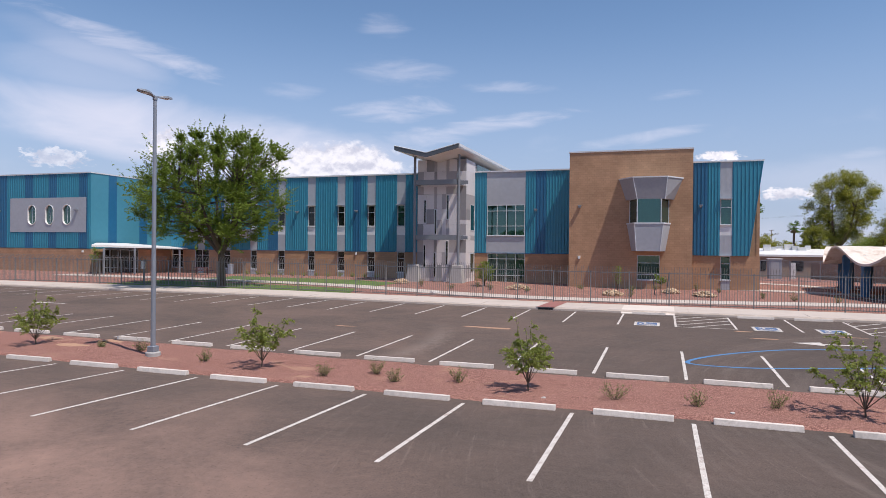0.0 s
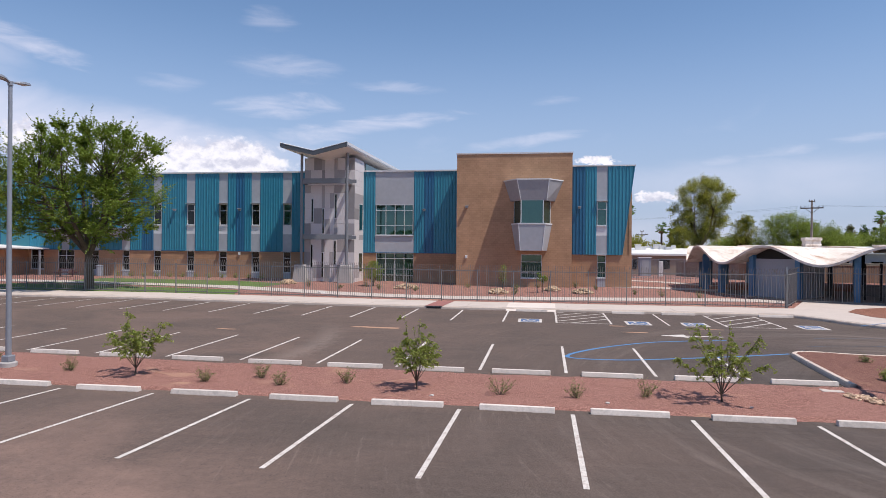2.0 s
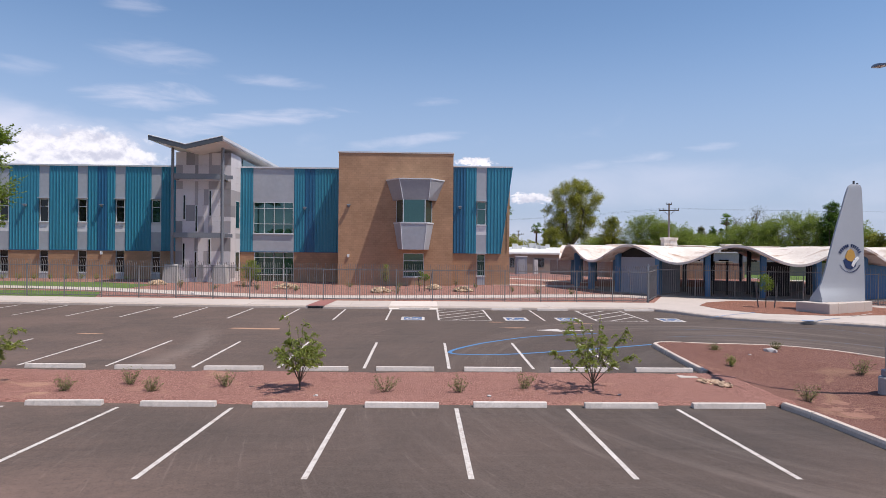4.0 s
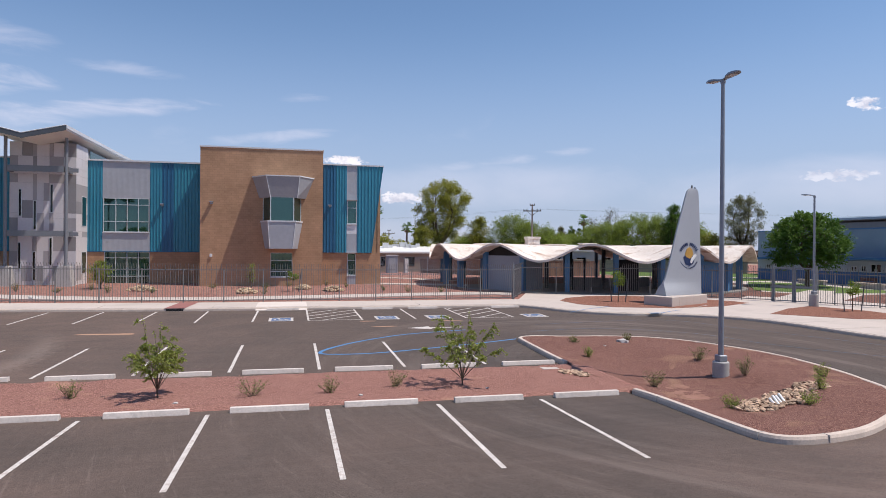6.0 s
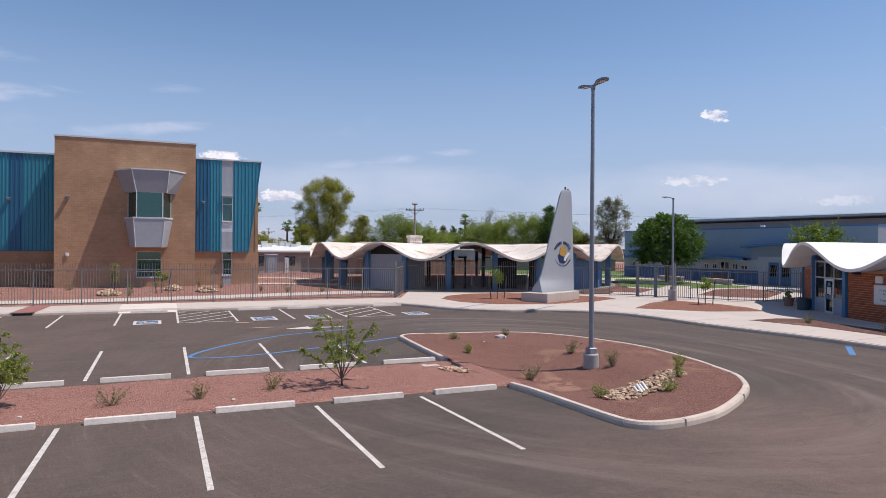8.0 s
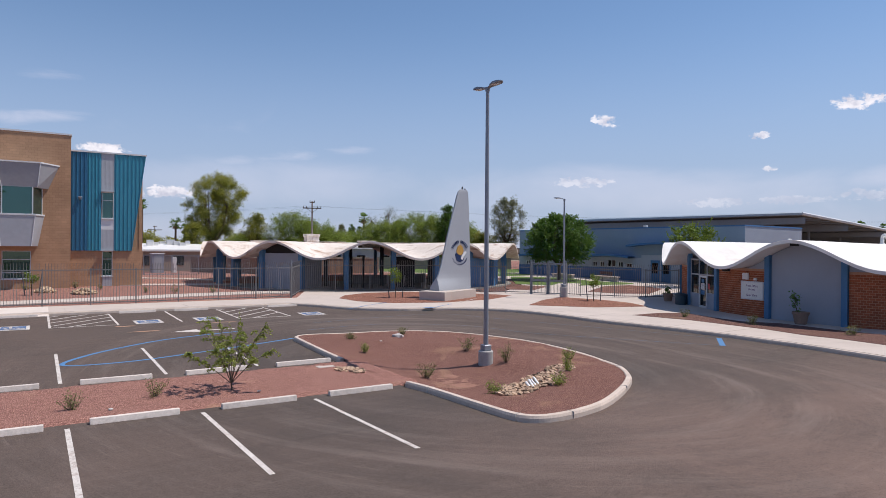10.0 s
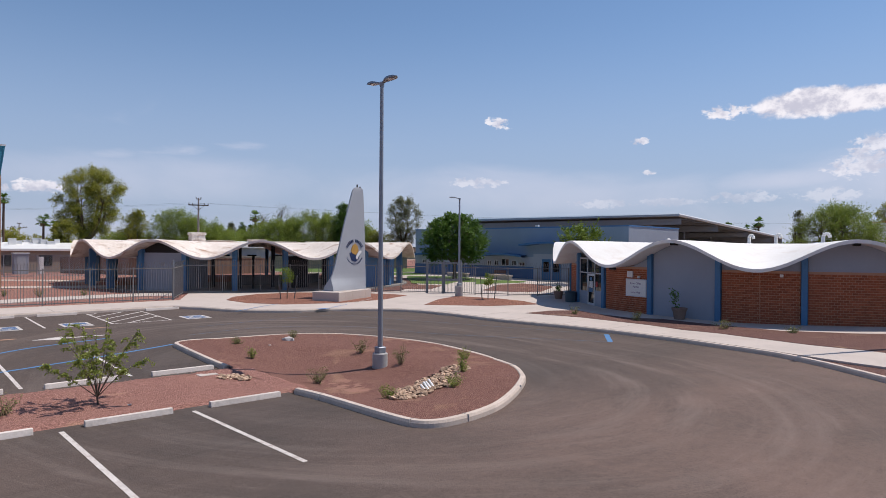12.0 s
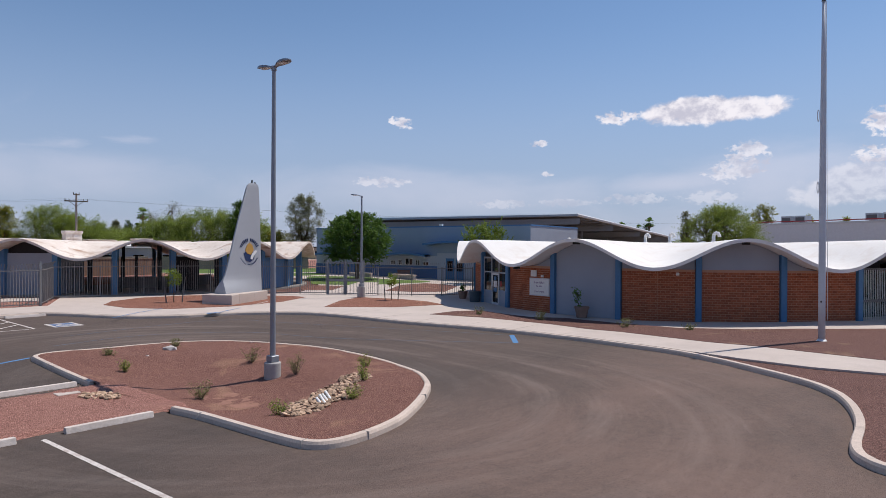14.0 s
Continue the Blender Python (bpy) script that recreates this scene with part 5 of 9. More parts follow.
    lo = [bm.verts.new((x, WING_Y - 0.18, z)) for x, z in a]
    hi = [bm.verts.new((x, WING_Y + 0.35, z)) for x, z in a]
    bm.faces.new(lo), bm.faces.new(hi[::-1])
    for i in range(4):
        bm.faces.new((lo[i], hi[i], hi[(i + 1) % 4], lo[(i + 1) % 4]))
    part("edge_trim", bm, TEAL, s)
    part("coping", boxes((1.66, 7.3, WING_Y - 0.2, WING_Y + 0.4, TOP, TOP + 0.12), (6.7, 7.3, WING_Y + 0.4, 62, TOP - 0.3, TOP - 0.2)), TRIM, s, "pale metal coping")
    part("wing_roof", boxes((1.7, 6.9, WING_Y + 0.4, 62, 11.0, 11.15)), ZINC_DARK, s)
    build_tower(s)
    build_block(s, base)
    bm = bmesh.new()
    loft(bm, [(-53.6, WALL_Y - 0.05), (-53.2, 46.2), (-44.9, 46.2), (-44.5, WALL_Y - 0.05)], 4.75, [(-54.0, WALL_Y - 0.05), (-53.6, 45.7), (-44.4, 45.7), (-44.0, WALL_Y - 0.05)], 5.75)
    part("window_hood", bm, ZINC, s, "long grey metal window hood")
    for x, y, z in ((-12.55, WALL_Y - 0.05, 7.7), (-31.95, WALL_Y - 0.05, 7.75), (-39.2, WALL_Y - 0.05, 7.7), (-7.86, BOX_Y, 7.75), (2.35, WING_Y - 0.17, 7.75), (-46.6, WALL_Y - 0.05, 7.7)):
        wall_light(x, y, z)
    for x, y, z in ((-7.88, BOX_Y, 3.2), (-65.0, BLOCK_Y, 3.1), (-32.0, WALL_Y, 3.2)):
        t = thing("wall_speaker", x, y, z, "small white box fixed to the block wall", "wall fixture", "wall fixtures")
        part("housing", bevelled(boxes((x - 0.11, x + 0.11, y - 0.1, y, z - 0.16, z + 0.1)), 0.01), WHITE, t)
        part("bracket", boxes((x - 0.04, x + 0.04, y - 0.14, y - 0.1, z - 0.2, z - 0.05)), TRIM, t)


def bay_ring(wx0, wx1, fx0, fx1, y, f):
    return [(wx0, y), (fx0, f), (fx1, f), (wx1, y)]


def loft(bm, lo, z0, hi, z1):
    a, b = [bm.verts.new((x, y, z0)) for x, y in lo], [bm.verts.new((x, y, z1)) for x, y in hi]
    n = len(lo)
    bm.faces.new(a[::-1]), bm.faces.new(b)
    for i in range(n):
        bm.faces.new((a[i], a[(i + 1) % n], b[(i + 1) % n], b[i]))


def build_bay(s):
    """Faceted projecting bay: flared hood, angled glass, tapered apron."""
    y, f = BOX_Y - 0.003, 42.05
    bay = part("bay_window", boxes((-3.3, -0.45, BOX_Y - 0.25, BOX_Y - 0.004, 6.2, 8.25)), BLACK, s, "projecting faceted bay with grey metal hood")
    bm = bmesh.new()
    loft(bm, bay_ring(-3.86, 0.12, -2.86, -0.60, y, f), 8.22, bay_ring(-4.45, 0.84, -3.2, -0.42, y, f - 0.25), 10.02)
    part("hood", bm, ZINC_DARK, bay, "flared grey metal hood")
    bm = bmesh.new()
    loft(bm, bay_ring(-4.5, 0.89, -3.24, -0.38, y, f - 0.3), 10.02, bay_ring(-4.5, 0.89, -3.24, -0.38, y, f - 0.3), 10.12)
    part("cap", bm, TRIM, bay)
    bm = bmesh.new()
    loft(bm, bay_ring(-3.36, -0.55, -2.9, -0.98, y, f), 3.78, bay_ring(-3.76, -0.14, -3.06, -0.74, y, f - 0.1), 6.1)
    part("apron", bm, ZINC, bay, "tapered grey metal apron")
    bm = bmesh.new()
    loft(bm, bay_ring(-3.8, -0.1, -3.1, -0.70, y, f - 0.14), 6.1, bay_ring(-3.8, -0.1, -3.1, -0.70, y, f - 0.14), 6.22)
    part("sill", bm, TRIM, bay)
    ring = bay_ring(-3.52, -0.30, -2.84, -0.90, y, f)
    for (ax, ay), (bx, by) in zip(ring, ring[1:]):
        bm = bmesh.new()
        quad(bm, [(ax, ay, 6.22), (bx, by, 6.22), (bx, by, 8.22), (ax, ay, 8.22)])
        part("pane", bm, GLASS, bay)
    for px, py in ring[1:3]:
        part("mullion", boxes((px - 0.04, px + 0.04, py - 0.05, py + 0.04, 6.22, 8.22)), TRIM, bay)
    for a in (ring[0], ring[3]):
        bm = bmesh.new()
        rod(bm, (*a, 6.22), (*a, 8.22), 0.04, n=6)
        part("mullion", bm, TRIM, bay)
    for (lx, ly, lz), (hx, hy, hz) in (((-2.86, f, 8.22), (-3.2, f - 0.25, 10.02)), ((-0.60, f, 8.22), (-0.42, f - 0.25, 10.02)), ((-2.9, f, 3.78), (-3.06, f - 0.1, 6.1)), ((-0.98, f, 3.78), (-0.74, f - 0.1, 6.1))):
        bm = bmesh.new()
        rod(bm, (lx, ly, lz), (hx, hy, hz), 0.035, n=6)
        part("seam", bm, TRIM, bay)


def build_tower(s):
    """Stair tower: patchwork of grey panels, slit windows, steel frame and butterfly roof."""
    x0, x1, y0, ztop = -23.75, -18.75, TOWER_Y, 13.0
    z0 = gz(45) - 0.2
    tower = part("stair_tower", boxes((x0 + 0.06, x1 - 0.06, y0 + 0.06, 60, z0, 12.3)), ZINC_DARK, s, "stair tower clad in grey panels")
    greys = [stuff_mat("panel_pale", (0.58, 0.54, 0.55), (0.66, 0.62, 0.63), 0.6, 6, 0.6, 0.0), stuff_mat("panel_mid", (0.25, 0.235, 0.245), (0.29, 0.275, 0.285), 0.6, 6, 0.6, 0.0), stuff_mat("panel_light", (0.345, 0.32, 0.33), (0.40, 0.37, 0.38), 0.6, 6, 0.6, 0.0)]
    rng = random.Random(11)
    # slit windows: x, z0, z1
    slits = [(-22.95, 6.3, 8.6), (-21.85, 5.2, 7.66), (-20.6, 6.65, 9.05), (-22.98, 1.9, 4.2), (-21.9, 1.0, 3.42), (-20.65, 2.2, 4.6)]
    # front cladding: columns of unequal width, courses with dark and middling panels among the pale ones
    xs = [x0, -23.13, -22.82, -22.02, -21.72, -21.2, -20.78, -20.48, -19.7, x1]
    courses = ((z0, 0.95, "000010001"), (0.95, 2.2, "001020020"), (2.2, 3.45, "200101000"), (3.45, 4.66, "100200012"), (4.66, 5.13, "000000000"), (5.13, 6.2, "200010101"), (6.2, 6.62, "002010100"),
               (6.62, 7.66, "002000002"), (7.66, 9.12, "000101002"), (9.12, 9.86, "100100112"), (9.86, 10.45, "000000000"), (10.45, 11.34, "100200110"), (11.34, 12.5, "002100102"))
    for a, b, tones in courses:
        i = 0
        while i < 9:
            k = i + 1
            while k < 9 and tones[k] == tones[i] and xs[k + 1] - xs[i] < 1.15:
                k += 1
            part("panel", boxes((xs[i] + 0.006, xs[k] - 0.006, y0, y0 + 0.06, a + 0.006, b - 0.006)), greys[0 if tones[i] == "0" else 2 if tones[i] == "1" else 1], tower)
            i = k
        for p, q in ((y0 + 0.06, y0 + 1.6), (y0 + 1.6, WALL_Y - 0.1)):
            part("panel", boxes((x1 - 0.06, x1, p + 0.006, q - 0.006, a + 0.006, b - 0.006)), rng.choices(greys, (6, 1.0, 2))[0], tower)
    for x, a, b in slits:
        w = part("window", boxes((x - 0.13, x + 0.13, y0 - 0.03, y0 - 0.002, a, b)), TRIM, tower, "slit window with pale frame")
        part("pane", boxes((x - 0.075, x + 0.075, y0 - 0.042, y0 - 0.03, a + 0.06, b - 0.06)), GLASS_DARK, w)
    for a, b in ((1.5, 3.4), (5.6, 8.2)):
        w = part("window", boxes((x1 + 0.002, x1 + 0.03, y0 + 1.5, y0 + 2.7, a, b)), TRIM, tower)
        part("pane", boxes((x1 + 0.03, x1 + 0.04, y0 + 1.56, y0 + 2.64, a + 0.06, b - 0.06)), GLASS, w)
    part("clerestory", boxes((x1 - 0.05, x1 + 0.01, WALL_Y + 0.6, 58, 11.6, 12.4)), GLASS, tower, "strip of glass under the roof")
    # steel frame
    cols = [(-23.55, 43.0), (-19.1, 43.0)]
    for cx, cy in cols:
        bm = bmesh.new()
        rod(bm, (cx, cy, 1.9), (cx, cy, 12.75), 0.13, n=12)
        part("column", bm, STEEL, tower, "grey steel column")
        bm = bmesh.new()
        loft(bm, [(cx - 0.75, cy - 0.55), (cx + 0.62, cy - 0.55), (cx + 0.62, cy + 0.55), (cx - 0.75, cy + 0.55)], z0, [(cx - 0.52, cy - 0.4), (cx + 0.42, cy - 0.4), (cx + 0.42, cy + 0.4), (cx - 0.52, cy + 0.4)], 2.25)
        part("pier", bevelled(bm, 0.03), PIER_CONCRETE, tower, "tapered concrete pier")
    for za, zb in ((9.92, 10.4), (4.66, 5.12)):
        part("beam", boxes((-23.4, -19.25, 42.88, 43.12, za, zb)), STEEL, tower)
        part("beam", boxes((-19.2, -18.98, 43.12, TOWER_Y - 0.01, za, zb), (-18.98, -18.3, 43.3, 43.42, za + 0.05, zb - 0.1)), STEEL, tower)
        part("beam", boxes((-23.66, -23.44, 43.12, TOWER_Y - 0.01, za, zb)), STEEL, tower)
    # butterfly roof: soffit slab with fascia and white top
    sec = [(-24.65, 13.0), (-21.5, 12.25), (-18.35, 13.0)]
    roof = bmesh.new()
    a = [roof.verts.new((x, 40.5, z + d)) for d in (0, 0.34) for x, z in (sec if d == 0 else sec[::-1])]
    b = [roof.verts.new((x, 66.0, z + d)) for d in (0, 0.34) for x, z in (sec if d == 0 else sec[::-1])]
    roof.faces.new((a[0], a[1], a[4], a[5])), roof.faces.new((a[1], a[2], a[3], a[4])), roof.faces.new((b[5], b[4], b[1], b[0])), roof.faces.new((b[4], b[3], b[2], b[1]))
    for i in range(6):
        roof.faces.new((a[i], b[i], b[(i + 1) % 6], a[(i + 1) % 6]))
    part("canopy_roof", roof, stuff_mat("soffit_metal", (0.70, 0.675, 0.65), (0.78, 0.755, 0.73), 0.6, 5, 0.4, 0.0), tower, "butterfly roof with pale soffit")
    for (xa, za), (xb, zb) in zip(sec, sec[1:]):
        bm = bmesh.new()
        lo, hi = [], []
        for y in (40.42, 40.5):
            v = [bm.verts.new(p) for p in ((xa, y, za - 0.02), (xb, y, zb - 0.02), (xb, y, zb + 0.38), (xa, y, za + 0.38))]
            lo.append(v)
        bm.faces.new(lo[0]), bm.faces.new(lo[1][::-1])
        for i in range(4):
            bm.faces.new((lo[0][i], lo[1][i], lo[1][(i + 1) % 4], lo[0][(i + 1) % 4]))
        part("fascia", bm, FASCIA_DARK, tower, "dark grey steel fascia")
        bm = bmesh.new()
        rod(bm, (xa, 40.44, za + 0.4), (xb, 40.44, zb + 0.4), 0.05, n=6)
        part("gutter", bm, TRIM, tower)
    for x in (-24.68, -18.32):
        part("fascia", boxes((x - 0.03, x + 0.03, 40.5, 66.0, 13.12, 13.40)), TRIM, tower)


def build_block(s, base):
    """The projecting block with three portholes, its side wall and the entrance beside it."""
    y = BLOCK_Y
    wall_uv(part("block_wall", boxes((-100, -63.85, y, y + 0.25, base, 3.35), (-64.1, -63.85, y + 0.25, 62.0, base, 3.35)), BLOCK, s))
    part("core", boxes((-100, -64.1, y + 0.3, 66, base, 11.9)), ZINC_DARK, s)
    navy = [(-78.6, -77.2), (-74.2, -72.9), (-70.4, -69.15), (-65.7, -64.4)]
    segs, x = [], -63.9
    for a, b in navy[::-1]:
        segs += [(b, x, TEAL), (a, b, NAVY)]
        x = a
    segs.append((-100, x, TEAL))
    for a, b, mt in segs:
        for z0, z1 in ((3.4, 5.3), (9.4, 12.2)):
            part("siding", ribbed(a, b, y, z0, z1), mt, s)
        if b > -64.5:
            part("siding", ribbed(max(a, -64.5), b, y, 5.3, 9.4), mt, s)
        if a < -76.55:
            part("siding", ribbed(a, min(b, -76.55), y, 5.3, 9.4), mt, s)
    # grey panel with portholes
    bm = bmesh.new()
    px = [-73.0, -70.2, -67.45]
    zc, r, hh = 7.36, 0.62, 0.55
    xs = [-76.55] + [v for p in px for v in (p - r, p + r)] + [-64.5]
    for i in range(0, len(xs), 2):
        quad(bm, [(xs[i], y - 0.06, 5.3), (xs[i + 1], y - 0.06, 5.3), (xs[i + 1], y - 0.06, 9.4), (xs[i], y - 0.06, 9.4)])
    for p in px:
        top = [(p + r * math.cos(math.pi * (1 - i / 10)), zc + hh + r * math.sin(math.pi * i / 10)) for i in range(11)]
        bot = [(p + r * math.cos(math.pi * (1 - i / 10)), zc - hh - r * math.sin(math.pi * i / 10)) for i in range(11)]
        for i in range(10):
            quad(bm, [(top[i][0], y - 0.06, top[i][1]), (top[i + 1][0], y - 0.06, top[i + 1][1]), (top[i + 1][0], y - 0.06, 9.4), (top[i][0], y - 0.06, 9.4)])
            quad(bm, [(bot[i][0], y - 0.06, 5.3), (bot[i + 1][0], y - 0.06, 5.3), (bot[i + 1][0], y - 0.06, bot[i + 1][1]), (bot[i][0], y - 0.06, bot[i][1])])
    bmesh.ops.remove_doubles(bm, verts=bm.verts, dist=0.001)
    part("porthole_panel", bm, ZINC, s, "grey metal panel with three portholes")
    for p in px:
        def outline(k):
            return [(p + k * math.cos(math.pi * i / 10), zc + hh + k * math.sin(math.pi * i / 10)) for i in range(11)] + [(p - k * math.cos(math.pi * i / 10), zc - hh - k * math.sin(math.pi * i / 10)) for i in range(11)]
        bm = bmesh.new()
        rows = [[bm.verts.new((x, yy, z)) for x, z in outline(k)] for k, yy in ((r + 0.04, y - 0.06), (r + 0.04, y - 0.12), (r - 0.02, y - 0.12), (r - 0.04, y + 0.10))]
        for a, b in zip(rows, rows[1:]):
            for i in range(22):
                bm.faces.new((a[i], a[(i + 1) % 22], b[(i + 1) % 22], b[i]))
        w = part("porthole", bm, WHITE, s, "oval window in a deep white reveal")
        bm = bmesh.new()
        bm.faces.new([bm.verts.new((x, y + 0.085, z)) for x, z in outline(r - 0.035)])
        part("pane", bm, GLASS, w)
        part("mullion", boxes((p - 0.02, p + 0.02, y + 0.05, y + 0.08, zc - 1.0, zc + 1.0)), TRIM, w)
    part("coping", boxes((-100, -63.8, y - 0.1, y + 0.4, 12.2, 12.34), (-64.2, -63.8, y + 0.4, 62.0, 12.2, 12.34)), TRIM, s, "pale metal coping")
    # smooth side wall in two blues
    for a, b, mt in ((y + 0.02, 45.34, LIGHT_TEAL), (45.34, 46.62, NAVY), (46.62, 50.24, LIGHT_TEAL), (50.24, 51.58, NAVY), (51.58, 62.0, LIGHT_TEAL)):
        part("side_panel", boxes((-63.9, -63.86 if mt is LIGHT_TEAL else -63.857, a, b, 3.4, 12.2)), mt, s, "smooth light blue metal wall" if mt is LIGHT_TEAL else "smooth deep blue metal wall")
    part("recess_wall", boxes((-63.85, -56.4, 61.7, 62.0, base, TOP)), TEAL, s)
    part("recess_wall", boxes((-56.5, -56.2, WALL_Y + 0.3, 61.7, SILL_Z, TOP)), TEAL, s)
    # entrance hall: glazed front between the block and a brick return, under a thin white canopy
    fy = 44.3
    ent = part("entrance_hall", boxes((-63.8, -56.6, fy + 0.3, 61.6, 3.3, 3.5)), ZINC_DARK, s, "low glazed entrance hall")
    window(s, -63.5, -58.3, fy, base + 0.25, 3.3, (-62.5, -61.3, -60.9, -59.6), (1.15, 2.35), GLASS_DARK, TRIM, False)
    wall_uv(part("block_wall", boxes((-58.3, -56.55, fy, fy + 0.25, base, 3.35), (-56.8, -56.55, fy + 0.25, WALL_Y, base, 3.35)), BLOCK, s))
    window(s, -56.3, -54.7, WALL_Y + 0.08, 1.27, 3.4, (), (2.75,), GLASS_DARK)
    window(s, -53.0, -51.0, WALL_Y + 0.08, 1.27, 3.4, (-52.0,), (2.75,), GLASS_DARK)
    bm = bmesh.new()
    plan = [(-59.2, 38.6), (-53.3, 46.6), (-54.6, WALL_Y - 0.15), (-63.3, WALL_Y - 0.2), (-63.4, 43.1)]
    rise = lambda x: 0.032 * (-53.3 - x)
    lo, hi = [bm.verts.new((x, yy, 3.44 + rise(x))) for x, yy in plan], [bm.verts.new((x, yy, 3.56 + 1.6 * rise(x))) for x, yy in plan]
    bm.faces.new(lo[::-1]), bm.faces.new(hi)
    for k in range(5):
        bm.faces.new((lo[k], lo[(k + 1) % 5], hi[(k + 1) % 5], hi[k]))
    can = part("entrance_canopy", bm, WHITE, s, "thin white canopy over the entrance")
    for x, yy in ((-58.3, 39.4), (-56.6, 42.0), (-54.0, 46.1)):
        bm = bmesh.new()
        rod(bm, (x, yy, base), (x, yy, 3.52), 0.12, n=12)
        part("post", bm, LAMP_STEEL, can)
    wall_light(-65.9, BLOCK_Y - 0.07, 7.9)
    wall_light(-78.3, BLOCK_Y - 0.05, 7.9)


build_school()

# ---- round halls with scalloped shell roofs ----
BAY = math.pi / 12


def shell_z(r, a, edge, peak, low, crest):
    """Height of the scalloped shell: twelve waves at the rim that die out towards the middle."""
    t = min(max((r - 0.42 * edge) / (0.58 * edge), 0.0), 1.0)
    t = t * t * (3 - 2 * t)
    swing = (1 - math.cos(12 * (a - crest))) / 2
    return peak - (1 - t) * 0.12 - (peak - low) * t * swing


def shell_roof(parent, cx, cy, edge, peak, low, crest, mat):
    bm = bmesh.new()
    n, rs = 288, [0.0, 0.2, 0.42, 0.52, 0.62, 0.72, 0.8, 0.87, 0.93, 0.97, 1.0]
    th = 0.17
    rings = []
    for lift in (0.0, -th):
        for q in (rs if lift == 0.0 else rs[::-1]):
            if q == 0.0:
                continue
            r = edge * q
            rings.append([bm.verts.new((cx + r * math.cos(2 * math.pi * i / n), cy + r * math.sin(2 * math.pi * i / n), shell_z(r, 2 * math.pi * i / n, edge, peak, low, crest) + lift)) for i in range(n)])
    for a, b in zip(rings, rings[1:]):
        for i in range(n):
            bm.faces.new((a[i], a[(i + 1) % n], b[(i + 1) % n], b[i]))
    for ring in (rings[0], rings[-1]):
        bm.faces.new(ring)
    ob = part("shell_roof", bm, mat, parent, "white scalloped shell roof", smooth=True)
    ob.data.set_sharp_from_angle(angle=radians(40))
    return ob


def arc_wall(parent, cx, cy, a0, a1, r, z0, top, mat, name, thick=0.2, n=6):
    """A piece of curved wall; top is a height or a function of the angle."""
    bm = bmesh.new()
    rows = []
    for i in range(n + 1):
        a = a0 + (a1 - a0) * i / n
        zt = top(a) if callable(top) else top
        rows.append([bm.verts.new((cx + q * math.cos(a), cy + q * math.sin(a), z)) for q, z in ((r, z0), (r, zt), (r - thick, zt), (r - thick, z0))])
    for p, q in zip(rows, rows[1:]):
        for k in range(4):
            bm.faces.new((p[k], p[(k + 1) % 4], q[(k + 1) % 4], q[k]))
    bm.faces.new(rows[0]), bm.faces.new(rows[-1][::-1])
    return part(name, bm, mat, parent)


def radial(cx, cy, a):
    """Axes of a wall at angle a: x runs along the wall, y points outwards."""
    return Matrix.Translation((cx, cy, 0)) @ Matrix.Rotation(a - math.pi / 2, 4, "Z")


def column(parent, cx, cy, a, r, z0, z1, w=0.34, d=0.45):
    bm = bmesh.new()
    box(bm, -w / 2, w / 2, r - d / 2, r + d / 2, z0, z1, radial(cx, cy, a))
    return part("column", bm, BLUE_COLUMN, parent, "blue painted column")


OFFICE_BRICK_BAYS = []
COURSE, BRICK_L = 0.122, 0.245


def brick_faces(m, w, verts, faces):
    """One brick: five sides and a chamfered face, standing 12 mm proud of the mortar."""
    h, k = COURSE / 2 - 0.0115, 0.005
    w = w / 2 - 0.0095
    n = len(verts)
    verts += [m @ Vector(p) for p in ((-w, -0.03, -h), (w, -0.03, -h), (w, -0.03, h), (-w, -0.03, h), (-w, 0.006, -h), (w, 0.006, -h), (w, 0.006, h), (-w, 0.006, h), (-w + k, 0.012, -h + k), (w - k, 0.012, -h + k), (w - k, 0.012, h - k), (-w + k, 0.012, h - k))]
    for a in (0, 4):
        for q in range(4):
            faces.append((n + a + q, n + a + (q + 1) % 4, n + a + 4 + (q + 1) % 4, n + a + 4 + q))
    faces.append((n + 8, n + 9, n + 10, n + 11))


def lay_office_bricks():
    """Running bond on the curved walls: single bricks on the lower courses of one bay, joined brickwork on the rest."""
    cx, cy, r = 47.652, 2.75, 15.007
    base, top = gz(3) - 0.10, 2.85
    shared = {}
    for i, wall, b0, b1 in OFFICE_BRICK_BAYS:
        verts, faces = [], []
        span = (b1 - b0) * r
        for c in range(int((top - base) / COURSE)):
            z = base + COURSE * (c + 0.5)
            x = -BRICK_L / 2 * (c % 2)
            while x < span - 0.02:
                a, b = max(x, 0.0), min(x + BRICK_L, span)
                x += BRICK_L
                if b - a < 0.06:
                    continue
                m = radial(cx, cy, b0 + (a + b) / 2 / r) @ Matrix.Translation((0, r - 0.012, z))
                if i != 1 or c > 14:
                    brick_faces(m, b - a, verts, faces)
                    continue
                key = round(b - a, 3)
                if key not in shared:
                    vs, fs = [], []
                    brick_faces(Matrix(), b - a, vs, fs)
                    me = bpy.data.meshes.new("brick")
                    me.from_pydata(vs, [], fs)
                    me.materials.append(BRICK)
                    shared[key] = me
                o = new("brick", shared[key])
                o.parent, o.matrix_basis = wall, m
        if verts:
            me = bpy.data.meshes.new("brickwork")
            me.from_pydata(verts, [], faces)
            me.materials.append(BRICKWORK)
            o = new("brickwork", me)
            o.parent = wall
            o["kind"] = "stuff"


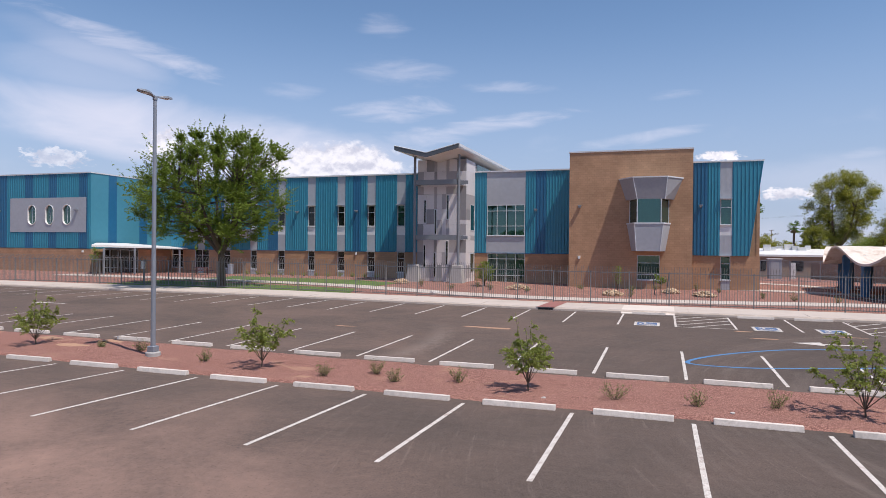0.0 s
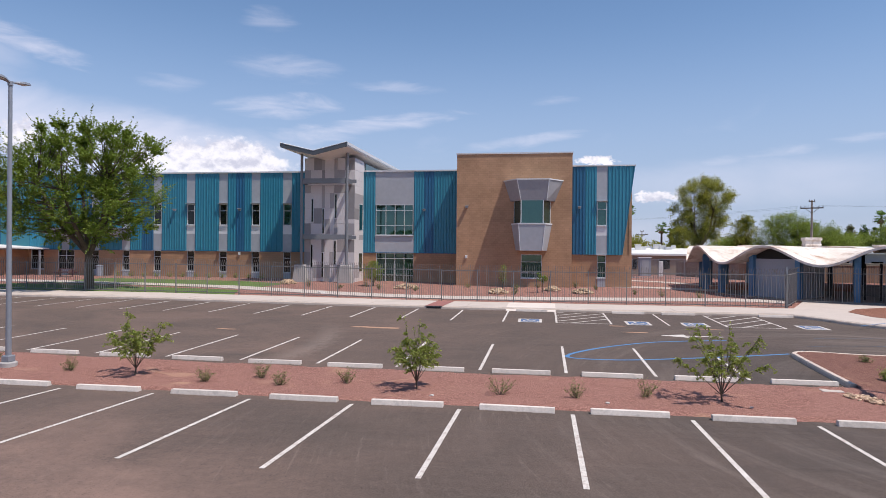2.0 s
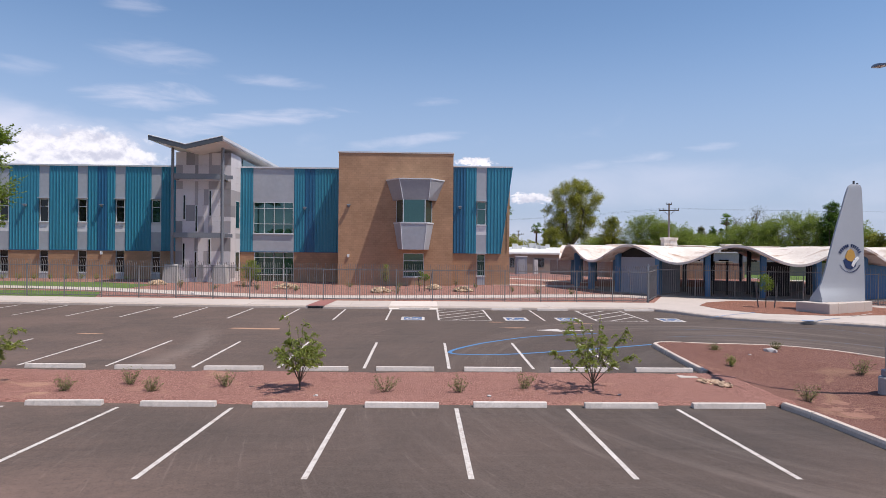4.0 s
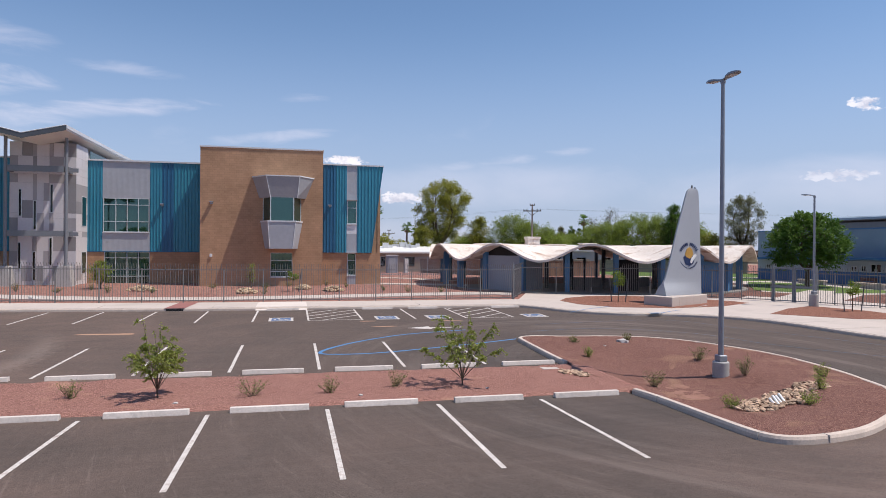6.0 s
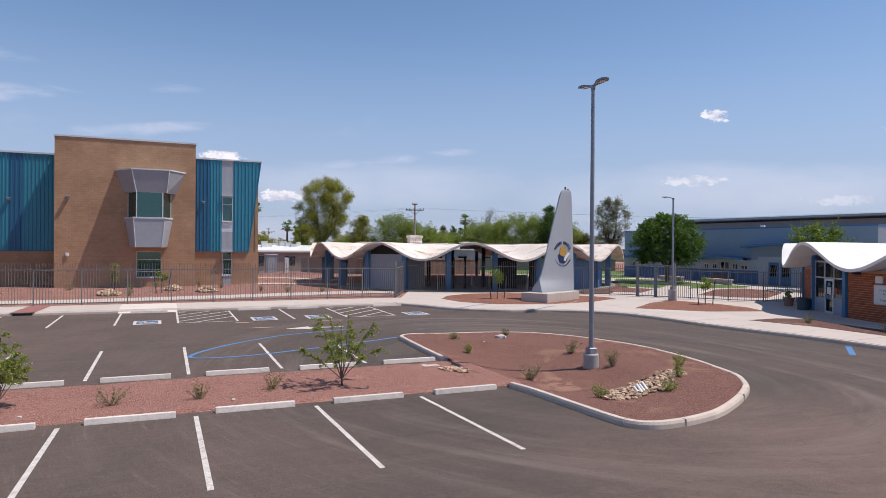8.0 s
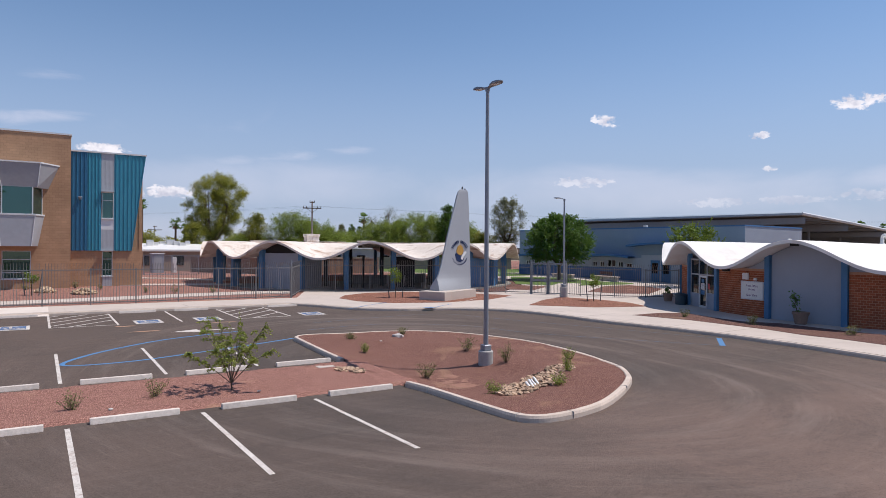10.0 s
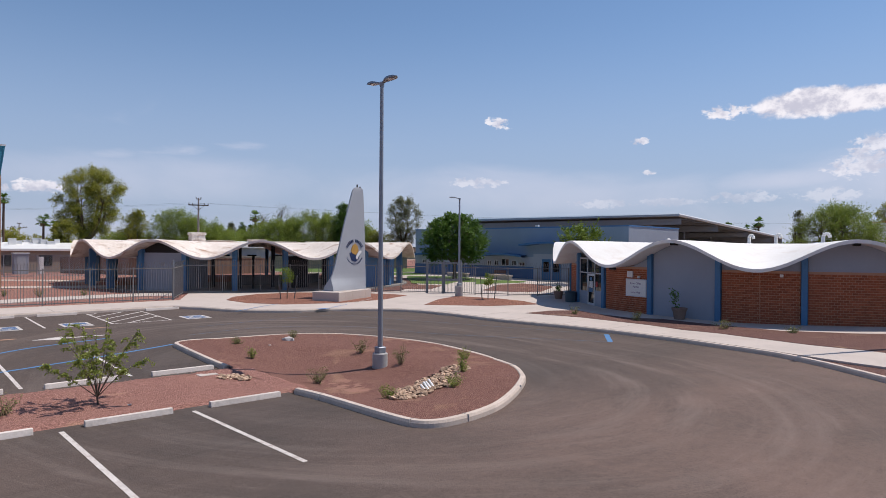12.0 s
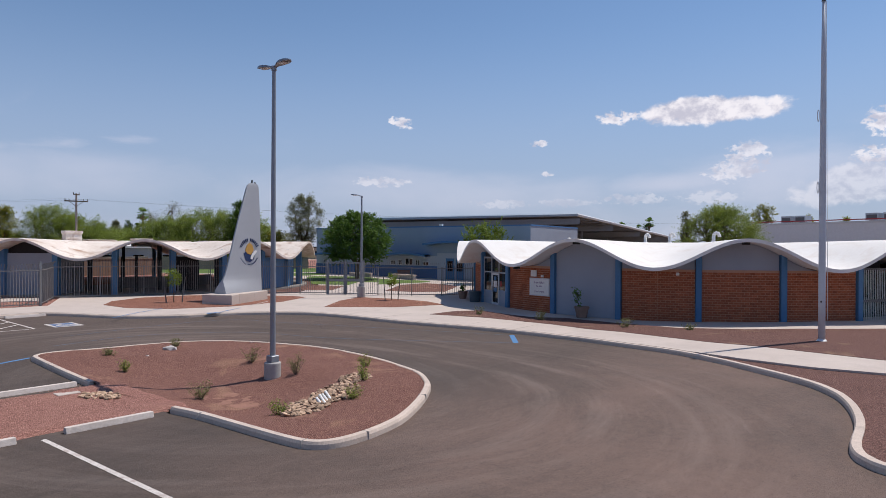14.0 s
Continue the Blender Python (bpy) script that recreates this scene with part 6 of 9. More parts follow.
def build_office():
    cx, cy, r, ph = 47.652, 2.75, 15.007, 3.0157
    edge, peak, low = r + 1.35, 4.40, 2.96
    crest = ph + BAY / 2
    g = gz(3) + 0.15
    t = thing("office_building", cx, cy, g, "round brick school office under a scalloped white shell roof", "building")
    shell_roof(t, cx, cy, edge, peak, low, crest, ROOF_WHITE)
    under = lambda a: shell_z(r, a, edge, peak, low, crest) - 0.19
    for k in range(24):
        a0, a1 = ph + (k - 4) * BAY, ph + (k - 3) * BAY
        i = k - 4
        column(t, cx, cy, a0, r + 0.01, g - 0.3, under(a0) + 0.1, 0.28, 0.26)
        b0, b1 = a0 + 0.011, a1 - 0.011
        if i == -2:
            continue
        if i == 0:
            arc_wall(t, cx, cy, b0, b1, r - 0.05, g - 0.3, under, STUCCO, "stucco_panel", n=12)
        elif i == 4:
            arc_wall(t, cx, cy, b0, b1, r - 1.6, g - 0.3, under, BLACK, "recess_wall", n=12)
        else:
            w = arc_wall(t, cx, cy, b0, b1, r - 0.012, g - 0.3, 2.85, MORTAR, "brick_wall", n=8)
            if i in (-3, -1, 1, 2, 3, 5, 6):
                OFFICE_BRICK_BAYS.append((i, w, b0, b1))
            arc_wall(t, cx, cy, b0, b1, r - 0.06, 2.85, lambda a: max(under(a), 2.86), STUCCO, "stucco_panel", n=12)
    # thin white downpipes on the brick
    for i in (1.5, 3.5):
        a = ph + i * BAY
        bm = bmesh.new()
        box(bm, -0.012, 0.012, r - 0.02, r + 0.006, g - 0.05, 2.85, radial(cx, cy, a))
        part("joint_cover", bm, MORTAR, t)
    # entrance storefront between two columns
    a0, a1 = ph - 2 * BAY + 0.012, ph - BAY - 0.012
    am, half = (a0 + a1) / 2, r * (a1 - a0) / 2
    m = radial(cx, cy, am)
    rr = r * math.cos(BAY / 2) - 0.02
    bars = ((-half, half, rr - 0.06, rr + 0.04, g - 0.05, g + 0.05), (-half, half, rr - 0.06, rr + 0.04, 2.28, 2.36), (-half, -half + 0.07, rr - 0.06, rr + 0.04, g + 0.05, 3.2), (half - 0.07, half, rr - 0.06, rr + 0.04, g + 0.05, 3.2),
            (-0.62, -0.54, rr - 0.05, rr + 0.035, g + 0.05, 3.2), (0.50, 0.58, rr - 0.05, rr + 0.035, g + 0.05, 3.2), (-half, half, rr - 0.06, rr + 0.04, 3.2, 3.3))
    front = None
    for k, d in enumerate(bars):
        bm = bmesh.new()
        box(bm, *d, m)
        if front is None:
            front = part("storefront", bm, ZINC, t, "grey aluminium storefront")
        else:
            part("transom" if k in (1, 6) else "mullion", bm, ZINC, front)
    for d in ((-half + 0.07, -0.62, g + 1.05, 2.28), (0.58, half - 0.07, g + 0.95, 2.28), (-half + 0.07, -0.62, 2.36, 3.2), (-0.54, 0.5, 2.36, 3.2), (0.58, half - 0.07, 2.36, 3.2)):
        bm = bmesh.new()
        box(bm, d[0], d[1], rr - 0.02, rr, d[2], d[3], m)
        part("pane", bm, GLASS_DARK, front)
    for d in ((-half + 0.07, -0.62, g + 0.05, g + 1.05), (0.58, half - 0.07, g + 0.05, g + 0.95)):
        bm = bmesh.new()
        box(bm, d[0], d[1], rr - 0.03, rr + 0.01, d[2], d[3], m)
        part("kick_panel", bm, STUCCO, front)
    door = bmesh.new()
    for d in ((-0.53, -0.44, g + 0.02, 2.26), (0.40, 0.49, g + 0.02, 2.26), (-0.44, 0.40, 2.14, 2.26), (-0.44, 0.40, g + 0.02, g + 0.22)):
        box(door, d[0], d[1], rr - 0.03, rr + 0.03, d[2], d[3], m)
    door = part("door", door, TRIM, front, "white framed glass door, closed")
    bm = bmesh.new()
    box(bm, -0.44, 0.40, rr - 0.01, rr + 0.005, g + 0.22, 2.14, m)
    part("pane", bm, GLASS_DARK, door)
    bm = bmesh.new()
    box(bm, 0.28, 0.34, rr + 0.03, rr + 0.09, g + 0.9, g + 1.25, m)
    part("handle", bm, LAMP_STEEL, door)
    bm = bmesh.new()
    box(bm, 0.06, 0.26, rr + 0.006, rr + 0.012, 1.38, 1.78, m), box(bm, -0.22, 0.0, rr + 0.006, rr + 0.012, 1.36, 1.78, m)
    part("notice", bm, WHITE, door, "paper notices taped inside the glass")
    bm = bmesh.new()
    box(bm, -0.22, 0.26, rr + 0.006, rr + 0.012, 1.08, 1.33, m), box(bm, -0.14, 0.2, rr + 0.006, rr + 0.012, 1.83, 2.05, m)
    part("notice", bm, BLUE_COLUMN, door, "blue paper notice")
    bm = bmesh.new()
    box(bm, -0.95, -0.68, rr + 0.004, rr + 0.012, 1.45, 1.8, m)
    part("notice", bm, RED, front, "small red notice")
    # dark floor mat
    bm = bmesh.new()
    box(bm, -0.9, 0.9, rr + 0.5, rr + 1.5, g - 0.1, g + 0.012, m)
    tagged(link("door_mat", bm, BLACK), "dark mat before the office door", "mat")
    # notice board on the brick
    a = ph - 0.26 * BAY
    m2 = radial(cx, cy, a)
    s = tagged(new("office_sign"), "white office notice board on the brick wall", "sign")
    s.location = (m2 @ Vector((0, r + 0.1, 1.2)))
    bm = bmesh.new()
    box(bm, -0.78, 0.78, r - 0.02, r + 0.05, 1.14, 2.16, m2)
    part("frame", bevelled(bm, 0.01), TRIM, s)
    bm = bmesh.new()
    box(bm, -0.72, 0.72, r + 0.05, r + 0.056, 1.20, 2.10, m2)
    part("board", bm, WHITE, s)
    ink = stuff_mat("purple_ink", (0.12, 0.05, 0.16), (0.16, 0.07, 0.2), 0.7, 10, 1, 0)
    for line, z, size in (("Front Office", 1.85, 0.165), ("Access", 1.66, 0.165), ("Enter Here", 1.34, 0.16)):
        fc = bpy.data.curves.new("lettering", "FONT")
        fc.body, fc.size, fc.align_x, fc.extrude = line, size, "CENTER", 0.002
        fc.materials.append(ink)
        f = new("lettering", fc)
        f.parent = s
        f.matrix_parent_inverse = s.matrix_basis.inverted()
        f.matrix_basis = m2 @ pose(0, r + 0.06, z, 90, 0, 180)
    for da, z, w in ((-0.22, 2.42, 0.2), (-0.05, 2.28, 0.07), (1.75, 2.62, 0.08)):
        ma = radial(cx, cy, ph + (da if da > 1 else da - 0.15) * BAY)
        bm = bmesh.new()
        box(bm, -w, w, r, r + 0.12, z - w * 0.9, z + w * 0.9, ma)
        b = link("wall_box", bevelled(bm, 0.01), WHITE)
        tagged(b, "small white metal box on the brick wall", "wall box", "wall boxes")
    for i in (-0.52, 0.5, 2.5):
        ma = radial(cx, cy, ph + i * BAY)
        bm = bmesh.new()
        zz = shell_z(r + 0.9, ph + i * BAY, edge, peak, low, crest) - 0.3
        box(bm, -0.14, 0.14, r + 0.7, r + 1.0, zz, zz + 0.14, ma)
        tagged(link("soffit_light", bm, BLACK), "small dark lamp under the shell roof", "lamp", "soffit lamps")
    # roof vents with a goose neck
    for x, y, h in ((43.5, 3.9, 0.62), (45.5, 3.0, 0.75), (40.5, -1.6, 0.6), (48.5, 12.5, 0.45)):
        rad, a = math.hypot(x - cx, y - cy), math.atan2(y - cy, x - cx)
        z = shell_z(rad, a, edge, peak, low, crest)
        v = thing("roof_vent", x, y, z, "white goose-neck vent pipe on the shell roof", "vent", "roof vents")
        bm = bmesh.new()
        pts = [(0, 0, -0.2), (0, 0, h * 0.62)] + [(0.17 - 0.17 * math.cos(q), 0, h * 0.62 + 0.19 * math.sin(q)) for q in (0.6, 1.2, 1.8, 2.5)] + [(0.34, 0, h * 0.55)]
        d = Matrix.Rotation(a + math.pi / 2, 3, "Z")
        for p, q in zip(pts, pts[1:]):
            rod(bm, Vector((x, y, z)) + d @ Vector(p), Vector((x, y, z)) + d @ Vector(q), 0.10, n=10)
        part("pipe", bm, WHITE, v, smooth=True)
        bm = bmesh.new()
        rod(bm, (x, y, z - 0.05), (x, y, z + 0.08), 0.2, 0.12, n=10)
        part("flashing", bm, WHITE, v)
    # planters and bin by the walls
    for (px, py), s in (((cx + (r + 0.75) * math.cos(ph + 0.57 * BAY), cy + (r + 0.75) * math.sin(ph + 0.57 * BAY)), 0.9), ((36.6, 14.3), 0.8)):
        z = gz(py) + 0.165
        p = thing("planter", px, py, z, "round clay planter with a small dark-leaved shrub", "planter", "clay planters")
        bm = bmesh.new()
        lathe(bm, [(0.27 * s, 0), (0.31 * s, 0.03), (0.38 * s, 0.45 * s), (0.42 * s, 0.56 * s), (0.45 * s, 0.58 * s), (0.45 * s, 0.68 * s), (0.40 * s, 0.69 * s), (0.38 * s, 0.6 * s), (0.05, 0.59 * s)], px, py, z, 20)
        part("pot", bm, TERRACOTTA, p, smooth=True).data.set_sharp_from_angle(angle=radians(35))
        bm = bmesh.new()
        rng = random.Random(int(px))
        tip = [Vector((px - 0.1, py + 0.1, z + 0.6)), Vector((px - 0.2, py + 0.2, z + 1.0)), Vector((px - 0.1, py + 0.12, z + 1.2)), Vector((px - 0.22, py + 0.22, z + 1.4))]
        if s < 0.85:
            tip = [Vector((px, py, z + 0.55)), Vector((px, py + 0.03, z + 0.75)), Vector((px - 0.05, py, z + 0.85))]
        for q, w in zip(tip, tip[1:]):
            rod(bm, q, w, 0.025, 0.02, n=6)
        part("stem", bm, BARK, p)
        bm = bmesh.new()
        for _ in range(190):
            c = rng.choice(tip) + Vector((rng.gauss(0, 0.09), rng.gauss(0, 0.09), rng.gauss(0, 0.10)))
            leaf(bm, c, rng.uniform(0.04, 0.08), rng)
        part("foliage", bm, LEAF_DEEP, p)
    z = gz(12) + 0.165
    b = thing("litter_bin", 35.3, 12.2, z, "dark teal round litter bin beside the office door", "bin")
    bm = bmesh.new()
    lathe(bm, [(0.33, 0), (0.36, 0.02), (0.38, 0.6), (0.40, 0.62), (0.40, 0.7), (0.30, 0.73), (0.28, 0.66), (0.05, 0.65)], 35.3, 12.2, z, 18)
    part("body", bm, BIN_TEAL, b, smooth=True).data.set_sharp_from_angle(angle=radians(35))


def leaf(bm, c, s, rng):
    """One small folded leaf blade at c."""
    u = Vector((rng.uniform(-1, 1), rng.uniform(-1, 1), rng.uniform(-0.7, 0.7))).normalized()
    v = u.cross(Vector((rng.uniform(-1, 1), rng.uniform(-1, 1), rng.uniform(-1, 1)))).normalized()
    a, b, d, e = (bm.verts.new(c + u * s), bm.verts.new(c + v * s * 0.55), bm.verts.new(c - u * s), bm.verts.new(c - v * s * 0.55))
    bm.faces.new((a, b, d, e))


def build_pavilion():
    cx, cy, r, ph = 27.44, 44.237, 14.156, 3.9178
    edge, peak, low = r + 1.35, 4.36, 3.02
    crest = ph - BAY / 2
    g = gz(34) + 0.15
    t = thing("open_pavilion", cx, cy, g, "round open pavilion under a dusty scalloped shell roof", "building")
    shell_roof(t, cx, cy, edge, peak, low, crest, ROOF_DUSTY)
    under = lambda a, q=r: shell_z(q, a, edge, peak, low, crest) - 0.19
    bm = bmesh.new()
    lathe(bm, [(r + 0.6, -0.2), (r + 0.6, 0.04), (0.2, 0.05)], cx, cy, g, 48)
    part("floor_slab", bm, stuff_mat("worn_floor", (0.20, 0.19, 0.18), (0.30, 0.28, 0.26), 0.85, 10, 0.4, 0.1), t)
    for k in range(24):
        a = ph + k * BAY
        column(t, cx, cy, a, r, g - 0.2, under(a) + 0.1, 0.36, 0.5)
        bm = bmesh.new()
        box(bm, -0.14, 0.14, r * 0.66 - 0.14, r * 0.66 + 0.14, g, shell_z(r * 0.66, a, edge, peak, low, crest) - 0.1, radial(cx, cy, a))
        if k % 2 == 0:
            part("inner_post", bm, stuff_mat("dark_post", (0.02, 0.022, 0.03), (0.03, 0.035, 0.045), 0.7, 8, 1, 0) if k == 0 else bpy.data.materials["dark_post"], t, "dark inner post")
        else:
            bm.free()
    # closed store room in one bay, with a curved front and a small plaque
    a0, a1 = ph - BAY + 0.012, ph - 0.012
    arc_wall(t, cx, cy, a0, a1, r - 0.05, g - 0.2, 3.35, STUCCO, "store_wall", n=8)
    # plain black curved piece from the wall top up to the shell
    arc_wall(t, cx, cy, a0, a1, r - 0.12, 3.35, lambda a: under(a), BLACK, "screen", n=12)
    for a in (a0, a1):
        bm = bmesh.new()
        box(bm, -0.08, 0.08, r - 4.0, r - 0.2, g, 3.35, radial(cx, cy, a))
        part("store_wall", bm, STUCCO, t)
    arc_wall(t, cx, cy, a0, a1, r - 3.9, g, 3.35, STUCCO, "store_wall", n=4)
    m = radial(cx, cy, (a0 + a1) / 2)
    bm = bmesh.new()
    box(bm, -0.16, 0.16, r - 0.05, r - 0.02, 2.35, 2.62, m)
    part("plaque", bm, ZINC_DARK, t)
    # dark screen posts in two bays, and a blue inner room
    for k0, k1 in ((0.92, 1.12), (1.24, 1.46), (2.2, 2.95), (8.1, 8.28), (8.5, 8.68)):
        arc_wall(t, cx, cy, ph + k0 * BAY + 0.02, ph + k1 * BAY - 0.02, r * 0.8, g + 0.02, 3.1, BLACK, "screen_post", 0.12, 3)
    arc_wall(t, cx, cy, ph + 4 * BAY, ph + 5 * BAY, r - 0.1, g, 3.0, BLUE_COLUMN, "blue_wall", 0.2, 6)
    arc_wall(t, cx, cy, ph + 5 * BAY, ph + 5.7 * BAY, r - 0.3, g, 3.0, BLUE_COLUMN, "blue_wall", 0.2, 4)
    # low seats round the middle
    arc_wall(t, cx, cy, ph + 0.2 * BAY, ph + 6 * BAY, r * 0.45, g, g + 0.9, stuff_mat("dark_counter", (0.10, 0.10, 0.11), (0.16, 0.16, 0.17), 0.7, 8, 1, 0), "counter", 0.4, 18)
    # roof boxes
    for px, py, w, h in ((22.0, 44.6, 0.62, 1.0), (30.4, 45.4, 1.7, 0.25), (25.0, 46.8, 1.1, 0.3), (35.6, 45, 1.4, 0.28), (17.4, 45.8, 0.8, 0.28), (27.0, 42.8, 0.7, 0.4)):
        z = shell_z(math.hypot(px - cx, py - cy), 0, edge, peak, peak, crest) - 0.12
        u = thing("roof_unit", px, py, z, "dusty white box unit on the pavilion roof", "roof unit", "roof units")
        bm = boxes((px - w, px + w, py - w * 0.7, py + w * 0.7, z - 0.3, z + h * 0.75))
        part("box", bevelled(bm, 0.03), ROOF_DUSTY, u)
        if h > 0.5:
            part("collar", bevelled(boxes((px - w * 1.05, px + w * 1.05, py - w * 0.75, py + w * 0.75, z + h * 0.3, z + h * 0.42)), 0.02), ROOF_DUSTY, u)
        part("lid", bevelled(boxes((px - w * 1.12, px + w * 1.12, py - w * 0.8, py + w * 0.8, z + h * 0.75, z + h)), 0.03), ROOF_DUSTY, u)


def build_gym():
    z0 = gz(45) - 0.2
    t = thing("gymnasium", 55, 37, gz(45), "sky blue gymnasium with deep blue base and wide shade roof", "building")
    A, B, Cc = Vector((53.55, 52.0)), Vector((56.59, 21.64)), Vector((68.3, 22.81))
    u = (B - A).normalized()
    ang = math.atan2(u.y, u.x)
    m = Matrix.Translation((A.x, A.y, 0)) @ Matrix.Rotation(ang, 4, "Z")
    L = (B - A).length
    # wall in the frame of the long front; y points back
    wins = [(1.25, 1.9, 1.85, 2.35), (2.4, 2.9, 2.05, 2.48), (12.2, 12.9, 1.85, 2.4), (13.3, 13.9, 1.85, 2.47), (14.35, 15.5, 1.85, 2.65), (15.85, 16.5, 1.85, 2.47), (16.9, 17.75, 1.85, 2.3)]
    bm = bmesh.new()
    xs = sorted({0, L, *[w[i] for w in wins for i in (0, 1)]})
    zs = sorted({1.8, 6.15, *[w[i] for w in wins for i in (2, 3)]})
    for a, b in zip(xs, xs[1:]):
        for c, d in zip(zs, zs[1:]):
            if not any(w[0] < (a + b) / 2 < w[1] and w[2] < (c + d) / 2 < w[3] for w in wins):
                box(bm, a, b, 0, 0.3, c, d, m)
    bmesh.ops.remove_doubles(bm, verts=bm.verts, dist=0.001)
    part("wall", bm, GYM_WALL, t, "sky blue stucco wall")
    # paler skin below the ledges: light on the wall, put into the colour
    bm = bmesh.new()
    lw = sorted({0, 18.95, *[w[i] for w in wins for i in (0, 1)]})
    for a, b in zip(lw, lw[1:]):
        holes = [w for w in wins if w[0] < (a + b) / 2 < w[1]]
        for c, d in ([(1.8, holes[0][2]), (holes[0][3], 2.92)] if holes else [(1.8, 2.92)]):
            if d - c > 0.01:
                box(bm, a, b, -0.004, 0.0, c, d, m)
    part("lower_wall", bm, GYM_PALE, t, "lower stucco wall tinted paler for the light below the ledges")
    bm = bmesh.new()
    box(bm, -0.02, L, -0.04, 0.28, z0, 1.8, m)
    part("base", bm, GYM_BASE, t, "deep blue painted base")
    bm = bmesh.new()
    box(bm, 0, L, 0.8, 11.4, z0, 6.05, m)
    part("core", bm, GYM_WALL, t)
    bm = bmesh.new()
    box(bm, 0, L, -0.06, 0.34, 6.15, 6.28, m)
    part("coping", bm, GYM_TRIM, t)
    for w in wins:
        bm = bmesh.new()
        for d in ((w[0], w[0] + 0.06, w[2], w[3]), (w[1] - 0.06, w[1], w[2], w[3]), (w[0], w[1], w[2], w[2] + 0.06), (w[0], w[1], w[3] - 0.06, w[3]), ((w[0] + w[1]) / 2 - 0.03, (w[0] + w[1]) / 2 + 0.03, w[2], w[3])):
            box(bm, d[0], d[1], 0.03, 0.16, d[2], d[3], m)
        win = part("window", bm, TRIM, t)
        bm = bmesh.new()
        box(bm, w[0], w[1], 0.12, 0.15, w[2], w[3], m)
        part("pane", bm, GLASS_DARK, win)
    # blue ledge canopies, slightly arched, and a recessed entrance
    for x0, x1, z in ((0.6, 11.0, 2.88), (11.6, 18.2, 2.86), (17.9, 25.5, 4.15)):
        bm = bmesh.new()
        n = 8
        for i in range(n):
            a, b = x0 + (x1 - x0) * i / n, x0 + (x1 - x0) * (i + 1) / n
            za, zb = z + 0.25 * math.sin(math.pi * i / n), z + 0.25 * math.sin(math.pi * (i + 1) / n)
            vs = [bm.verts.new(m @ Vector(p)) for p in ((a, -1.4, za), (b, -1.4, zb), (b, 0, zb), (a, 0, za), (a, -1.4, za + 0.2), (b, -1.4, zb + 0.2), (b, 0, zb + 0.2), (a, 0, za + 0.2))]
            for f in ((0, 3, 2, 1), (4, 5, 6, 7), (0, 1, 5, 4)):
                bm.faces.new([vs[k] for k in f])
        part("ledge_canopy", bm, GYM_TRIM, t, "blue arched ledge canopy")
    bm = bmesh.new()
    box(bm, 19.0, 24.2, -0.07, -0.045, z0, 3.26, m)
    rec = part("entrance", bm, GYM_PALE, t, "pale entrance recess with blue doors")
    for x in (20.2, 21.5):
        bm = bmesh.new()
        box(bm, x, x + 1.1, -0.12, -0.07, z0 + 0.2, 2.7, m)
        d = part("door", bm, BLUE_COLUMN, rec)
        bm = bmesh.new()
        box(bm, x + 0.2, x + 0.9, -0.14, -0.12, 1.3, 2.4, m)
        part("pane", bm, GLASS_DARK, d)
    # return wall in paler grey blue
    bm = bmesh.new()
    prism(bm, [(B.x, B.y), (Cc.x, Cc.y), (Cc.x - 0.6, Cc.y + 8), (B.x + 1.2, B.y + 8)], z0, 6.15)
    part("return_wall", bm, STUCCO, t, "pale grey stucco return wall")
    bm = bmesh.new()
    prism(bm, [(B.x - 0.05, B.y - 0.05), (Cc.x + 0.05, Cc.y - 0.05), (Cc.x + 0.05, Cc.y + 0.3), (B.x, B.y + 0.3)], 6.15, 6.29)
    part("coping", bm, GYM_TRIM, t)
    # big shade roof behind
    P = [Vector((66.0, 55.7, 8.0)), Vector((85.2, 32.3, 8.75)), Vector((139.0, 39.6, 6.4)), Vector((112.0, 84.0, 6.2))]
    bm = bmesh.new()
    lo, hi = [bm.verts.new(p - Vector((0, 0, 0.25))) for p in P], [bm.verts.new(p + Vector((0, 0, 0.12))) for p in P]
    bm.faces.new(lo[::-1]), bm.faces.new(hi)
    for i in range(4):
        bm.faces.new((lo[i], lo[(i + 1) % 4], hi[(i + 1) % 4], hi[i]))
    part("shade_roof", bm, stuff_mat("roof_deck", (0.10, 0.10, 0.105), (0.15, 0.15, 0.155), 0.7, 4, 0.4, 0), t, "wide dark steel shade roof")
    for p, q in ((P[0], P[1]), (P[1], P[2])):
        bm = bmesh.new()
        rod(bm, p, q, 0.24, n=6)
        part("fascia", bm, FASCIA_PALE if p is P[0] else TRIM, t)
    for i in range(1, 17):
        s = i / 17
        p, q = P[0].lerp(P[3], s) - Vector((0, 0, 0.36)), P[1].lerp(P[2], s) - Vector((0, 0, 0.36))
        bm = bmesh.new()
        rod(bm, p, q, 0.11, n=4)
        part("purlin", bm, STEEL, t)
    for s in (0.02, 0.3, 0.58, 0.86):
        p, q = P[0].lerp(P[3], s) - Vector((0, 0, 0.85)), P[1].lerp(P[2], s) - Vector((0, 0, 0.85))
        along = (q - p).normalized()
        side = Vector((-along.y, along.x, 0)) * 0.14
        bm = bmesh.new()
        lo = [bm.verts.new(c + o + Vector((0, 0, h))) for c in (p, q) for o in (side, -side) for h in (-0.42, 0.42)]
        for f in ((0, 1, 3, 2), (4, 6, 7, 5), (0, 4, 5, 1), (2, 3, 7, 6), (0, 2, 6, 4), (1, 5, 7, 3)):
            bm.faces.new([lo[k] for k in f])
        part("girder", bm, STEEL, t, "deep dark steel girder")
        if 0.1 < s < 0.7:
            bm = bmesh.new()
            c = p.lerp(q, 0.86)
            rod(bm, (c.x, c.y, z0), (c.x, c.y, c.z - 0.4), 0.2, n=8)
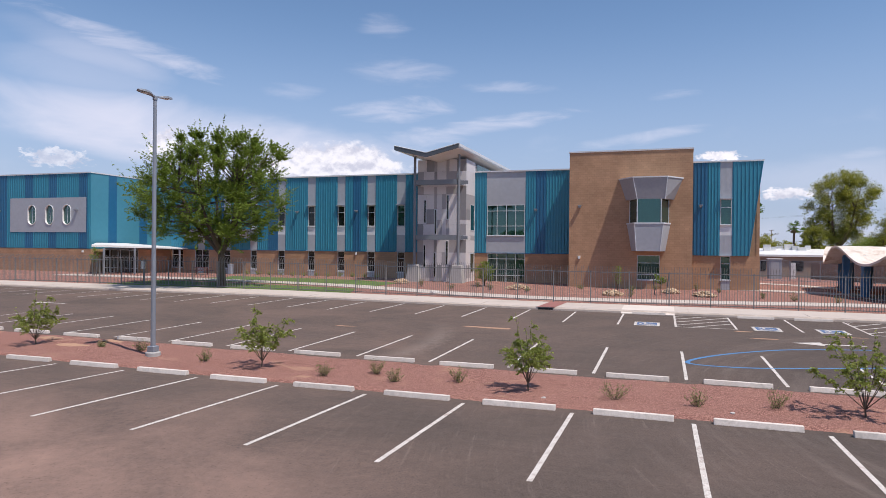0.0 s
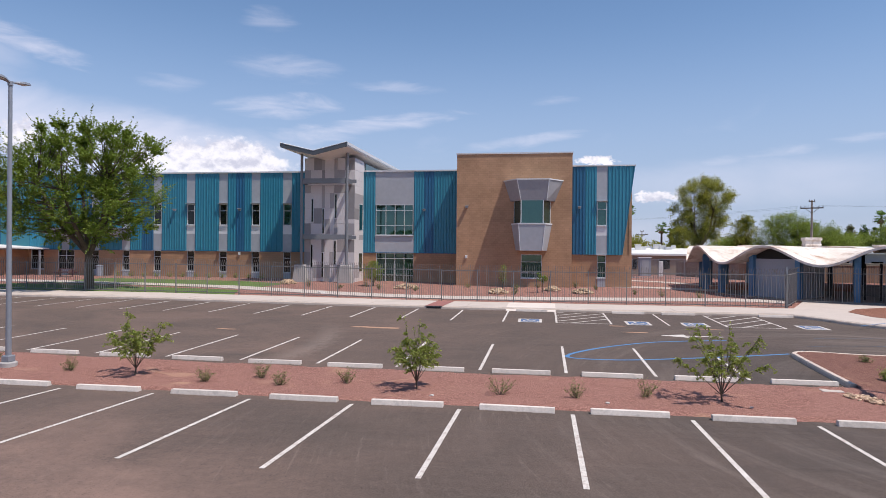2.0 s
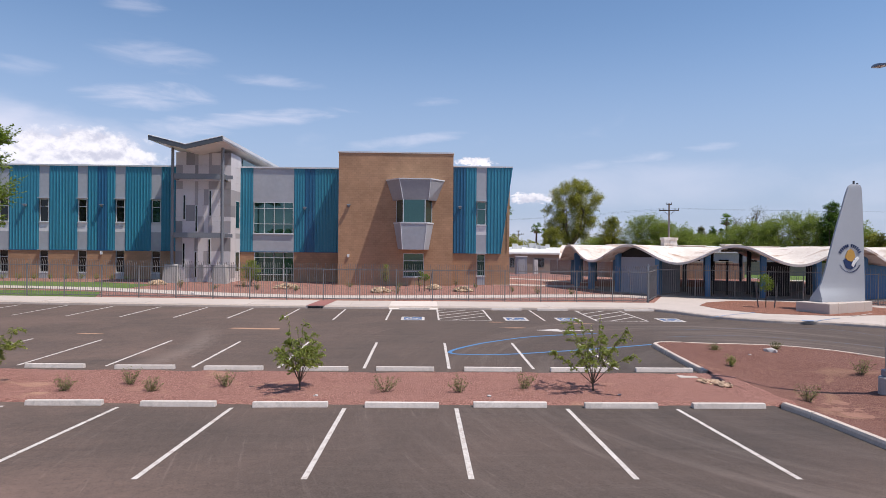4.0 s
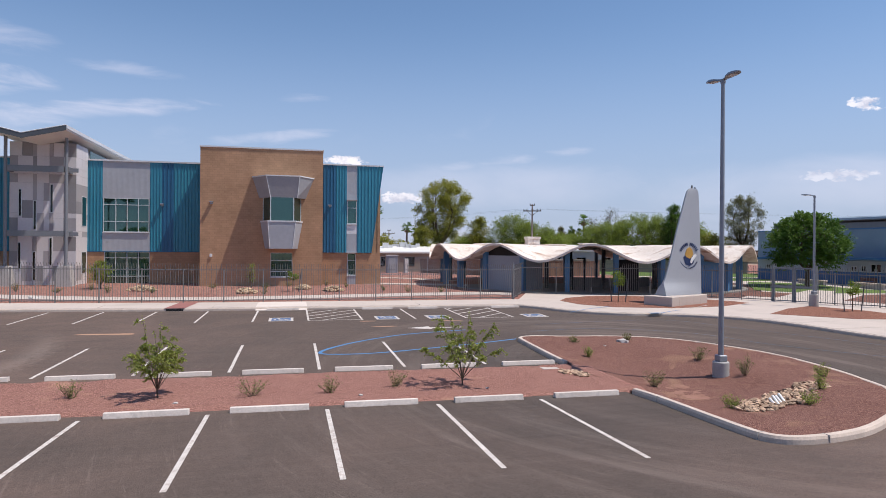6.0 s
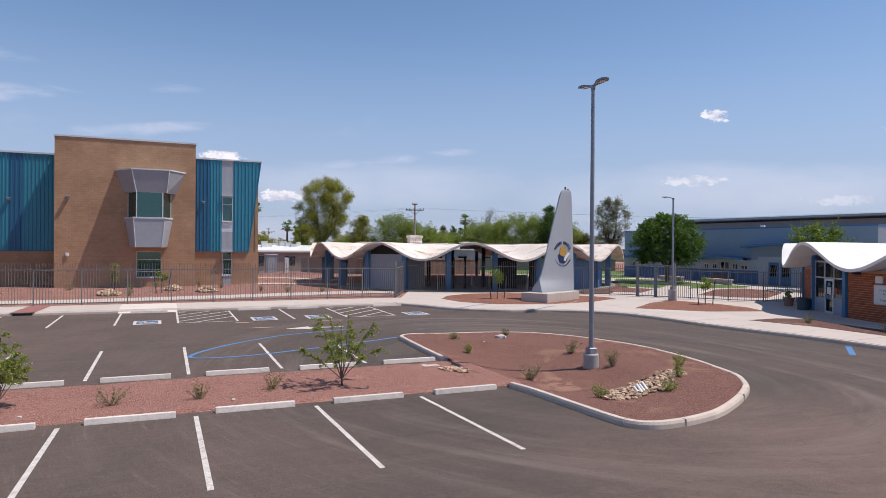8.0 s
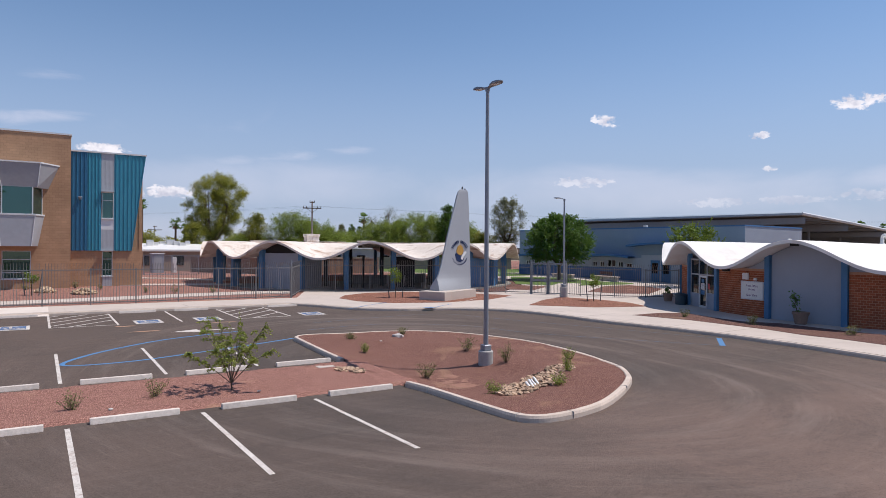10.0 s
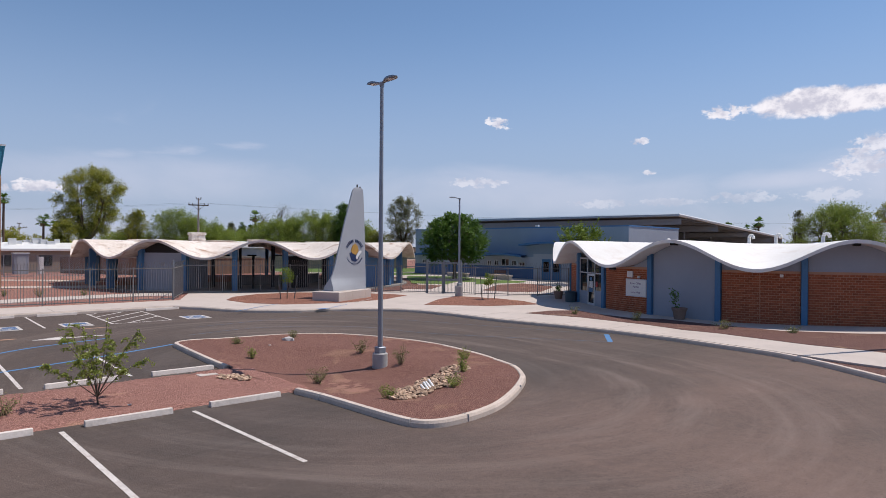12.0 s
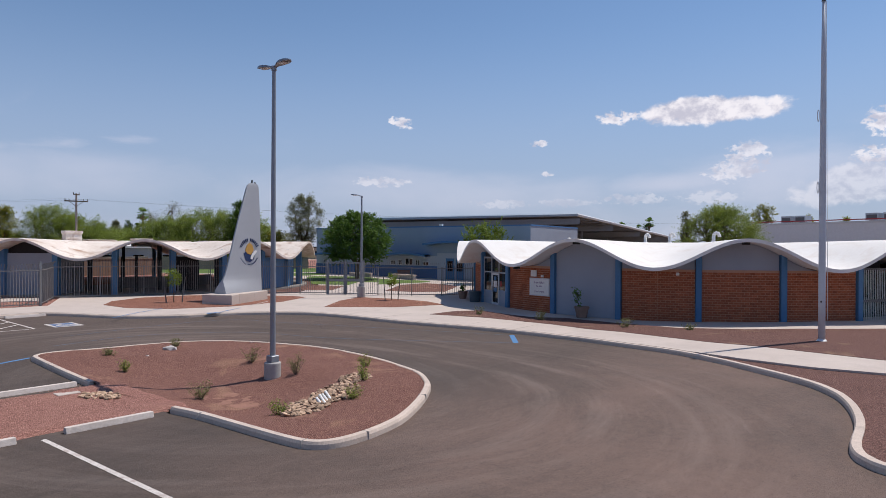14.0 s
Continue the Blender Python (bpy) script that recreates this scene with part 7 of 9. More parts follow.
            part("post", bm, STEEL, t)
    # wall added to close the bright gap on the far side under the shade roof
    bm = bmesh.new()
    prism(bm, [(P[2].x, P[2].y), (P[3].x, P[3].y), (P[3].x + 0.4, P[3].y + 0.3), (P[2].x + 0.4, P[2].y + 0.3)], z0, 6.3)
    part("added_rear_wall", bm, STEEL, t, "dark wall added to close the gap under the shade roof's far edge")
    bm = bmesh.new()
    prism(bm, [(64, 62), (86, 38), (112, 50), (90, 78)], 6.9, 7.7)
    part("clerestory", bm, stuff_mat("grey_metal_band", (0.15, 0.155, 0.165), (0.2, 0.205, 0.215), 0.6, 4, 0.4, 0), t, "dark grey band under the shade roof")
    # security lamp
    bm = bmesh.new()
    box(bm, 19.2, 19.6, -0.05, 0.2, 6.27, 6.5, m)
    part("flood_light", bm, WHITE, t)
    # brown steel bench at the foot of the wall
    w = m @ Vector((14.7, -0.9, 0))
    b = thing("garden_bench", w.x, w.y, gz(38) + 0.13, "brown slatted steel bench against the gymnasium wall", "bench")
    bm = bmesh.new()
    box(bm, 13.8, 15.6, -1.1, -0.65, 0.86, 0.92, m)
    part("seat", bm, BENCH_BROWN, b)
    bm = bmesh.new()
    box(bm, 13.8, 15.6, -0.66, -0.61, 0.98, 1.32, m)
    part("backrest", bm, BENCH_BROWN, b)
    for x in (13.9, 15.4):
        bm = bmesh.new()
        box(bm, x, x + 0.08, -1.05, -0.61, 0.42, 0.86, m)
        box(bm, x, x + 0.08, -0.61, -0.56, 0.42, 1.3, m)
        part("leg", bm, DARK_STEEL, b)


build_office()
build_pavilion()
build_gym()

# ---- fence, lamps, monument ----
PICKET_H = 2.45


def add_pickets(bm, m, length):
    """Bent-topped steel pickets for one fence panel."""
    n = max(2, round(length / 0.15))
    for i in range(1, n):
        x = length * i / n
        vs = []
        for y, z, w in ((0, 0.06, 0.0115), (0, PICKET_H - 0.28, 0.0115), (-0.05, PICKET_H - 0.14, 0.0115), (-0.14, PICKET_H - 0.02, 0.012), (-0.19, PICKET_H + 0.02, 0.002)):
            vs.append([bm.verts.new(m @ Vector((x + a * w, y + b * w, z))) for a, b in ((-1, -1), (1, -1), (1, 1), (-1, 1))])
        for p, q in zip(vs, vs[1:]):
            for k in range(4):
                bm.faces.new((p[k], p[(k + 1) % 4], q[(k + 1) % 4], q[k]))


def rail_mesh(length):
    bm = boxes((0.03, length - 0.03, -0.022, 0.022, 0.0, 0.05))
    me = bpy.data.meshes.new("rail")
    bm.to_mesh(me), bm.free()
    me.materials.append(FENCE_STEEL)
    return me


def post_mesh(h, w):
    bm = boxes((-w, w, -w, w, -0.1, h))
    prism(bm, [(-w - 0.01, -w - 0.01), (w + 0.01, -w - 0.01), (w + 0.01, w + 0.01), (-w - 0.01, w + 0.01)], h, h + 0.03)
    me = bpy.data.meshes.new("post")
    bm.to_mesh(me), bm.free()
    me.materials.append(FENCE_STEEL)
    return me


def fence_run(pts, label):
    x0, y0 = pts[0]
    f = thing("fence", x0, y0, gz(y0, x0), label, "fence", "picket fences")
    inv = f.matrix_basis.inverted()
    post = post_mesh(PICKET_H - 0.34, 0.034)
    cache = {}
    pick = bmesh.new()
    for j, ((ax, ay), (bx, by)) in enumerate(zip(pts, pts[1:])):
        l = math.hypot(bx - ax, by - ay)
        n = max(1, round(l / 2.44))
        w = l / n
        key = round(w, 3)
        if key not in cache:
            cache[key] = rail_mesh(w)
        ang = math.degrees(math.atan2(by - ay, bx - ax))
        for i in range(n + (1 if j == len(pts) - 2 else 0)):
            x, y = ax + (bx - ax) * i / n, ay + (by - ay) * i / n
            z = gz(y, x) + 0.14
            bits = [("post", post, 0.0)]
            if i < n:
                bits += [("rail", cache[key], 0.10), ("rail", cache[key], PICKET_H - 0.42)]
                add_pickets(pick, pose(x, y, z, 0, 0, ang), w)
            for name, me, up in bits:
                o = new(name, me)
                o.parent, o.matrix_parent_inverse, o.matrix_basis = f, inv, pose(x, y, z + up, 0, 0, ang)
    part("picketwork", pick, FENCE_STEEL, f, "thin bent-topped pickets")["kind"] = "stuff"
    return f


def build_fences():
    fence_run([(-102.0, 27.35), (14.2, 27.5)], "dark steel picket fence with bent tops along the pavement")
    fence_run([(14.2, 27.6), (16.4, 32.1), (21.6, 30.6), (25.8, 29.2), (29.2, 26.4), (31.98, 23.5)], "dark steel picket fence before the pavilion")
    fence_run([(33.65, 21.4), (34.1, 20.3), (35.6, 18.3), (37.3, 16.85), (39.5, 15.7)], "dark steel picket fence beside the office")
    # corner post and the gate
    me = post_mesh(2.55, 0.06)
    me.materials[0] = STEEL
    for i, (x, y) in enumerate(((14.2, 27.55), (31.98, 23.5), (32.85, 22.5), (33.65, 21.4))):
        o = new("gate_post", me)
        o.location = (x, y, gz(y) + 0.12)
        tagged(o, "thick grey steel gate post in the fence line", "post", "gate posts")
    for (ax, ay), (bx, by) in (((31.98, 23.5), (32.85, 22.5)), ((32.85, 22.5), (33.65, 21.4))):
        g = thing("pedestrian_gate", ax, ay, gz(ay) + 0.12, "closed grey steel picket gate between two posts", "gate", "gate leaves")
        l = math.hypot(bx - ax, by - ay) - 0.16
        m = pose(ax, ay, gz(ay) + 0.16, 0, 0, math.degrees(math.atan2(by - ay, bx - ax))) @ Matrix.Translation((0.08, 0, 0))
        bm = bmesh.new()
        for d in ((0, 0.05, 0, 2.4), (l - 0.05, l, 0, 2.4), (0.05, l - 0.05, 0.05, 0.11), (0.05, l - 0.05, 2.3, 2.4), (0.05, l - 0.05, 0.98, 1.12)):
            box(bm, d[0], d[1], -0.025, 0.025, d[2], d[3], m)
        part("gate_frame", bm, STEEL, g)
        for i in range(1, 11):
            bm = bmesh.new()
            x = l * i / 11
            box(bm, x - 0.01, x + 0.01, -0.01, 0.01, 0.11, 2.3, m)
            part("bar", bm, FENCE_STEEL, g)
        bm = bmesh.new()
        box(bm, l - 0.28, l - 0.05, -0.05, 0.05, 0.95, 1.15, m)
        part("lock_box", bm, STEEL, g)
    # security gate of the office recess
    cx, cy, r, ph = 47.652, 2.75, 15.007, 3.0157
    m = radial(cx, cy, ph + 4.5 * BAY)
    rr = r * math.cos(BAY / 2)
    g = thing("security_gate", *(m @ Vector((0, rr, 0.3))), "white steel bar gate across the office recess", "gate")
    bm = bmesh.new()
    for d in ((-1.85, 1.85, 0.25, 0.33), (-1.85, 1.85, 1.3, 1.42), (-1.85, 1.85, 2.9, 2.98), (-0.04, 0.04, 0.25, 2.9)):
        box(bm, d[0], d[1], rr - 0.03, rr + 0.03, d[2], d[3], m)
    part("gate_frame", bm, DARK_STEEL, g)
    for i in range(30):
        bm = bmesh.new()
        x = -1.8 + 0.124 * i
        box(bm, x - 0.012, x + 0.012, rr - 0.012, rr + 0.012, 0.33, 2.9, m)
        part("bar", bm, TRIM, g)
    arc = bmesh.new()
    box(arc, -1.7, 1.7, rr - 1.2, rr - 1.15, 0.35, 2.7, m)
    part("glazing", arc, GLASS, g)


def lamp_post(x, y, h, base_h, label, heads=2, turn=0.0):
    z = gz(y, x) + (0.03 if abs(x) > 30 or x < 0 else 0.0)
    t = thing("street_lamp", x, y, z, label, "street lamp", "car park lamps")
    bm = bmesh.new()
    fr = 0.25 if base_h < 0.7 else 0.29
    lathe(bm, [(fr, -0.5), (fr, base_h - 0.03), (fr - 0.025, base_h), (0.05, base_h)], x, y, z, 24)
    part("footing", bm, PIER_CONCRETE, t, "round concrete footing", smooth=True).data.set_sharp_from_angle(angle=radians(35))
    part("base_cover", bevelled(boxes((x - 0.14, x + 0.14, y - 0.14, y + 0.14, z + base_h, z + base_h + 0.2)), 0.02), LAMP_STEEL, t)
    bm = bmesh.new()
    rod(bm, (x, y, z + base_h + 0.15), (x, y, z + h), 0.085, 0.058, n=14)
    part("pole", bm, LAMP_STEEL, t, smooth=True).data.set_sharp_from_angle(angle=radians(40))
    bm = bmesh.new()
    rod(bm, (x, y, z + h - 0.08), (x, y, z + h + 0.05), 0.08, n=12)
    part("collar", bm, LAMP_STEEL, t)
    for i in range(heads):
        m = Matrix.Translation((x, y, z + h)) @ Matrix.Rotation(turn + math.pi * i, 4, "Z")
        bm = bmesh.new()
        prof = [(0.05, 0.05, 0.035), (0.14, 0.06, 0.03), (0.26, 0.13, 0.035), (0.42, 0.16, 0.045), (0.60, 0.155, 0.045), (0.72, 0.11, 0.035), (0.78, 0.04, 0.015)]
        rows = []
        for s, w, th in prof:
            lift = 0.02 + 0.10 * math.sin(min(s, 0.5) / 0.5 * 1.4)
            rows.append([bm.verts.new(m @ Vector(p)) for p in ((s, -w, lift - th), (s, w, lift - th), (s, w * 0.85, lift + th * 0.6), (s, -w * 0.85, lift + th * 0.6))])
        for a, b in zip(rows, rows[1:]):
            for k in range(4):
                bm.faces.new((a[k], a[(k + 1) % 4], b[(k + 1) % 4], b[k]))
        bm.faces.new(rows[0]), bm.faces.new(rows[-1][::-1])
        head = part("lamp_head", bm, LAMP_STEEL, t, "slim grey lamp head")
        bm = bmesh.new()
        box(bm, 0.3, 0.62, -0.1, 0.1, 0.055, 0.068, m)
        part("lens", bm, TRIM, head)
    return t


def build_fin():
    """Upright wing-shaped school monument on a plinth."""
    m = pose(22.26, 20.57, gz(21) + 0.15, 0, 0, 28)
    t = thing("monument_fin", 23.8, 22.5, gz(22) + 0.15, "tall grey wing-shaped school monument on a concrete plinth", "monument")
    bm = bmesh.new()
    box(bm, 0, 4.5, 0, 2.0, -0.2, 0.62, m)
    part("plinth", bevelled(bm, 0.03), CONCRETE, t, "pale concrete plinth")
    for i in range(1, 5):
        bm = bmesh.new()
        box(bm, 0.9 * i - 0.012, 0.9 * i + 0.012, -0.006, 2.006, -0.1, 0.626, m)
        part("joint", bm, KERB, t)
    m = pose(23.8, 22.5, gz(22) + 0.15, 0, 0, 16) @ Matrix.Translation((-1.98, -1.15, 0)) @ Matrix.Diagonal((0.71, 1, 1, 1))
    # rings up the fin: height, front, rear, thickness at the front and at the rear
    rings = [(0.55, 0.72, 5.80, 0.94, 0.52), (0.80, 0.73, 5.80, 0.84, 0.52), (1.02, 0.80, 5.79, 0.62, 0.51), (1.20, 0.87, 5.78, 0.40, 0.51), (1.34, 0.94, 5.78, 0.22, 0.51), (1.48, 1.04, 5.77, 0.12, 0.50), (1.77, 1.27, 5.76, 0.10, 0.50), (2.47, 1.64, 5.73, 0.10, 0.48),
             (3.77, 2.22, 5.68, 0.10, 0.44), (5.10, 2.82, 5.62, 0.10, 0.40), (6.45, 3.50, 5.55, 0.10, 0.36), (7.22, 3.88, 5.49, 0.10, 0.33), (7.50, 4.06, 5.44, 0.10, 0.32), (7.64, 4.28, 5.32, 0.09, 0.28), (7.70, 4.50, 5.10, 0.07, 0.2)]
    bm = bmesh.new()
    rows = []
    for z, xf, xr, tf, tr in rings:
        edge = [(xf, 1.15 - tf / 2), ((xf * 2 + xr) / 3, 1.15 - tf / 3 - tr / 6), ((xf + xr * 2) / 3, 1.15 - tf / 6 - tr / 3), (xr - 0.1, 1.15 - tr / 2), (xr, 1.15 - tr / 2 + 0.06), (xr, 1.15 + tr / 2 - 0.06), (xr - 0.1, 1.15 + tr / 2), ((xf + xr) / 2, 1.15 + (tf + tr) / 4), (xf, 1.15 + tf / 2)]
        rows.append([bm.verts.new(m @ Vector((x, y, z))) for x, y in edge])
    for p, q in zip(rows, rows[1:]):
        for k in range(9):
            bm.faces.new((p[k], p[(k + 1) % 9], q[(k + 1) % 9], q[k]))
    bm.faces.new(rows[0][::-1]), bm.faces.new(rows[-1])
    part("fin", bm, FIN_STUCCO, t, "smooth grey stucco fin", smooth=True).data.set_sharp_from_angle(angle=radians(32))
    # emblem: plain navy disc with a gold and a white patch, and bars where lettering curves round it
    ex, ez, ey = 4.12, 3.16, 0.985
    face = m @ Matrix.Translation((ex, ey, ez)) @ Matrix.Diagonal((0.64 / 0.71, 1, 0.64, 1)) @ Matrix.Rotation(-0.06, 4, "Z")

    def blob(pts, lift, mat, name, label):
        bm = bmesh.new()
        lo = [bm.verts.new(face @ Vector((x, -lift, z))) for x, z in pts]
        hi = [bm.verts.new(face @ Vector((x, 0.1, z))) for x, z in pts]
        bm.faces.new(lo), bm.faces.new(hi[::-1])
        for i in range(len(pts)):
            bm.faces.new((lo[i], hi[i], hi[(i + 1) % len(pts)], lo[(i + 1) % len(pts)]))
        part(name, bm, mat, t, label)
    ring = lambda r, n=28, ox=0.0, oz=0.0, sx=1.0: [(ox + sx * r * math.cos(2 * math.pi * i / n), oz + r * math.sin(2 * math.pi * i / n)) for i in range(n)]
    navy = stuff_mat("navy_vinyl", (0.015, 0.03, 0.09), (0.02, 0.04, 0.12), 0.5, 6, 1, 0)
    blob([(-0.75, -0.1), (-0.45, -0.85), (0.1, -1.0), (0.6, -0.7), (0.75, -0.1), (0.35, 0.1), (-0.3, 0.15)], 0.03, navy, "emblem_base", "navy patch of the emblem")
    blob([(-0.55, 0.2), (-0.3, 0.75), (0.05, 0.95), (0.4, 0.7), (0.55, 0.25), (0.3, -0.1), (0.1, -0.25), (-0.35, -0.1)], 0.04, BEAR_GOLD, "emblem_top", "gold patch of the emblem")
    blob([(0.3, -0.15), (0.85, 0.2), (1.0, 0.1), (0.55, -0.4), (0.35, -0.75), (0.1, -0.6)], 0.05, WHITE, "emblem_patch", "white patch of the emblem")
    for n, r0, r1, s0, s1, sign in ((13, 1.12, 1.42, 155, 25, 1), (16, 1.18, 1.29, 205, 335, 1)):
        for i in range(n):
            if n == 13 and i == 6:
                continue
            a0 = math.radians(s0 + (s1 - s0) * (i + 0.12) / n)
            a1 = math.radians(s0 + (s1 - s0) * (i + 0.55) / n)
            blob([(r0 * math.cos(a0), r0 * math.sin(a0)), (r1 * math.cos(a0), r1 * math.sin(a0)), (r1 * math.cos(a1), r1 * math.sin(a1)), (r0 * math.cos(a1), r0 * math.sin(a1))], 0.03, navy, "letter_bar", "navy bar of the lettering")
    for x, z in ((4.72, 7.9), (5.12, 7.78)):
        bm = bmesh.new()
        rod(bm, m @ Vector((x, 1.15, z - 0.25)), m @ Vector((x, 1.15, z)), 0.06, n=8)
        part("top_fitting", bm, DARK_STEEL, t)


def build_flagpole():
    x, y = 29.15, -9.34
    z = gz(y) + 0.1
    t = thing("flagpole", x, y, z, "tall bare grey metal flagpole on a flared white foot", "flagpole")
    bm = bmesh.new()
    lathe(bm, [(0.34, -0.1), (0.34, 0.02), (0.26, 0.04), (0.18, 0.08), (0.14, 0.14), (0.1, 0.15)], x, y, z, 20)
    part("foot", bm, WHITE, t, smooth=True)
    bm = bmesh.new()
    lathe(bm, [(0.126, 0.0), (0.124, 2.0), (0.122, 4.0), (0.118, 6.0), (0.10, 8.5), (0.08, 11.0), (0.058, 13.1)], x, y, z, 16)
    part("pole", bm, POLE_GREY, t, smooth=True)
    bm = bmesh.new()
    bmesh.ops.create_uvsphere(bm, u_segments=14, v_segments=8, radius=0.12, matrix=Matrix.Translation((x, y, z + 13.35)))
    part("ball", bm, TRIM, t, smooth=True)
    bm = bmesh.new()
    rod(bm, (x, y, z + 13.05), (x, y, z + 13.25), 0.08, n=10)
    part("truck", bm, DARK_STEEL, t)
    bm = bmesh.new()
    rod(bm, (x + 0.03, y - 0.19, z + 0.9), (x + 0.02, y - 0.08, z + 13.05), 0.011, n=5)
    part("halyard", bm, WHITE, t)
    for h in (5.95, 8.7):
        bm = bmesh.new()
        loop = [(x - 0.05 + 0.01 * math.cos(q), y + 0.15 + 0.035 * math.cos(q), z + h + 0.22 * math.sin(q)) for q in [k * math.pi / 6 for k in range(12)]]
        for p, q in zip(loop, loop[1:] + loop[:1]):
            rod(bm, p, q, 0.014, n=5)
        part("rope_loop", bm, TRIM, t, "loose loop of rope with a snap hook")
    part("cleat", bevelled(boxes((x - 0.14, x - 0.12, y - 0.03, y + 0.03, z + 1.55, z + 1.62)), 0.004), DARK_STEEL, t)


build_fences()
lamp_post(-17.35, 2.2, 8.9, 0.14, "tall grey twin-headed lamp on the gravel strip", 2, math.pi / 2)
lamp_post(12.35, 2.1, 9.25, 0.40, "tall grey twin-headed lamp on the gravel island", 2, math.pi / 2)
lamp_post(31.95, 19.75, 7.25, 0.9, "grey single-headed lamp beside the gate path", 1, math.radians(150))
build_fin()
build_flagpole()

# ---- plants, stones and distance ----


def tree(name, x, y, z, trunk_h, trunk_r, centre, radii, clumps, leaves, size, mat, seed, label, category="tree", group="", spread=0.5, flat_bottom=0.0, lean=(0, 0)):
    """A tapered trunk with limbs to many leaf clumps inside a lobed crown."""
    rng = random.Random(seed)
    t = thing(name, x, y, z, label, category, group)
    c0 = Vector((x + centre[0], y + centre[1], z + centre[2]))
    fork = Vector((x + lean[0], y + lean[1], z + trunk_h))
    bm = bmesh.new()
    rod(bm, (x, y, z - 0.15), (x, y, z + 0.1), trunk_r * 1.5, trunk_r * 1.1, n=9)
    rod(bm, (x, y, z + 0.1), fork, trunk_r * 1.1, trunk_r * 0.8, n=9)
    spots = []
    while len(spots) < clumps:
        v = Vector((rng.uniform(-1, 1), rng.uniform(-1, 1), rng.uniform(-1, 1)))
        l = v.length
        lobes = 0.78 + 0.42 * noise.noise(v.normalized() * 1.9 + Vector((seed, 0, 0)))
        if l > lobes or l < 0.25 or v.z < -0.75 + flat_bottom:
            continue
        spots.append(c0 + Vector((v.x * radii[0], v.y * radii[1], v.z * radii[2])))
    mains = []
    for i in range(min(7, max(3, clumps // 6))):
        s = rng.choice(spots)
        end = fork.lerp(s, 0.62)
        mid = fork.lerp(end, 0.5) + Vector((rng.uniform(-0.1, 0.1), rng.uniform(-0.1, 0.1), 0.12)) * radii[2]
        rod(bm, fork, mid, trunk_r * 0.6, trunk_r * 0.42, n=6, cap=False), rod(bm, mid, end, trunk_r * 0.42, trunk_r * 0.22, n=6)
        mains += [mid, end]
    for s in spots[:70]:
        a = min(mains, key=lambda p: (p - s).length)
        rod(bm, a, s, trunk_r * 0.2, trunk_r * 0.05, n=4, cap=False)
    part("trunk", bm, BARK, t, "branching bark-brown trunk")
    verts, faces = [], []
    per = max(1, leaves // clumps)
    mean = (radii[0] + radii[1] + radii[2]) / 3
    heart = Vector((x + lean[0], y + lean[1], z + trunk_h + 0.15 * radii[2]))
    limit = lambda s: max(-1.7, min(1.7, rng.gauss(0, 1))) * s
    for s in spots:
        w = mean * spread * rng.uniform(0.5, 1.0) / (clumps ** (1 / 3)) * 1.15
        axis = (s - heart).normalized()
        reach = mean * rng.uniform(0.10, 0.24)
        for _ in range(per):
            q = rng.uniform(-1.3, 1.0)
            k = 1.0 - 0.55 * max(0.0, q)
            p = s + axis * (q * reach) + Vector((limit(w * k), limit(w * k), limit(w * 0.8 * k)))
            k = size * rng.uniform(0.6, 1.25)
            u = (axis * 0.6 + Vector((rng.uniform(-1, 1), rng.uniform(-1, 1), rng.uniform(-0.8, 0.8)))).normalized()
            v = u.cross(Vector((rng.uniform(-1, 1), rng.uniform(-1, 1), rng.uniform(-1, 1)))).normalized()
            i = len(verts)
            verts += [p + u * k, p + v * k * 0.5, p - u * k, p - v * k * 0.5]
            faces.append((i, i + 1, i + 2, i + 3))
    me = bpy.data.meshes.new("crown")
    me.from_pydata(verts, [], faces)
    me.materials.append(mat)
    o = new("crown", me)
    o.parent, o.matrix_parent_inverse = t, t.matrix_basis.inverted()
    return t


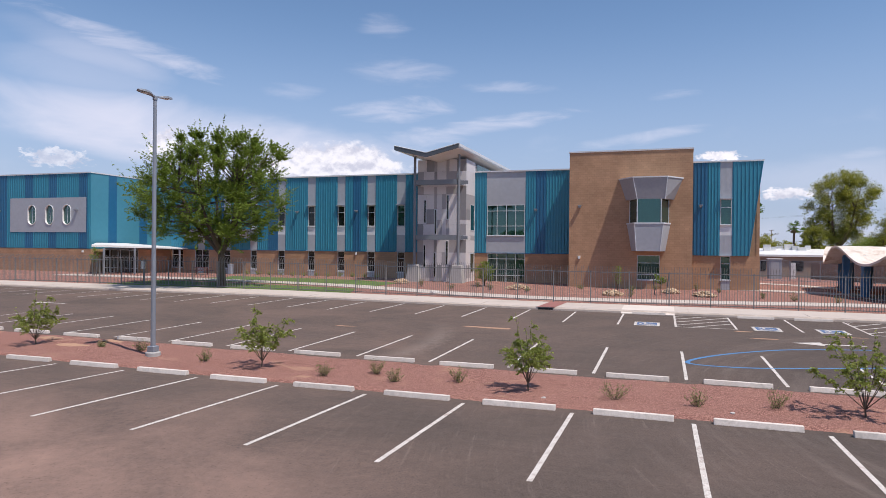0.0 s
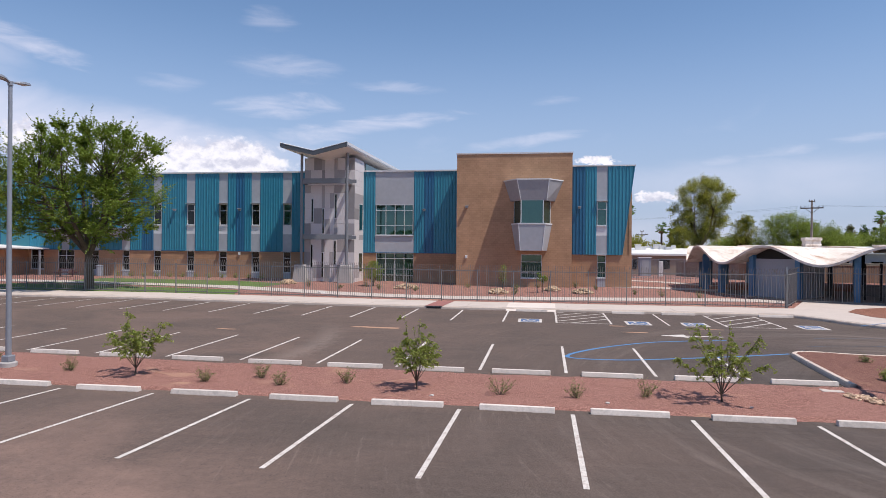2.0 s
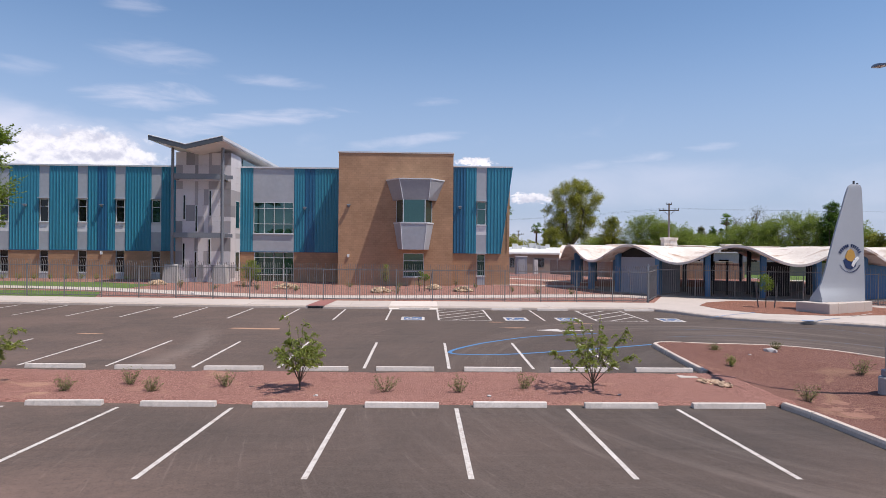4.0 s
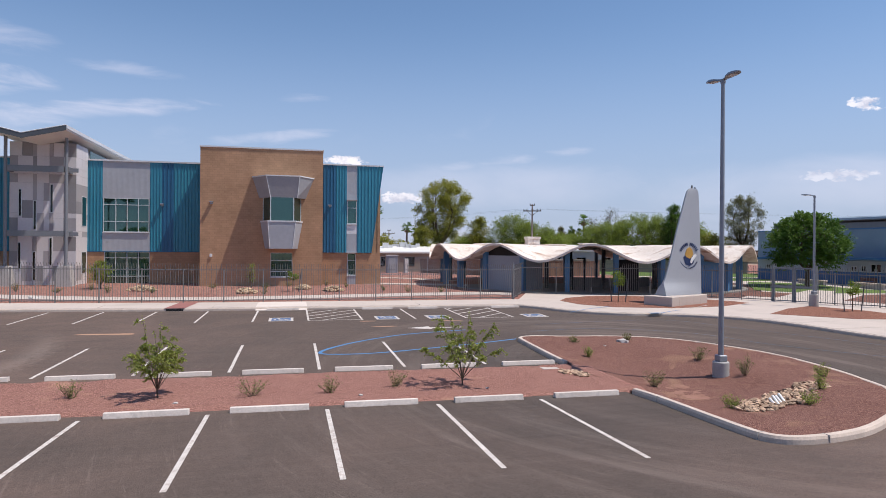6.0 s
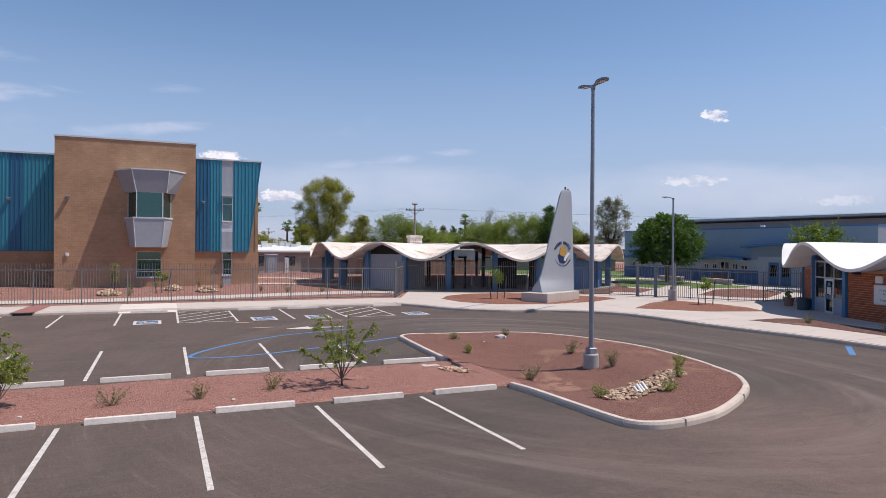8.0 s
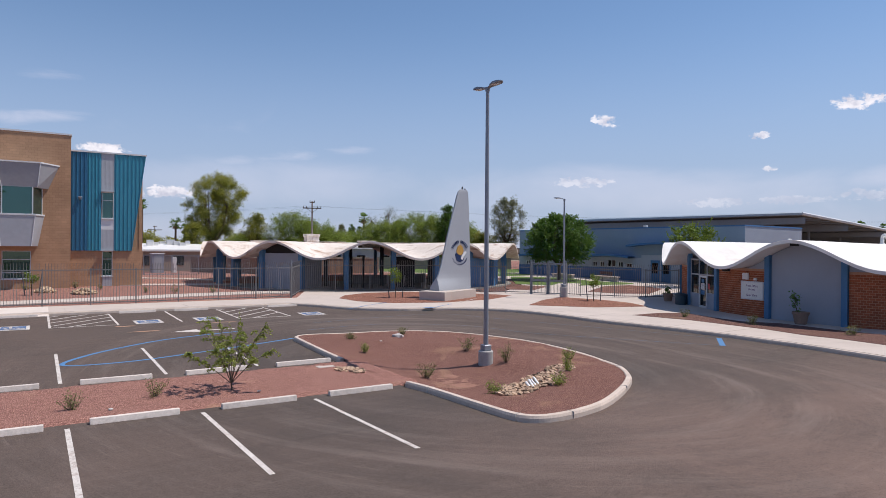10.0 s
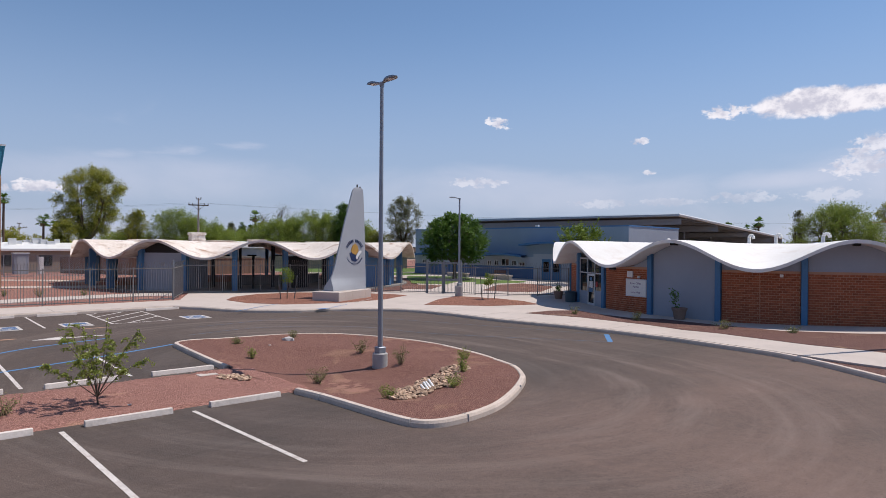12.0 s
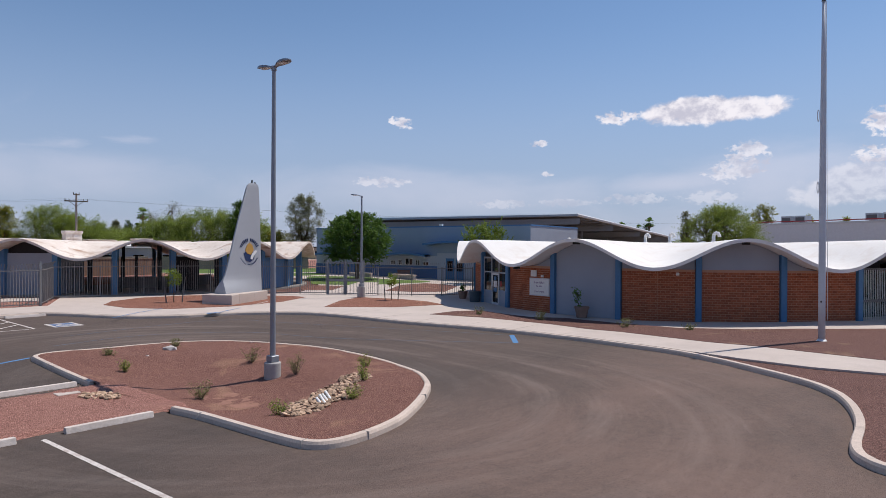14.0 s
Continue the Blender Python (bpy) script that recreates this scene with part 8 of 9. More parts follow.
def bough_tree(name, x, y, z, trunk_h, trunk_r, profile, boughs, bough_r, leaves, size, mat, seed, label, group="", lean=(0.0, 0.0), rise=0.7, tuft=0.16, category="tree", gaps=0.25, long_tips=0.0, fine_top=0.15):
    """A tree grown limb by limb: each limb ends in a bough, a lump of leafy twigs that fan outwards and upwards.
    profile: (height, reach, sideways) rings of the crown's outline; gaps: how uneven the boughs' reach is."""
    rng = random.Random(seed)
    t = thing(name, x, y, z, label, category, group)
    bm = bmesh.new()
    fork = Vector((x + lean[0], y + lean[1], z + trunk_h))
    rod(bm, (x, y, z - 0.15), (x, y, z + 0.15), trunk_r * 1.5, trunk_r * 1.1, n=10, cap=False)
    rod(bm, (x, y, z + 0.15), fork, trunk_r * 1.1, trunk_r * 0.85, n=10)

    def ring(h):
        for (ha, ra, oa), (hb, rb, ob) in zip(profile, profile[1:]):
            if h <= hb:
                k = (h - ha) / (hb - ha)
                return ra + (rb - ra) * k, oa + (ob - oa) * k
        return profile[-1][1:]
    low, high = profile[0][0], profile[-1][0]
    leaders = []
    for i in range(5):
        a = 2 * math.pi * i / 5 + rng.uniform(-0.4, 0.4)
        h = low + (high - low) * rng.uniform(0.38, 0.62)
        r, o = ring(h)
        tip = Vector((x + o + math.cos(a) * r * 0.38, y + math.sin(a) * r * 0.38, z + h))
        mid = fork.lerp(tip, 0.5) + Vector((math.cos(a), math.sin(a), 0)) * 0.06 * (high - low)
        rod(bm, fork, mid, trunk_r * 0.62, trunk_r * 0.42, n=7, cap=False), rod(bm, mid, tip, trunk_r * 0.42, trunk_r * 0.2, n=6, cap=False)
        leaders += [fork.lerp(mid, 0.7), mid, mid.lerp(tip, 0.5), tip]
    verts, faces = [], []
    per = max(1, leaves // boughs)
    for i in range(boughs):
        s = (i + 0.5) / boughs
        h = low + (high - low) * (0.06 + 0.90 * s + rng.uniform(-0.03, 0.03))
        r, o = ring(h)
        a = 2.39996 * i + rng.uniform(-0.3, 0.3)
        q = rng.uniform(1 - gaps, 1.0) if rng.random() < 0.72 else rng.uniform(0.25, 0.6)
        br = bough_r * rng.uniform(0.75, 1.25) * (0.75 + 0.5 * min(1.0, r / max(p[1] for p in profile))) * (1.12 - fine_top * s)
        reach = max(0.0, r * q - br * 0.7)
        c = Vector((x + o + math.cos(a) * reach, y + math.sin(a) * reach, z + h))
        root = min(leaders, key=lambda p: (p - c).length + 1.2 * max(0.0, p.z - c.z))
        bend = root.lerp(c, 0.6) + Vector((0, 0, -0.06 * (c - root).length))
        rod(bm, root, bend, trunk_r * 0.18, trunk_r * 0.1, n=5, cap=False), rod(bm, bend, c, trunk_r * 0.1, trunk_r * 0.05, n=4, cap=False)
        out = Vector((math.cos(a), math.sin(a), 0.0)) * (0.35 + 0.65 * q) + Vector((0, 0, rise * (0.4 + 0.9 * s)))
        out.normalize()
        twigs = []
        count = max(10, per // 26)
        for k in range(count):
            d = Vector((rng.gauss(0, 1), rng.gauss(0, 1), rng.gauss(0, 0.8))).normalized() * 0.9 + out * 0.75
            d.normalize()
            l = br * rng.uniform(0.55, 1.15) * (1 + long_tips * (rng.random() < 0.25) * max(0.0, d.z))
            start = c - out * br * 0.25 + d * l * 0.12
            end = c + d * l
            twigs.append((start, end))
            if k < 7:
                rod(bm, c - out * br * 0.25, end, trunk_r * 0.035, trunk_r * 0.012, n=3, cap=False)
        for k in range(per):
            p0, p1 = twigs[k % count]
            f = rng.random() ** 0.75
            w = tuft * (1.1 - 0.7 * f)
            p = p0.lerp(p1, f) + Vector((rng.gauss(0, w), rng.gauss(0, w), rng.gauss(0, w * 0.8)))
            e = size * rng.uniform(0.6, 1.3)
            u = ((p1 - p0).normalized() * 0.7 + Vector((rng.uniform(-1, 1), rng.uniform(-1, 1), rng.uniform(-0.8, 0.3)))).normalized()
            v = u.cross(Vector((rng.gauss(0, 0.55), rng.gauss(0, 0.55), 1.0))).normalized()
            n = len(verts)
            verts += [p + u * e, p + v * e * 0.5, p - u * e, p - v * e * 0.5]
            faces.append((n, n + 1, n + 2, n + 3))
    part("trunk", bm, BARK, t, "branching bark-brown trunk")
    me = bpy.data.meshes.new("crown")
    me.from_pydata(verts, [], faces)
    me.materials.append(mat)
    o = new("crown", me)
    o.parent, o.matrix_parent_inverse = t, t.matrix_basis.inverted()
    return t


def palm(x, y, z, h, label, seed, wide=1.0):
    """A fan palm: slim trunk, a skirt of dead fronds and a round head of pleated fans on stalks."""
    rng = random.Random(seed)
    t = thing("palm_tree", x, y, z, label, "palm", "far palms")
    bm = bmesh.new()
    rod(bm, (x, y, z - 0.2), (x + 0.1, y, z + h - 1.0), 0.26, 0.17, n=8)
    part("trunk", bm, BARK, t)
    top = Vector((x + 0.1, y, z + h - 1.0))
    skirt, bm = bmesh.new(), bmesh.new()
    for i in range(64):
        dead = i >= 44
        a, e = rng.uniform(0, 6.28), rng.uniform(-1.5, -0.9) if dead else rng.uniform(-0.75, 1.35)
        d = Vector((math.cos(a) * math.cos(e), math.sin(a) * math.cos(e), math.sin(e)))
        side = d.cross(Vector((0, 0, 1))).normalized()
        stalk = (0.25 if dead else rng.uniform(0.45, 0.8)) * wide
        hub = top + d * stalk
        mesh = skirt if dead else bm
        rod(mesh, top, hub, 0.02, n=3, cap=False)
        for k in range(-3, 4):
            f = k * 0.30
            tip = hub + (d * math.cos(f) + side * math.sin(f)) * rng.uniform(0.5, 0.72) * wide - Vector((0, 0, 0.12 * (1 + abs(f))))
            n = (d * -math.sin(f) + side * math.cos(f)) * 0.055 * wide
            mesh.faces.new([mesh.verts.new(q) for q in (hub, hub.lerp(tip, 0.6) + n, tip, hub.lerp(tip, 0.6) - n)])
    part("crown", bm, LEAF_DEEP, t, "round head of green fans")
    part("skirt", skirt, DEAD_FROND, t, "skirt of dry brown fronds")
    return t


def shrub(x, y, z, w, h, mat, seed, label, leaves=420, size=0.021, name="desert_shrub"):
    rng = random.Random(seed)
    t = thing(name, x, y, z, label, "shrub", "small shrubs")
    st, bm = bmesh.new(), bmesh.new()
    for i in range(20):
        a, q = rng.uniform(0, 6.28), rng.uniform(0.2, 1.0)
        tip = Vector((x + math.cos(a) * w * q * 0.62, y + math.sin(a) * w * q * 0.62, z + h * rng.uniform(0.5, 1.0) * (1.08 - 0.35 * q)))
        base = Vector((x + rng.uniform(-0.04, 0.04), y + rng.uniform(-0.04, 0.04), z - 0.04))
        rod(st, base, tip, 0.006, 0.002, n=4, cap=False)
        for _ in range(leaves // 20):
            s = rng.uniform(0.3, 1.05)
            leaf(bm, base.lerp(tip, s) + Vector((rng.gauss(0, 0.035), rng.gauss(0, 0.035), rng.gauss(0, 0.03))), size * rng.uniform(0.7, 1.3), rng)
    part("stem", st, BARK, t)
    part("foliage", bm, mat, t)
    return t


def sapling(x, y, z, w, h, seed, label, skew=0.0, leaves=6500):
    """A young many-stemmed tree with feathery leaves."""
    rng = random.Random(seed)
    t = thing("young_tree", x, y, z, label, "sapling", "young trees")
    st, verts, faces = bmesh.new(), [], []
    fork = Vector((x + rng.uniform(-0.05, 0.05), y, z + 0.2))
    rod(st, (x, y, z - 0.1), fork, 0.026, 0.021, n=7)
    tips = []
    shoots = 12
    for i in range(shoots):
        a = 2.39996 * i + rng.uniform(-0.5, 0.5)
        q = math.sqrt((i + 0.5) / shoots) * rng.uniform(0.75, 1.15)
        tall = h * (1.0 - 0.5 * q * q) * rng.uniform(0.72, 1.14)
        tip = Vector((x + skew + math.cos(a) * w * 0.56 * q, y + math.sin(a) * w * 0.56 * q, z + max(tall, 0.45)))
        mid = fork.lerp(tip, 0.5) + Vector((math.cos(a) * 0.05 * q + rng.gauss(0, 0.05), math.sin(a) * 0.05 * q, 0.10 * q + rng.uniform(-0.05, 0.05)))
        rod(st, fork, mid, 0.013, 0.008, n=5, cap=False), rod(st, mid, tip, 0.008, 0.003, n=4, cap=False)
        tips += [(mid, tip, 0.9)] * 2
        # side sprays that arch outwards and droop at their ends
        for k in range(9):
            root = fork.lerp(mid, rng.uniform(0.55, 1.0)) if k < 3 else mid.lerp(tip, rng.uniform(0.0, 0.9))
            l = rng.uniform(0.12, 0.34) * (1.1 - 0.4 * k / 9)
            b = a + rng.gauss(0, 1.0)
            knee = root + Vector((math.cos(b) * l * 0.6, math.sin(b) * l * 0.6, l * rng.uniform(0.1, 0.5)))
            end = knee + Vector((math.cos(b) * l * 0.6, math.sin(b) * l * 0.6, -l * rng.uniform(0.0, 0.6)))
            rod(st, root, knee, 0.004, 0.003, n=3, cap=False), rod(st, knee, end, 0.003, 0.0015, n=3, cap=False)
            tips += [(root.lerp(knee, 0.5), knee, 0.8), (knee, end, 1.0)]
    while len(faces) < leaves:
        a, b, k = rng.choice(tips)
        if rng.random() > k:
            continue
        p = a.lerp(b, rng.uniform(0.0, 1.08)) + Vector((rng.gauss(0, 0.022), rng.gauss(0, 0.022), rng.gauss(0, 0.022)))
        u = Vector((rng.uniform(-1, 1), rng.uniform(-1, 1), rng.uniform(-0.9, 0.4))).normalized()
        v = u.cross(Vector((rng.uniform(-1, 1), rng.uniform(-1, 1), rng.uniform(-1, 1)))).normalized()
        s = rng.uniform(0.017, 0.036)
        i = len(verts)
        verts += [p + u * s * 1.3, p + v * s * 0.5, p - u * s * 1.3, p - v * s * 0.5]
        faces.append((i, i + 1, i + 2, i + 3))
    part("stem", st, BARK, t, "thin brown branching stem")
    me = bpy.data.meshes.new("foliage")
    me.from_pydata(verts, [], faces)
    me.materials.append(LEAF_FRESH)
    o = new("foliage", me)
    o.parent, o.matrix_parent_inverse = t, t.matrix_basis.inverted()
    return t


def rock_mesh(seed, mat):
    rng = random.Random(seed)
    bm = bmesh.new()
    bmesh.ops.create_icosphere(bm, subdivisions=1, radius=1.0)
    for v in bm.verts:
        v.co *= rng.uniform(0.62, 1.2)
        v.co.z *= 0.7
    me = bpy.data.meshes.new("rock")
    bm.to_mesh(me), bm.free()
    me.materials.append(mat)
    return me


ROCKS = [rock_mesh(s, STONE) for s in range(6)]
HEAPS = [rock_mesh(s, HEAP_STONE) for s in range(6, 12)]


def rock_pile(name, label, spots, seed, kinds=None, gap=0.8, heap=0.0):
    """spots: x, y, z, reach along x, reach along y, turn, count, size."""
    rng = random.Random(seed)
    x0, y0, z0 = spots[0][:3]
    t = thing(name, x0, y0, z0, label, "rocks", "rock beds")
    inv = t.matrix_basis.inverted()
    for x, y, z, rx, ry, turn, count, size in spots:
        laid = []
        for _ in range(count * 6):
            a, q = rng.uniform(0, 6.28), math.sqrt(rng.random())
            dx, dy = math.cos(a) * q * rx, math.sin(a) * q * ry
            s = size * rng.uniform(0.55, 1.3)
            if len(laid) >= count or any((dx - px) ** 2 + (dy - py) ** 2 < (gap * (s + ps)) ** 2 for px, py, ps in laid):
                continue
            laid.append((dx, dy, s))
            o = new("rock", rng.choice(kinds or ROCKS))
            o.parent, o.matrix_parent_inverse = t, inv
            o.matrix_basis = pose(x + dx * math.cos(turn) - dy * math.sin(turn), y + dx * math.sin(turn) + dy * math.cos(turn), z + s * 0.25 + heap * max(0.0, 1 - q * q), rng.uniform(-25, 25), rng.uniform(-25, 25), rng.uniform(0, 360)) @ Matrix.Diagonal((s * rng.uniform(0.8, 1.3), s, s * rng.uniform(0.7, 1.1), 1))


def build_plants():
    for x, y, w, h, sd, sk in ((-22.93, 2.35, 1.7, 1.95, 1, 0.0), (-12.8, 1.9, 2.1, 1.9, 2, 0.05), (-4.17, 1.85, 1.5, 1.95, 3, -0.1), (3.87, 1.82, 2.2, 2.35, 4, 0.0)):
        sapling(x, y, gz(2, x) + 0.02, w, h, sd, "young feathery green tree in the gravel strip", sk, 5600)
    for i, (x, y, w, h) in enumerate(((-20.4, 2.95, 0.35, 0.25), (-18.43, 2.8, 0.5, 0.5), (-15.03, 2.0, 0.5, 0.5), (-10.3, 1.45, 0.55, 0.5), (-9.0, 2.4, 0.5, 0.55), (-8.05, 1.5, 0.5, 0.5), (-6.31, 2.2, 0.55, 0.55), (-1.85, 1.58, 0.75, 0.55), (0.16, 1.53, 0.55, 0.55), (1.99, 2.03, 0.65, 0.6))):
        shrub(x, y, gz(2, x), w, h, LEAF_SAGE, 20 + i, "small sparse sage-green shrub in red gravel")
    for i, (x, y, w, h, m) in enumerate(((10.1, 8.16, 0.5, 0.35, 0), (9.57, 5.8, 0.4, 0.45, 1), (9.72, 1.59, 0.55, 0.6, 0), (12.8, 3.94, 0.7, 0.65, 0), (12.79, 1.55, 0.6, 0.7, 0), (9.6, -2.09, 0.45, 0.45, 1), (11.61, -2.34, 0.5, 0.4, 1), (14.76, 0.64, 0.5, 0.45, 1), (13.2, -1.0, 0.4, 0.5, 1), (12.34, 8.12, 0.4, 0.45, 0))):
        dip = -0.36 * max(0.0, 1 - (((x - 10.3) / 3.1) ** 2 + ((y - 2.0) / 5.6) ** 2)) ** 1.2
        shrub(x, y, gz(y) + 0.12 + dip, w, h, LEAF_FRESH if m else LEAF_SAGE, 40 + i, "small green shrub on the gravel island", 460)
    rng = random.Random(8)
    for i, (x, y) in enumerate(((-15.9, 38.5), (-14.2, 36.2), (-11.0, 35.5), (-7.37, 40.9), (-3.1, 40.0), (-1.3, 42.6), (1.98, 43.2), (3.6, 41.0), (6.2, 36.5), (8.0, 35.0), (-17.5, 36.0), (-20.5, 37.0), (10.5, 34.2), (-3.0, 34.2), (29.4, 3.4), (29.2, 7.2), (29.6, -1.2), (30.0, -4.0))):
        shrub(x, y, gz(y, x) + 0.1, rng.uniform(0.5, 1.0), rng.uniform(0.4, 0.75), LEAF_SAGE, 70 + i, "small sparse shrub in red gravel beside the school", 260, 0.034)
    for i in range(12):
        shrub(-29.0 - i * 1.45, 46.4, gz(45, -29) + 0.1, 0.7, 0.6, LEAF_FRESH, 100 + i, "low green shrub at the foot of the school wall", 240, 0.038)
    bough_tree("young_palo_verde", -15.7, 40.0, gz(40, -16.3) + 0.1, 0.3, 0.05, [(0.4, 0.8, 0), (0.9, 1.4, 0), (1.5, 1.3, 0), (2.0, 0.7, 0)], 30, 0.42, 5200, 0.045, LEAF, 12, "young airy green tree before the stair tower", rise=0.9, tuft=0.06, gaps=0.5, long_tips=0.5)
    bough_tree("young_palo_verde", -4.3, 40.6, gz(40) + 0.1, 0.4, 0.04, [(0.4, 0.3, 0), (1.0, 0.6, 0), (1.7, 0.5, 0), (2.1, 0.2, 0)], 14, 0.3, 1300, 0.04, LEAF_FRESH, 14, "young airy green tree before the block wall", rise=0.9, tuft=0.05, gaps=0.5, long_tips=0.5)
    for x, y, h, s in ((20.6, 24.4, 2.1, 5), (31.8, 16.6, 1.9, 6), (-0.9, 36.6, 1.6, 7), (-56.5, 36.5, 3.0, 8)):
        t = tree("staked_tree", x, y, gz(y, x) + 0.1, h * 0.55, 0.03, (0, 0, h * 0.75), (0.42, 0.42, h * 0.36), 12, 700, 0.055, LEAF, s, "slim young tree tied between two stakes", group="staked trees", spread=0.6)
        for d in (-0.45, 0.5):
            bm = bmesh.new()
            rod(bm, (x + d * 0.8, y - d * 0.4, gz(y, x) - 0.1), (x + d * 1.25, y - d * 0.4, gz(y, x) + 1.75), 0.035, n=6)
            part("stake", bm, DARK_STEEL, t)
    # the large shade tree
    bough_tree("shade_tree", -35.55, 29.6, gz(30, -35) + 0.12, 2.6, 0.33, [(3.3, 3.4, -0.6), (4.4, 6.1, -1.1), (6.0, 7.6, -1.2), (7.8, 7.5, -0.9), (9.4, 6.6, -0.1), (11.0, 5.2, 0.4), (12.6, 3.2, 0.4)], 165, 1.15, 108000, 0.09, LEAF, 21, "large spreading green shade tree on the lawn", rise=1.15, tuft=0.08, gaps=0.36, long_tips=1.1, fine_top=0.5)
    # courtyard and behind the office
    bough_tree("courtyard_tree", 47.2, 37.2, gz(37) + 0.14, 1.5, 0.22, [(1.9, 2.4, 0), (2.8, 3.7, 0), (4.0, 4.0, 0), (5.2, 3.5, 0), (6.2, 2.3, 0), (6.9, 1.0, 0)], 110, 0.85, 46000, 0.10, LEAF_DEEP, 31, "dense round dark green tree in the courtyard", rise=0.6, tuft=0.09, gaps=0.10, long_tips=0.35)
    bough_tree("courtyard_tree", 51.9, 23.9, gz(24) + 0.12, 1.6, 0.16, [(2.2, 1.5, 0), (3.4, 2.9, 0), (4.6, 2.9, 0), (5.5, 1.8, 0)], 40, 0.75, 13000, 0.095, LEAF, 32, "green tree rising behind the office roof", rise=1.3, tuft=0.08, gaps=0.3, long_tips=0.7)
    # further off
    bough_tree("eucalyptus_tree", 22.4, 87.6, 0.4, 4.2, 0.45, [(4.0, 2.6, -1.8), (6.0, 4.2, -0.6), (8.2, 5.0, 0.3), (10.4, 5.3, 0.8), (12.4, 4.5, 1.0), (14.3, 2.2, 0.9)], 54, 1.25, 60000, 0.10, LEAF_OLIVE, 41, "tall open olive-green eucalyptus beyond the pavilion", rise=0.45, tuft=0.30, gaps=0.3)
    bough_tree("eucalyptus_tree", 29.0, 89.4, 0.4, 2.5, 0.25, [(3.0, 1.6, 0), (5.0, 2.6, 0), (7.2, 2.2, 0.2), (8.6, 0.9, 0.3)], 22, 1.1, 13000, 0.10, LEAF_OLIVE, 42, "smaller olive-green tree beyond the pavilion", rise=0.6, tuft=0.2, gaps=0.4)
    bough_tree("eucalyptus_tree", 18.6, 84.0, 0.4, 1.5, 0.25, [(1.5, 1.5, 0), (3.2, 2.2, 0), (5.4, 1.8, 0), (6.6, 0.8, 0)], 20, 1.0, 11000, 0.10, LEAF_OLIVE, 43, "dark olive tree beyond the pavilion", rise=0.5, tuft=0.2, gaps=0.3)
    for i, (x, y, top, w) in enumerate(((34.8, 88.8, 9.6, 4.4), (37.9, 87.9, 8.4, 5.0), (40.8, 87.0, 6.8, 4.2), (29.6, 97.0, 6.0, 4.0), (44.5, 99.0, 5.8, 4.4), (48.8, 84.2, 8.0, 4.4), (52.0, 83.0, 8.8, 5.2), (55.6, 81.2, 9.8, 5.6), (59.4, 79.6, 9.6, 5.4), (63.5, 82.0, 7.8, 5.0), (46.4, 90.0, 6.4, 4.0))):
        bough_tree("mesquite_tree", x, y, 0.4, 1.6, 0.28, [(1.0, w * 0.9, 0), (top * 0.35, w * 1.1, 0), (top * 0.55, w * 1.1, 0), (top * 0.78, w * 0.85, 0), (top - 0.8, w * 0.4, 0)], 80, 1.35, 44000, 0.085, LEAF_MESQUITE, 50 + i, "broad bushy green tree on the skyline", group="far mesquites", rise=0.5, tuft=0.3, gaps=0.08)
    bough_tree("skyline_tree", 57.4, 76.0, 0.4, 2.5, 0.3, [(3.5, 1.4, 0), (6.0, 2.2, 0), (8.6, 1.9, 0), (10.4, 0.7, 0)], 24, 1.0, 12000, 0.10, LEAF_DEEP, 61, "dark green tree behind the monument", rise=0.6, tuft=0.2, gaps=0.3)
    bough_tree("skyline_tree", 66.6, 71.8, 0.4, 4.0, 0.3, [(3.6, 1.6, 0), (5.6, 3.2, 0), (7.8, 3.6, 0), (10.0, 3.0, 0), (11.8, 1.3, 0.2)], 48, 1.05, 30000, 0.08, LEAF_GREY, 62, "open grey-green tree beside the gymnasium", rise=0.6, tuft=0.22, gaps=0.3)
    bough_tree("skyline_tree", 62.6, 74.1, 0.4, 1.6, 0.3, [(1.6, 1.4, 0), (3.6, 2.2, 0), (5.8, 1.2, 0)], 16, 1.0, 8000, 0.10, LEAF_OLIVE, 63, "low olive tree beside the gymnasium", tuft=0.2)
    for i, (x, y, top) in enumerate(((53.9, 90.4, 11.2), (51.2, 92.0, 9.2))):
        bough_tree("bare_tree", x, y, 0.4, 5.0, 0.2, [(6.0, 1.2, 0), (8.0, 2.6, 0), (top - 0.6, 1.6, 0)], 30, 1.1, 1500, 0.07, LEAF_GREY, 64 + i, "nearly bare grey tree on the skyline", rise=1.0, tuft=0.1, gaps=0.5)
    bough_tree("mesquite_tree", 100.4, 16.9, 0.4, 2.5, 0.35, [(2.0, 5.6, 0), (4.2, 7.4, 0), (5.8, 6.8, 0), (7.6, 4.8, 0), (9.3, 2.2, 0.2)], 110, 1.5, 84000, 0.085, LEAF_MESQUITE, 65, "broad feathery green tree behind the office", rise=0.8, tuft=0.2, gaps=0.22, long_tips=0.4)
    bough_tree("skyline_tree", 98.9, 21.6, 0.4, 3.0, 0.2, [(4.5, 0.7, 0), (6.8, 1.2, 0), (9.2, 0.5, 0)], 16, 0.7, 3200, 0.085, LEAF_GREY, 67, "thin grey-green tree beyond the office", rise=1.0, tuft=0.15, gaps=0.5)
    for x, y, top, w, sd in ((148.0, 23.2, 13.0, 3.0, 66), (149.8, 15.3, 10.6, 1.5, 68), (151.2, 9.0, 10.2, 1.3, 69)):
        bough_tree("skyline_tree", x, y, 0.4, 6.0, 0.22, [(top - 4.4, w * 0.7, 0), (top - 2.4, w, 0), (top - 0.6, w * 0.55, 0)], 26, 0.85, 9000, 0.10, LEAF_OLIVE, sd, "open olive tree above a far white building", rise=0.6, tuft=0.15, gaps=0.5)
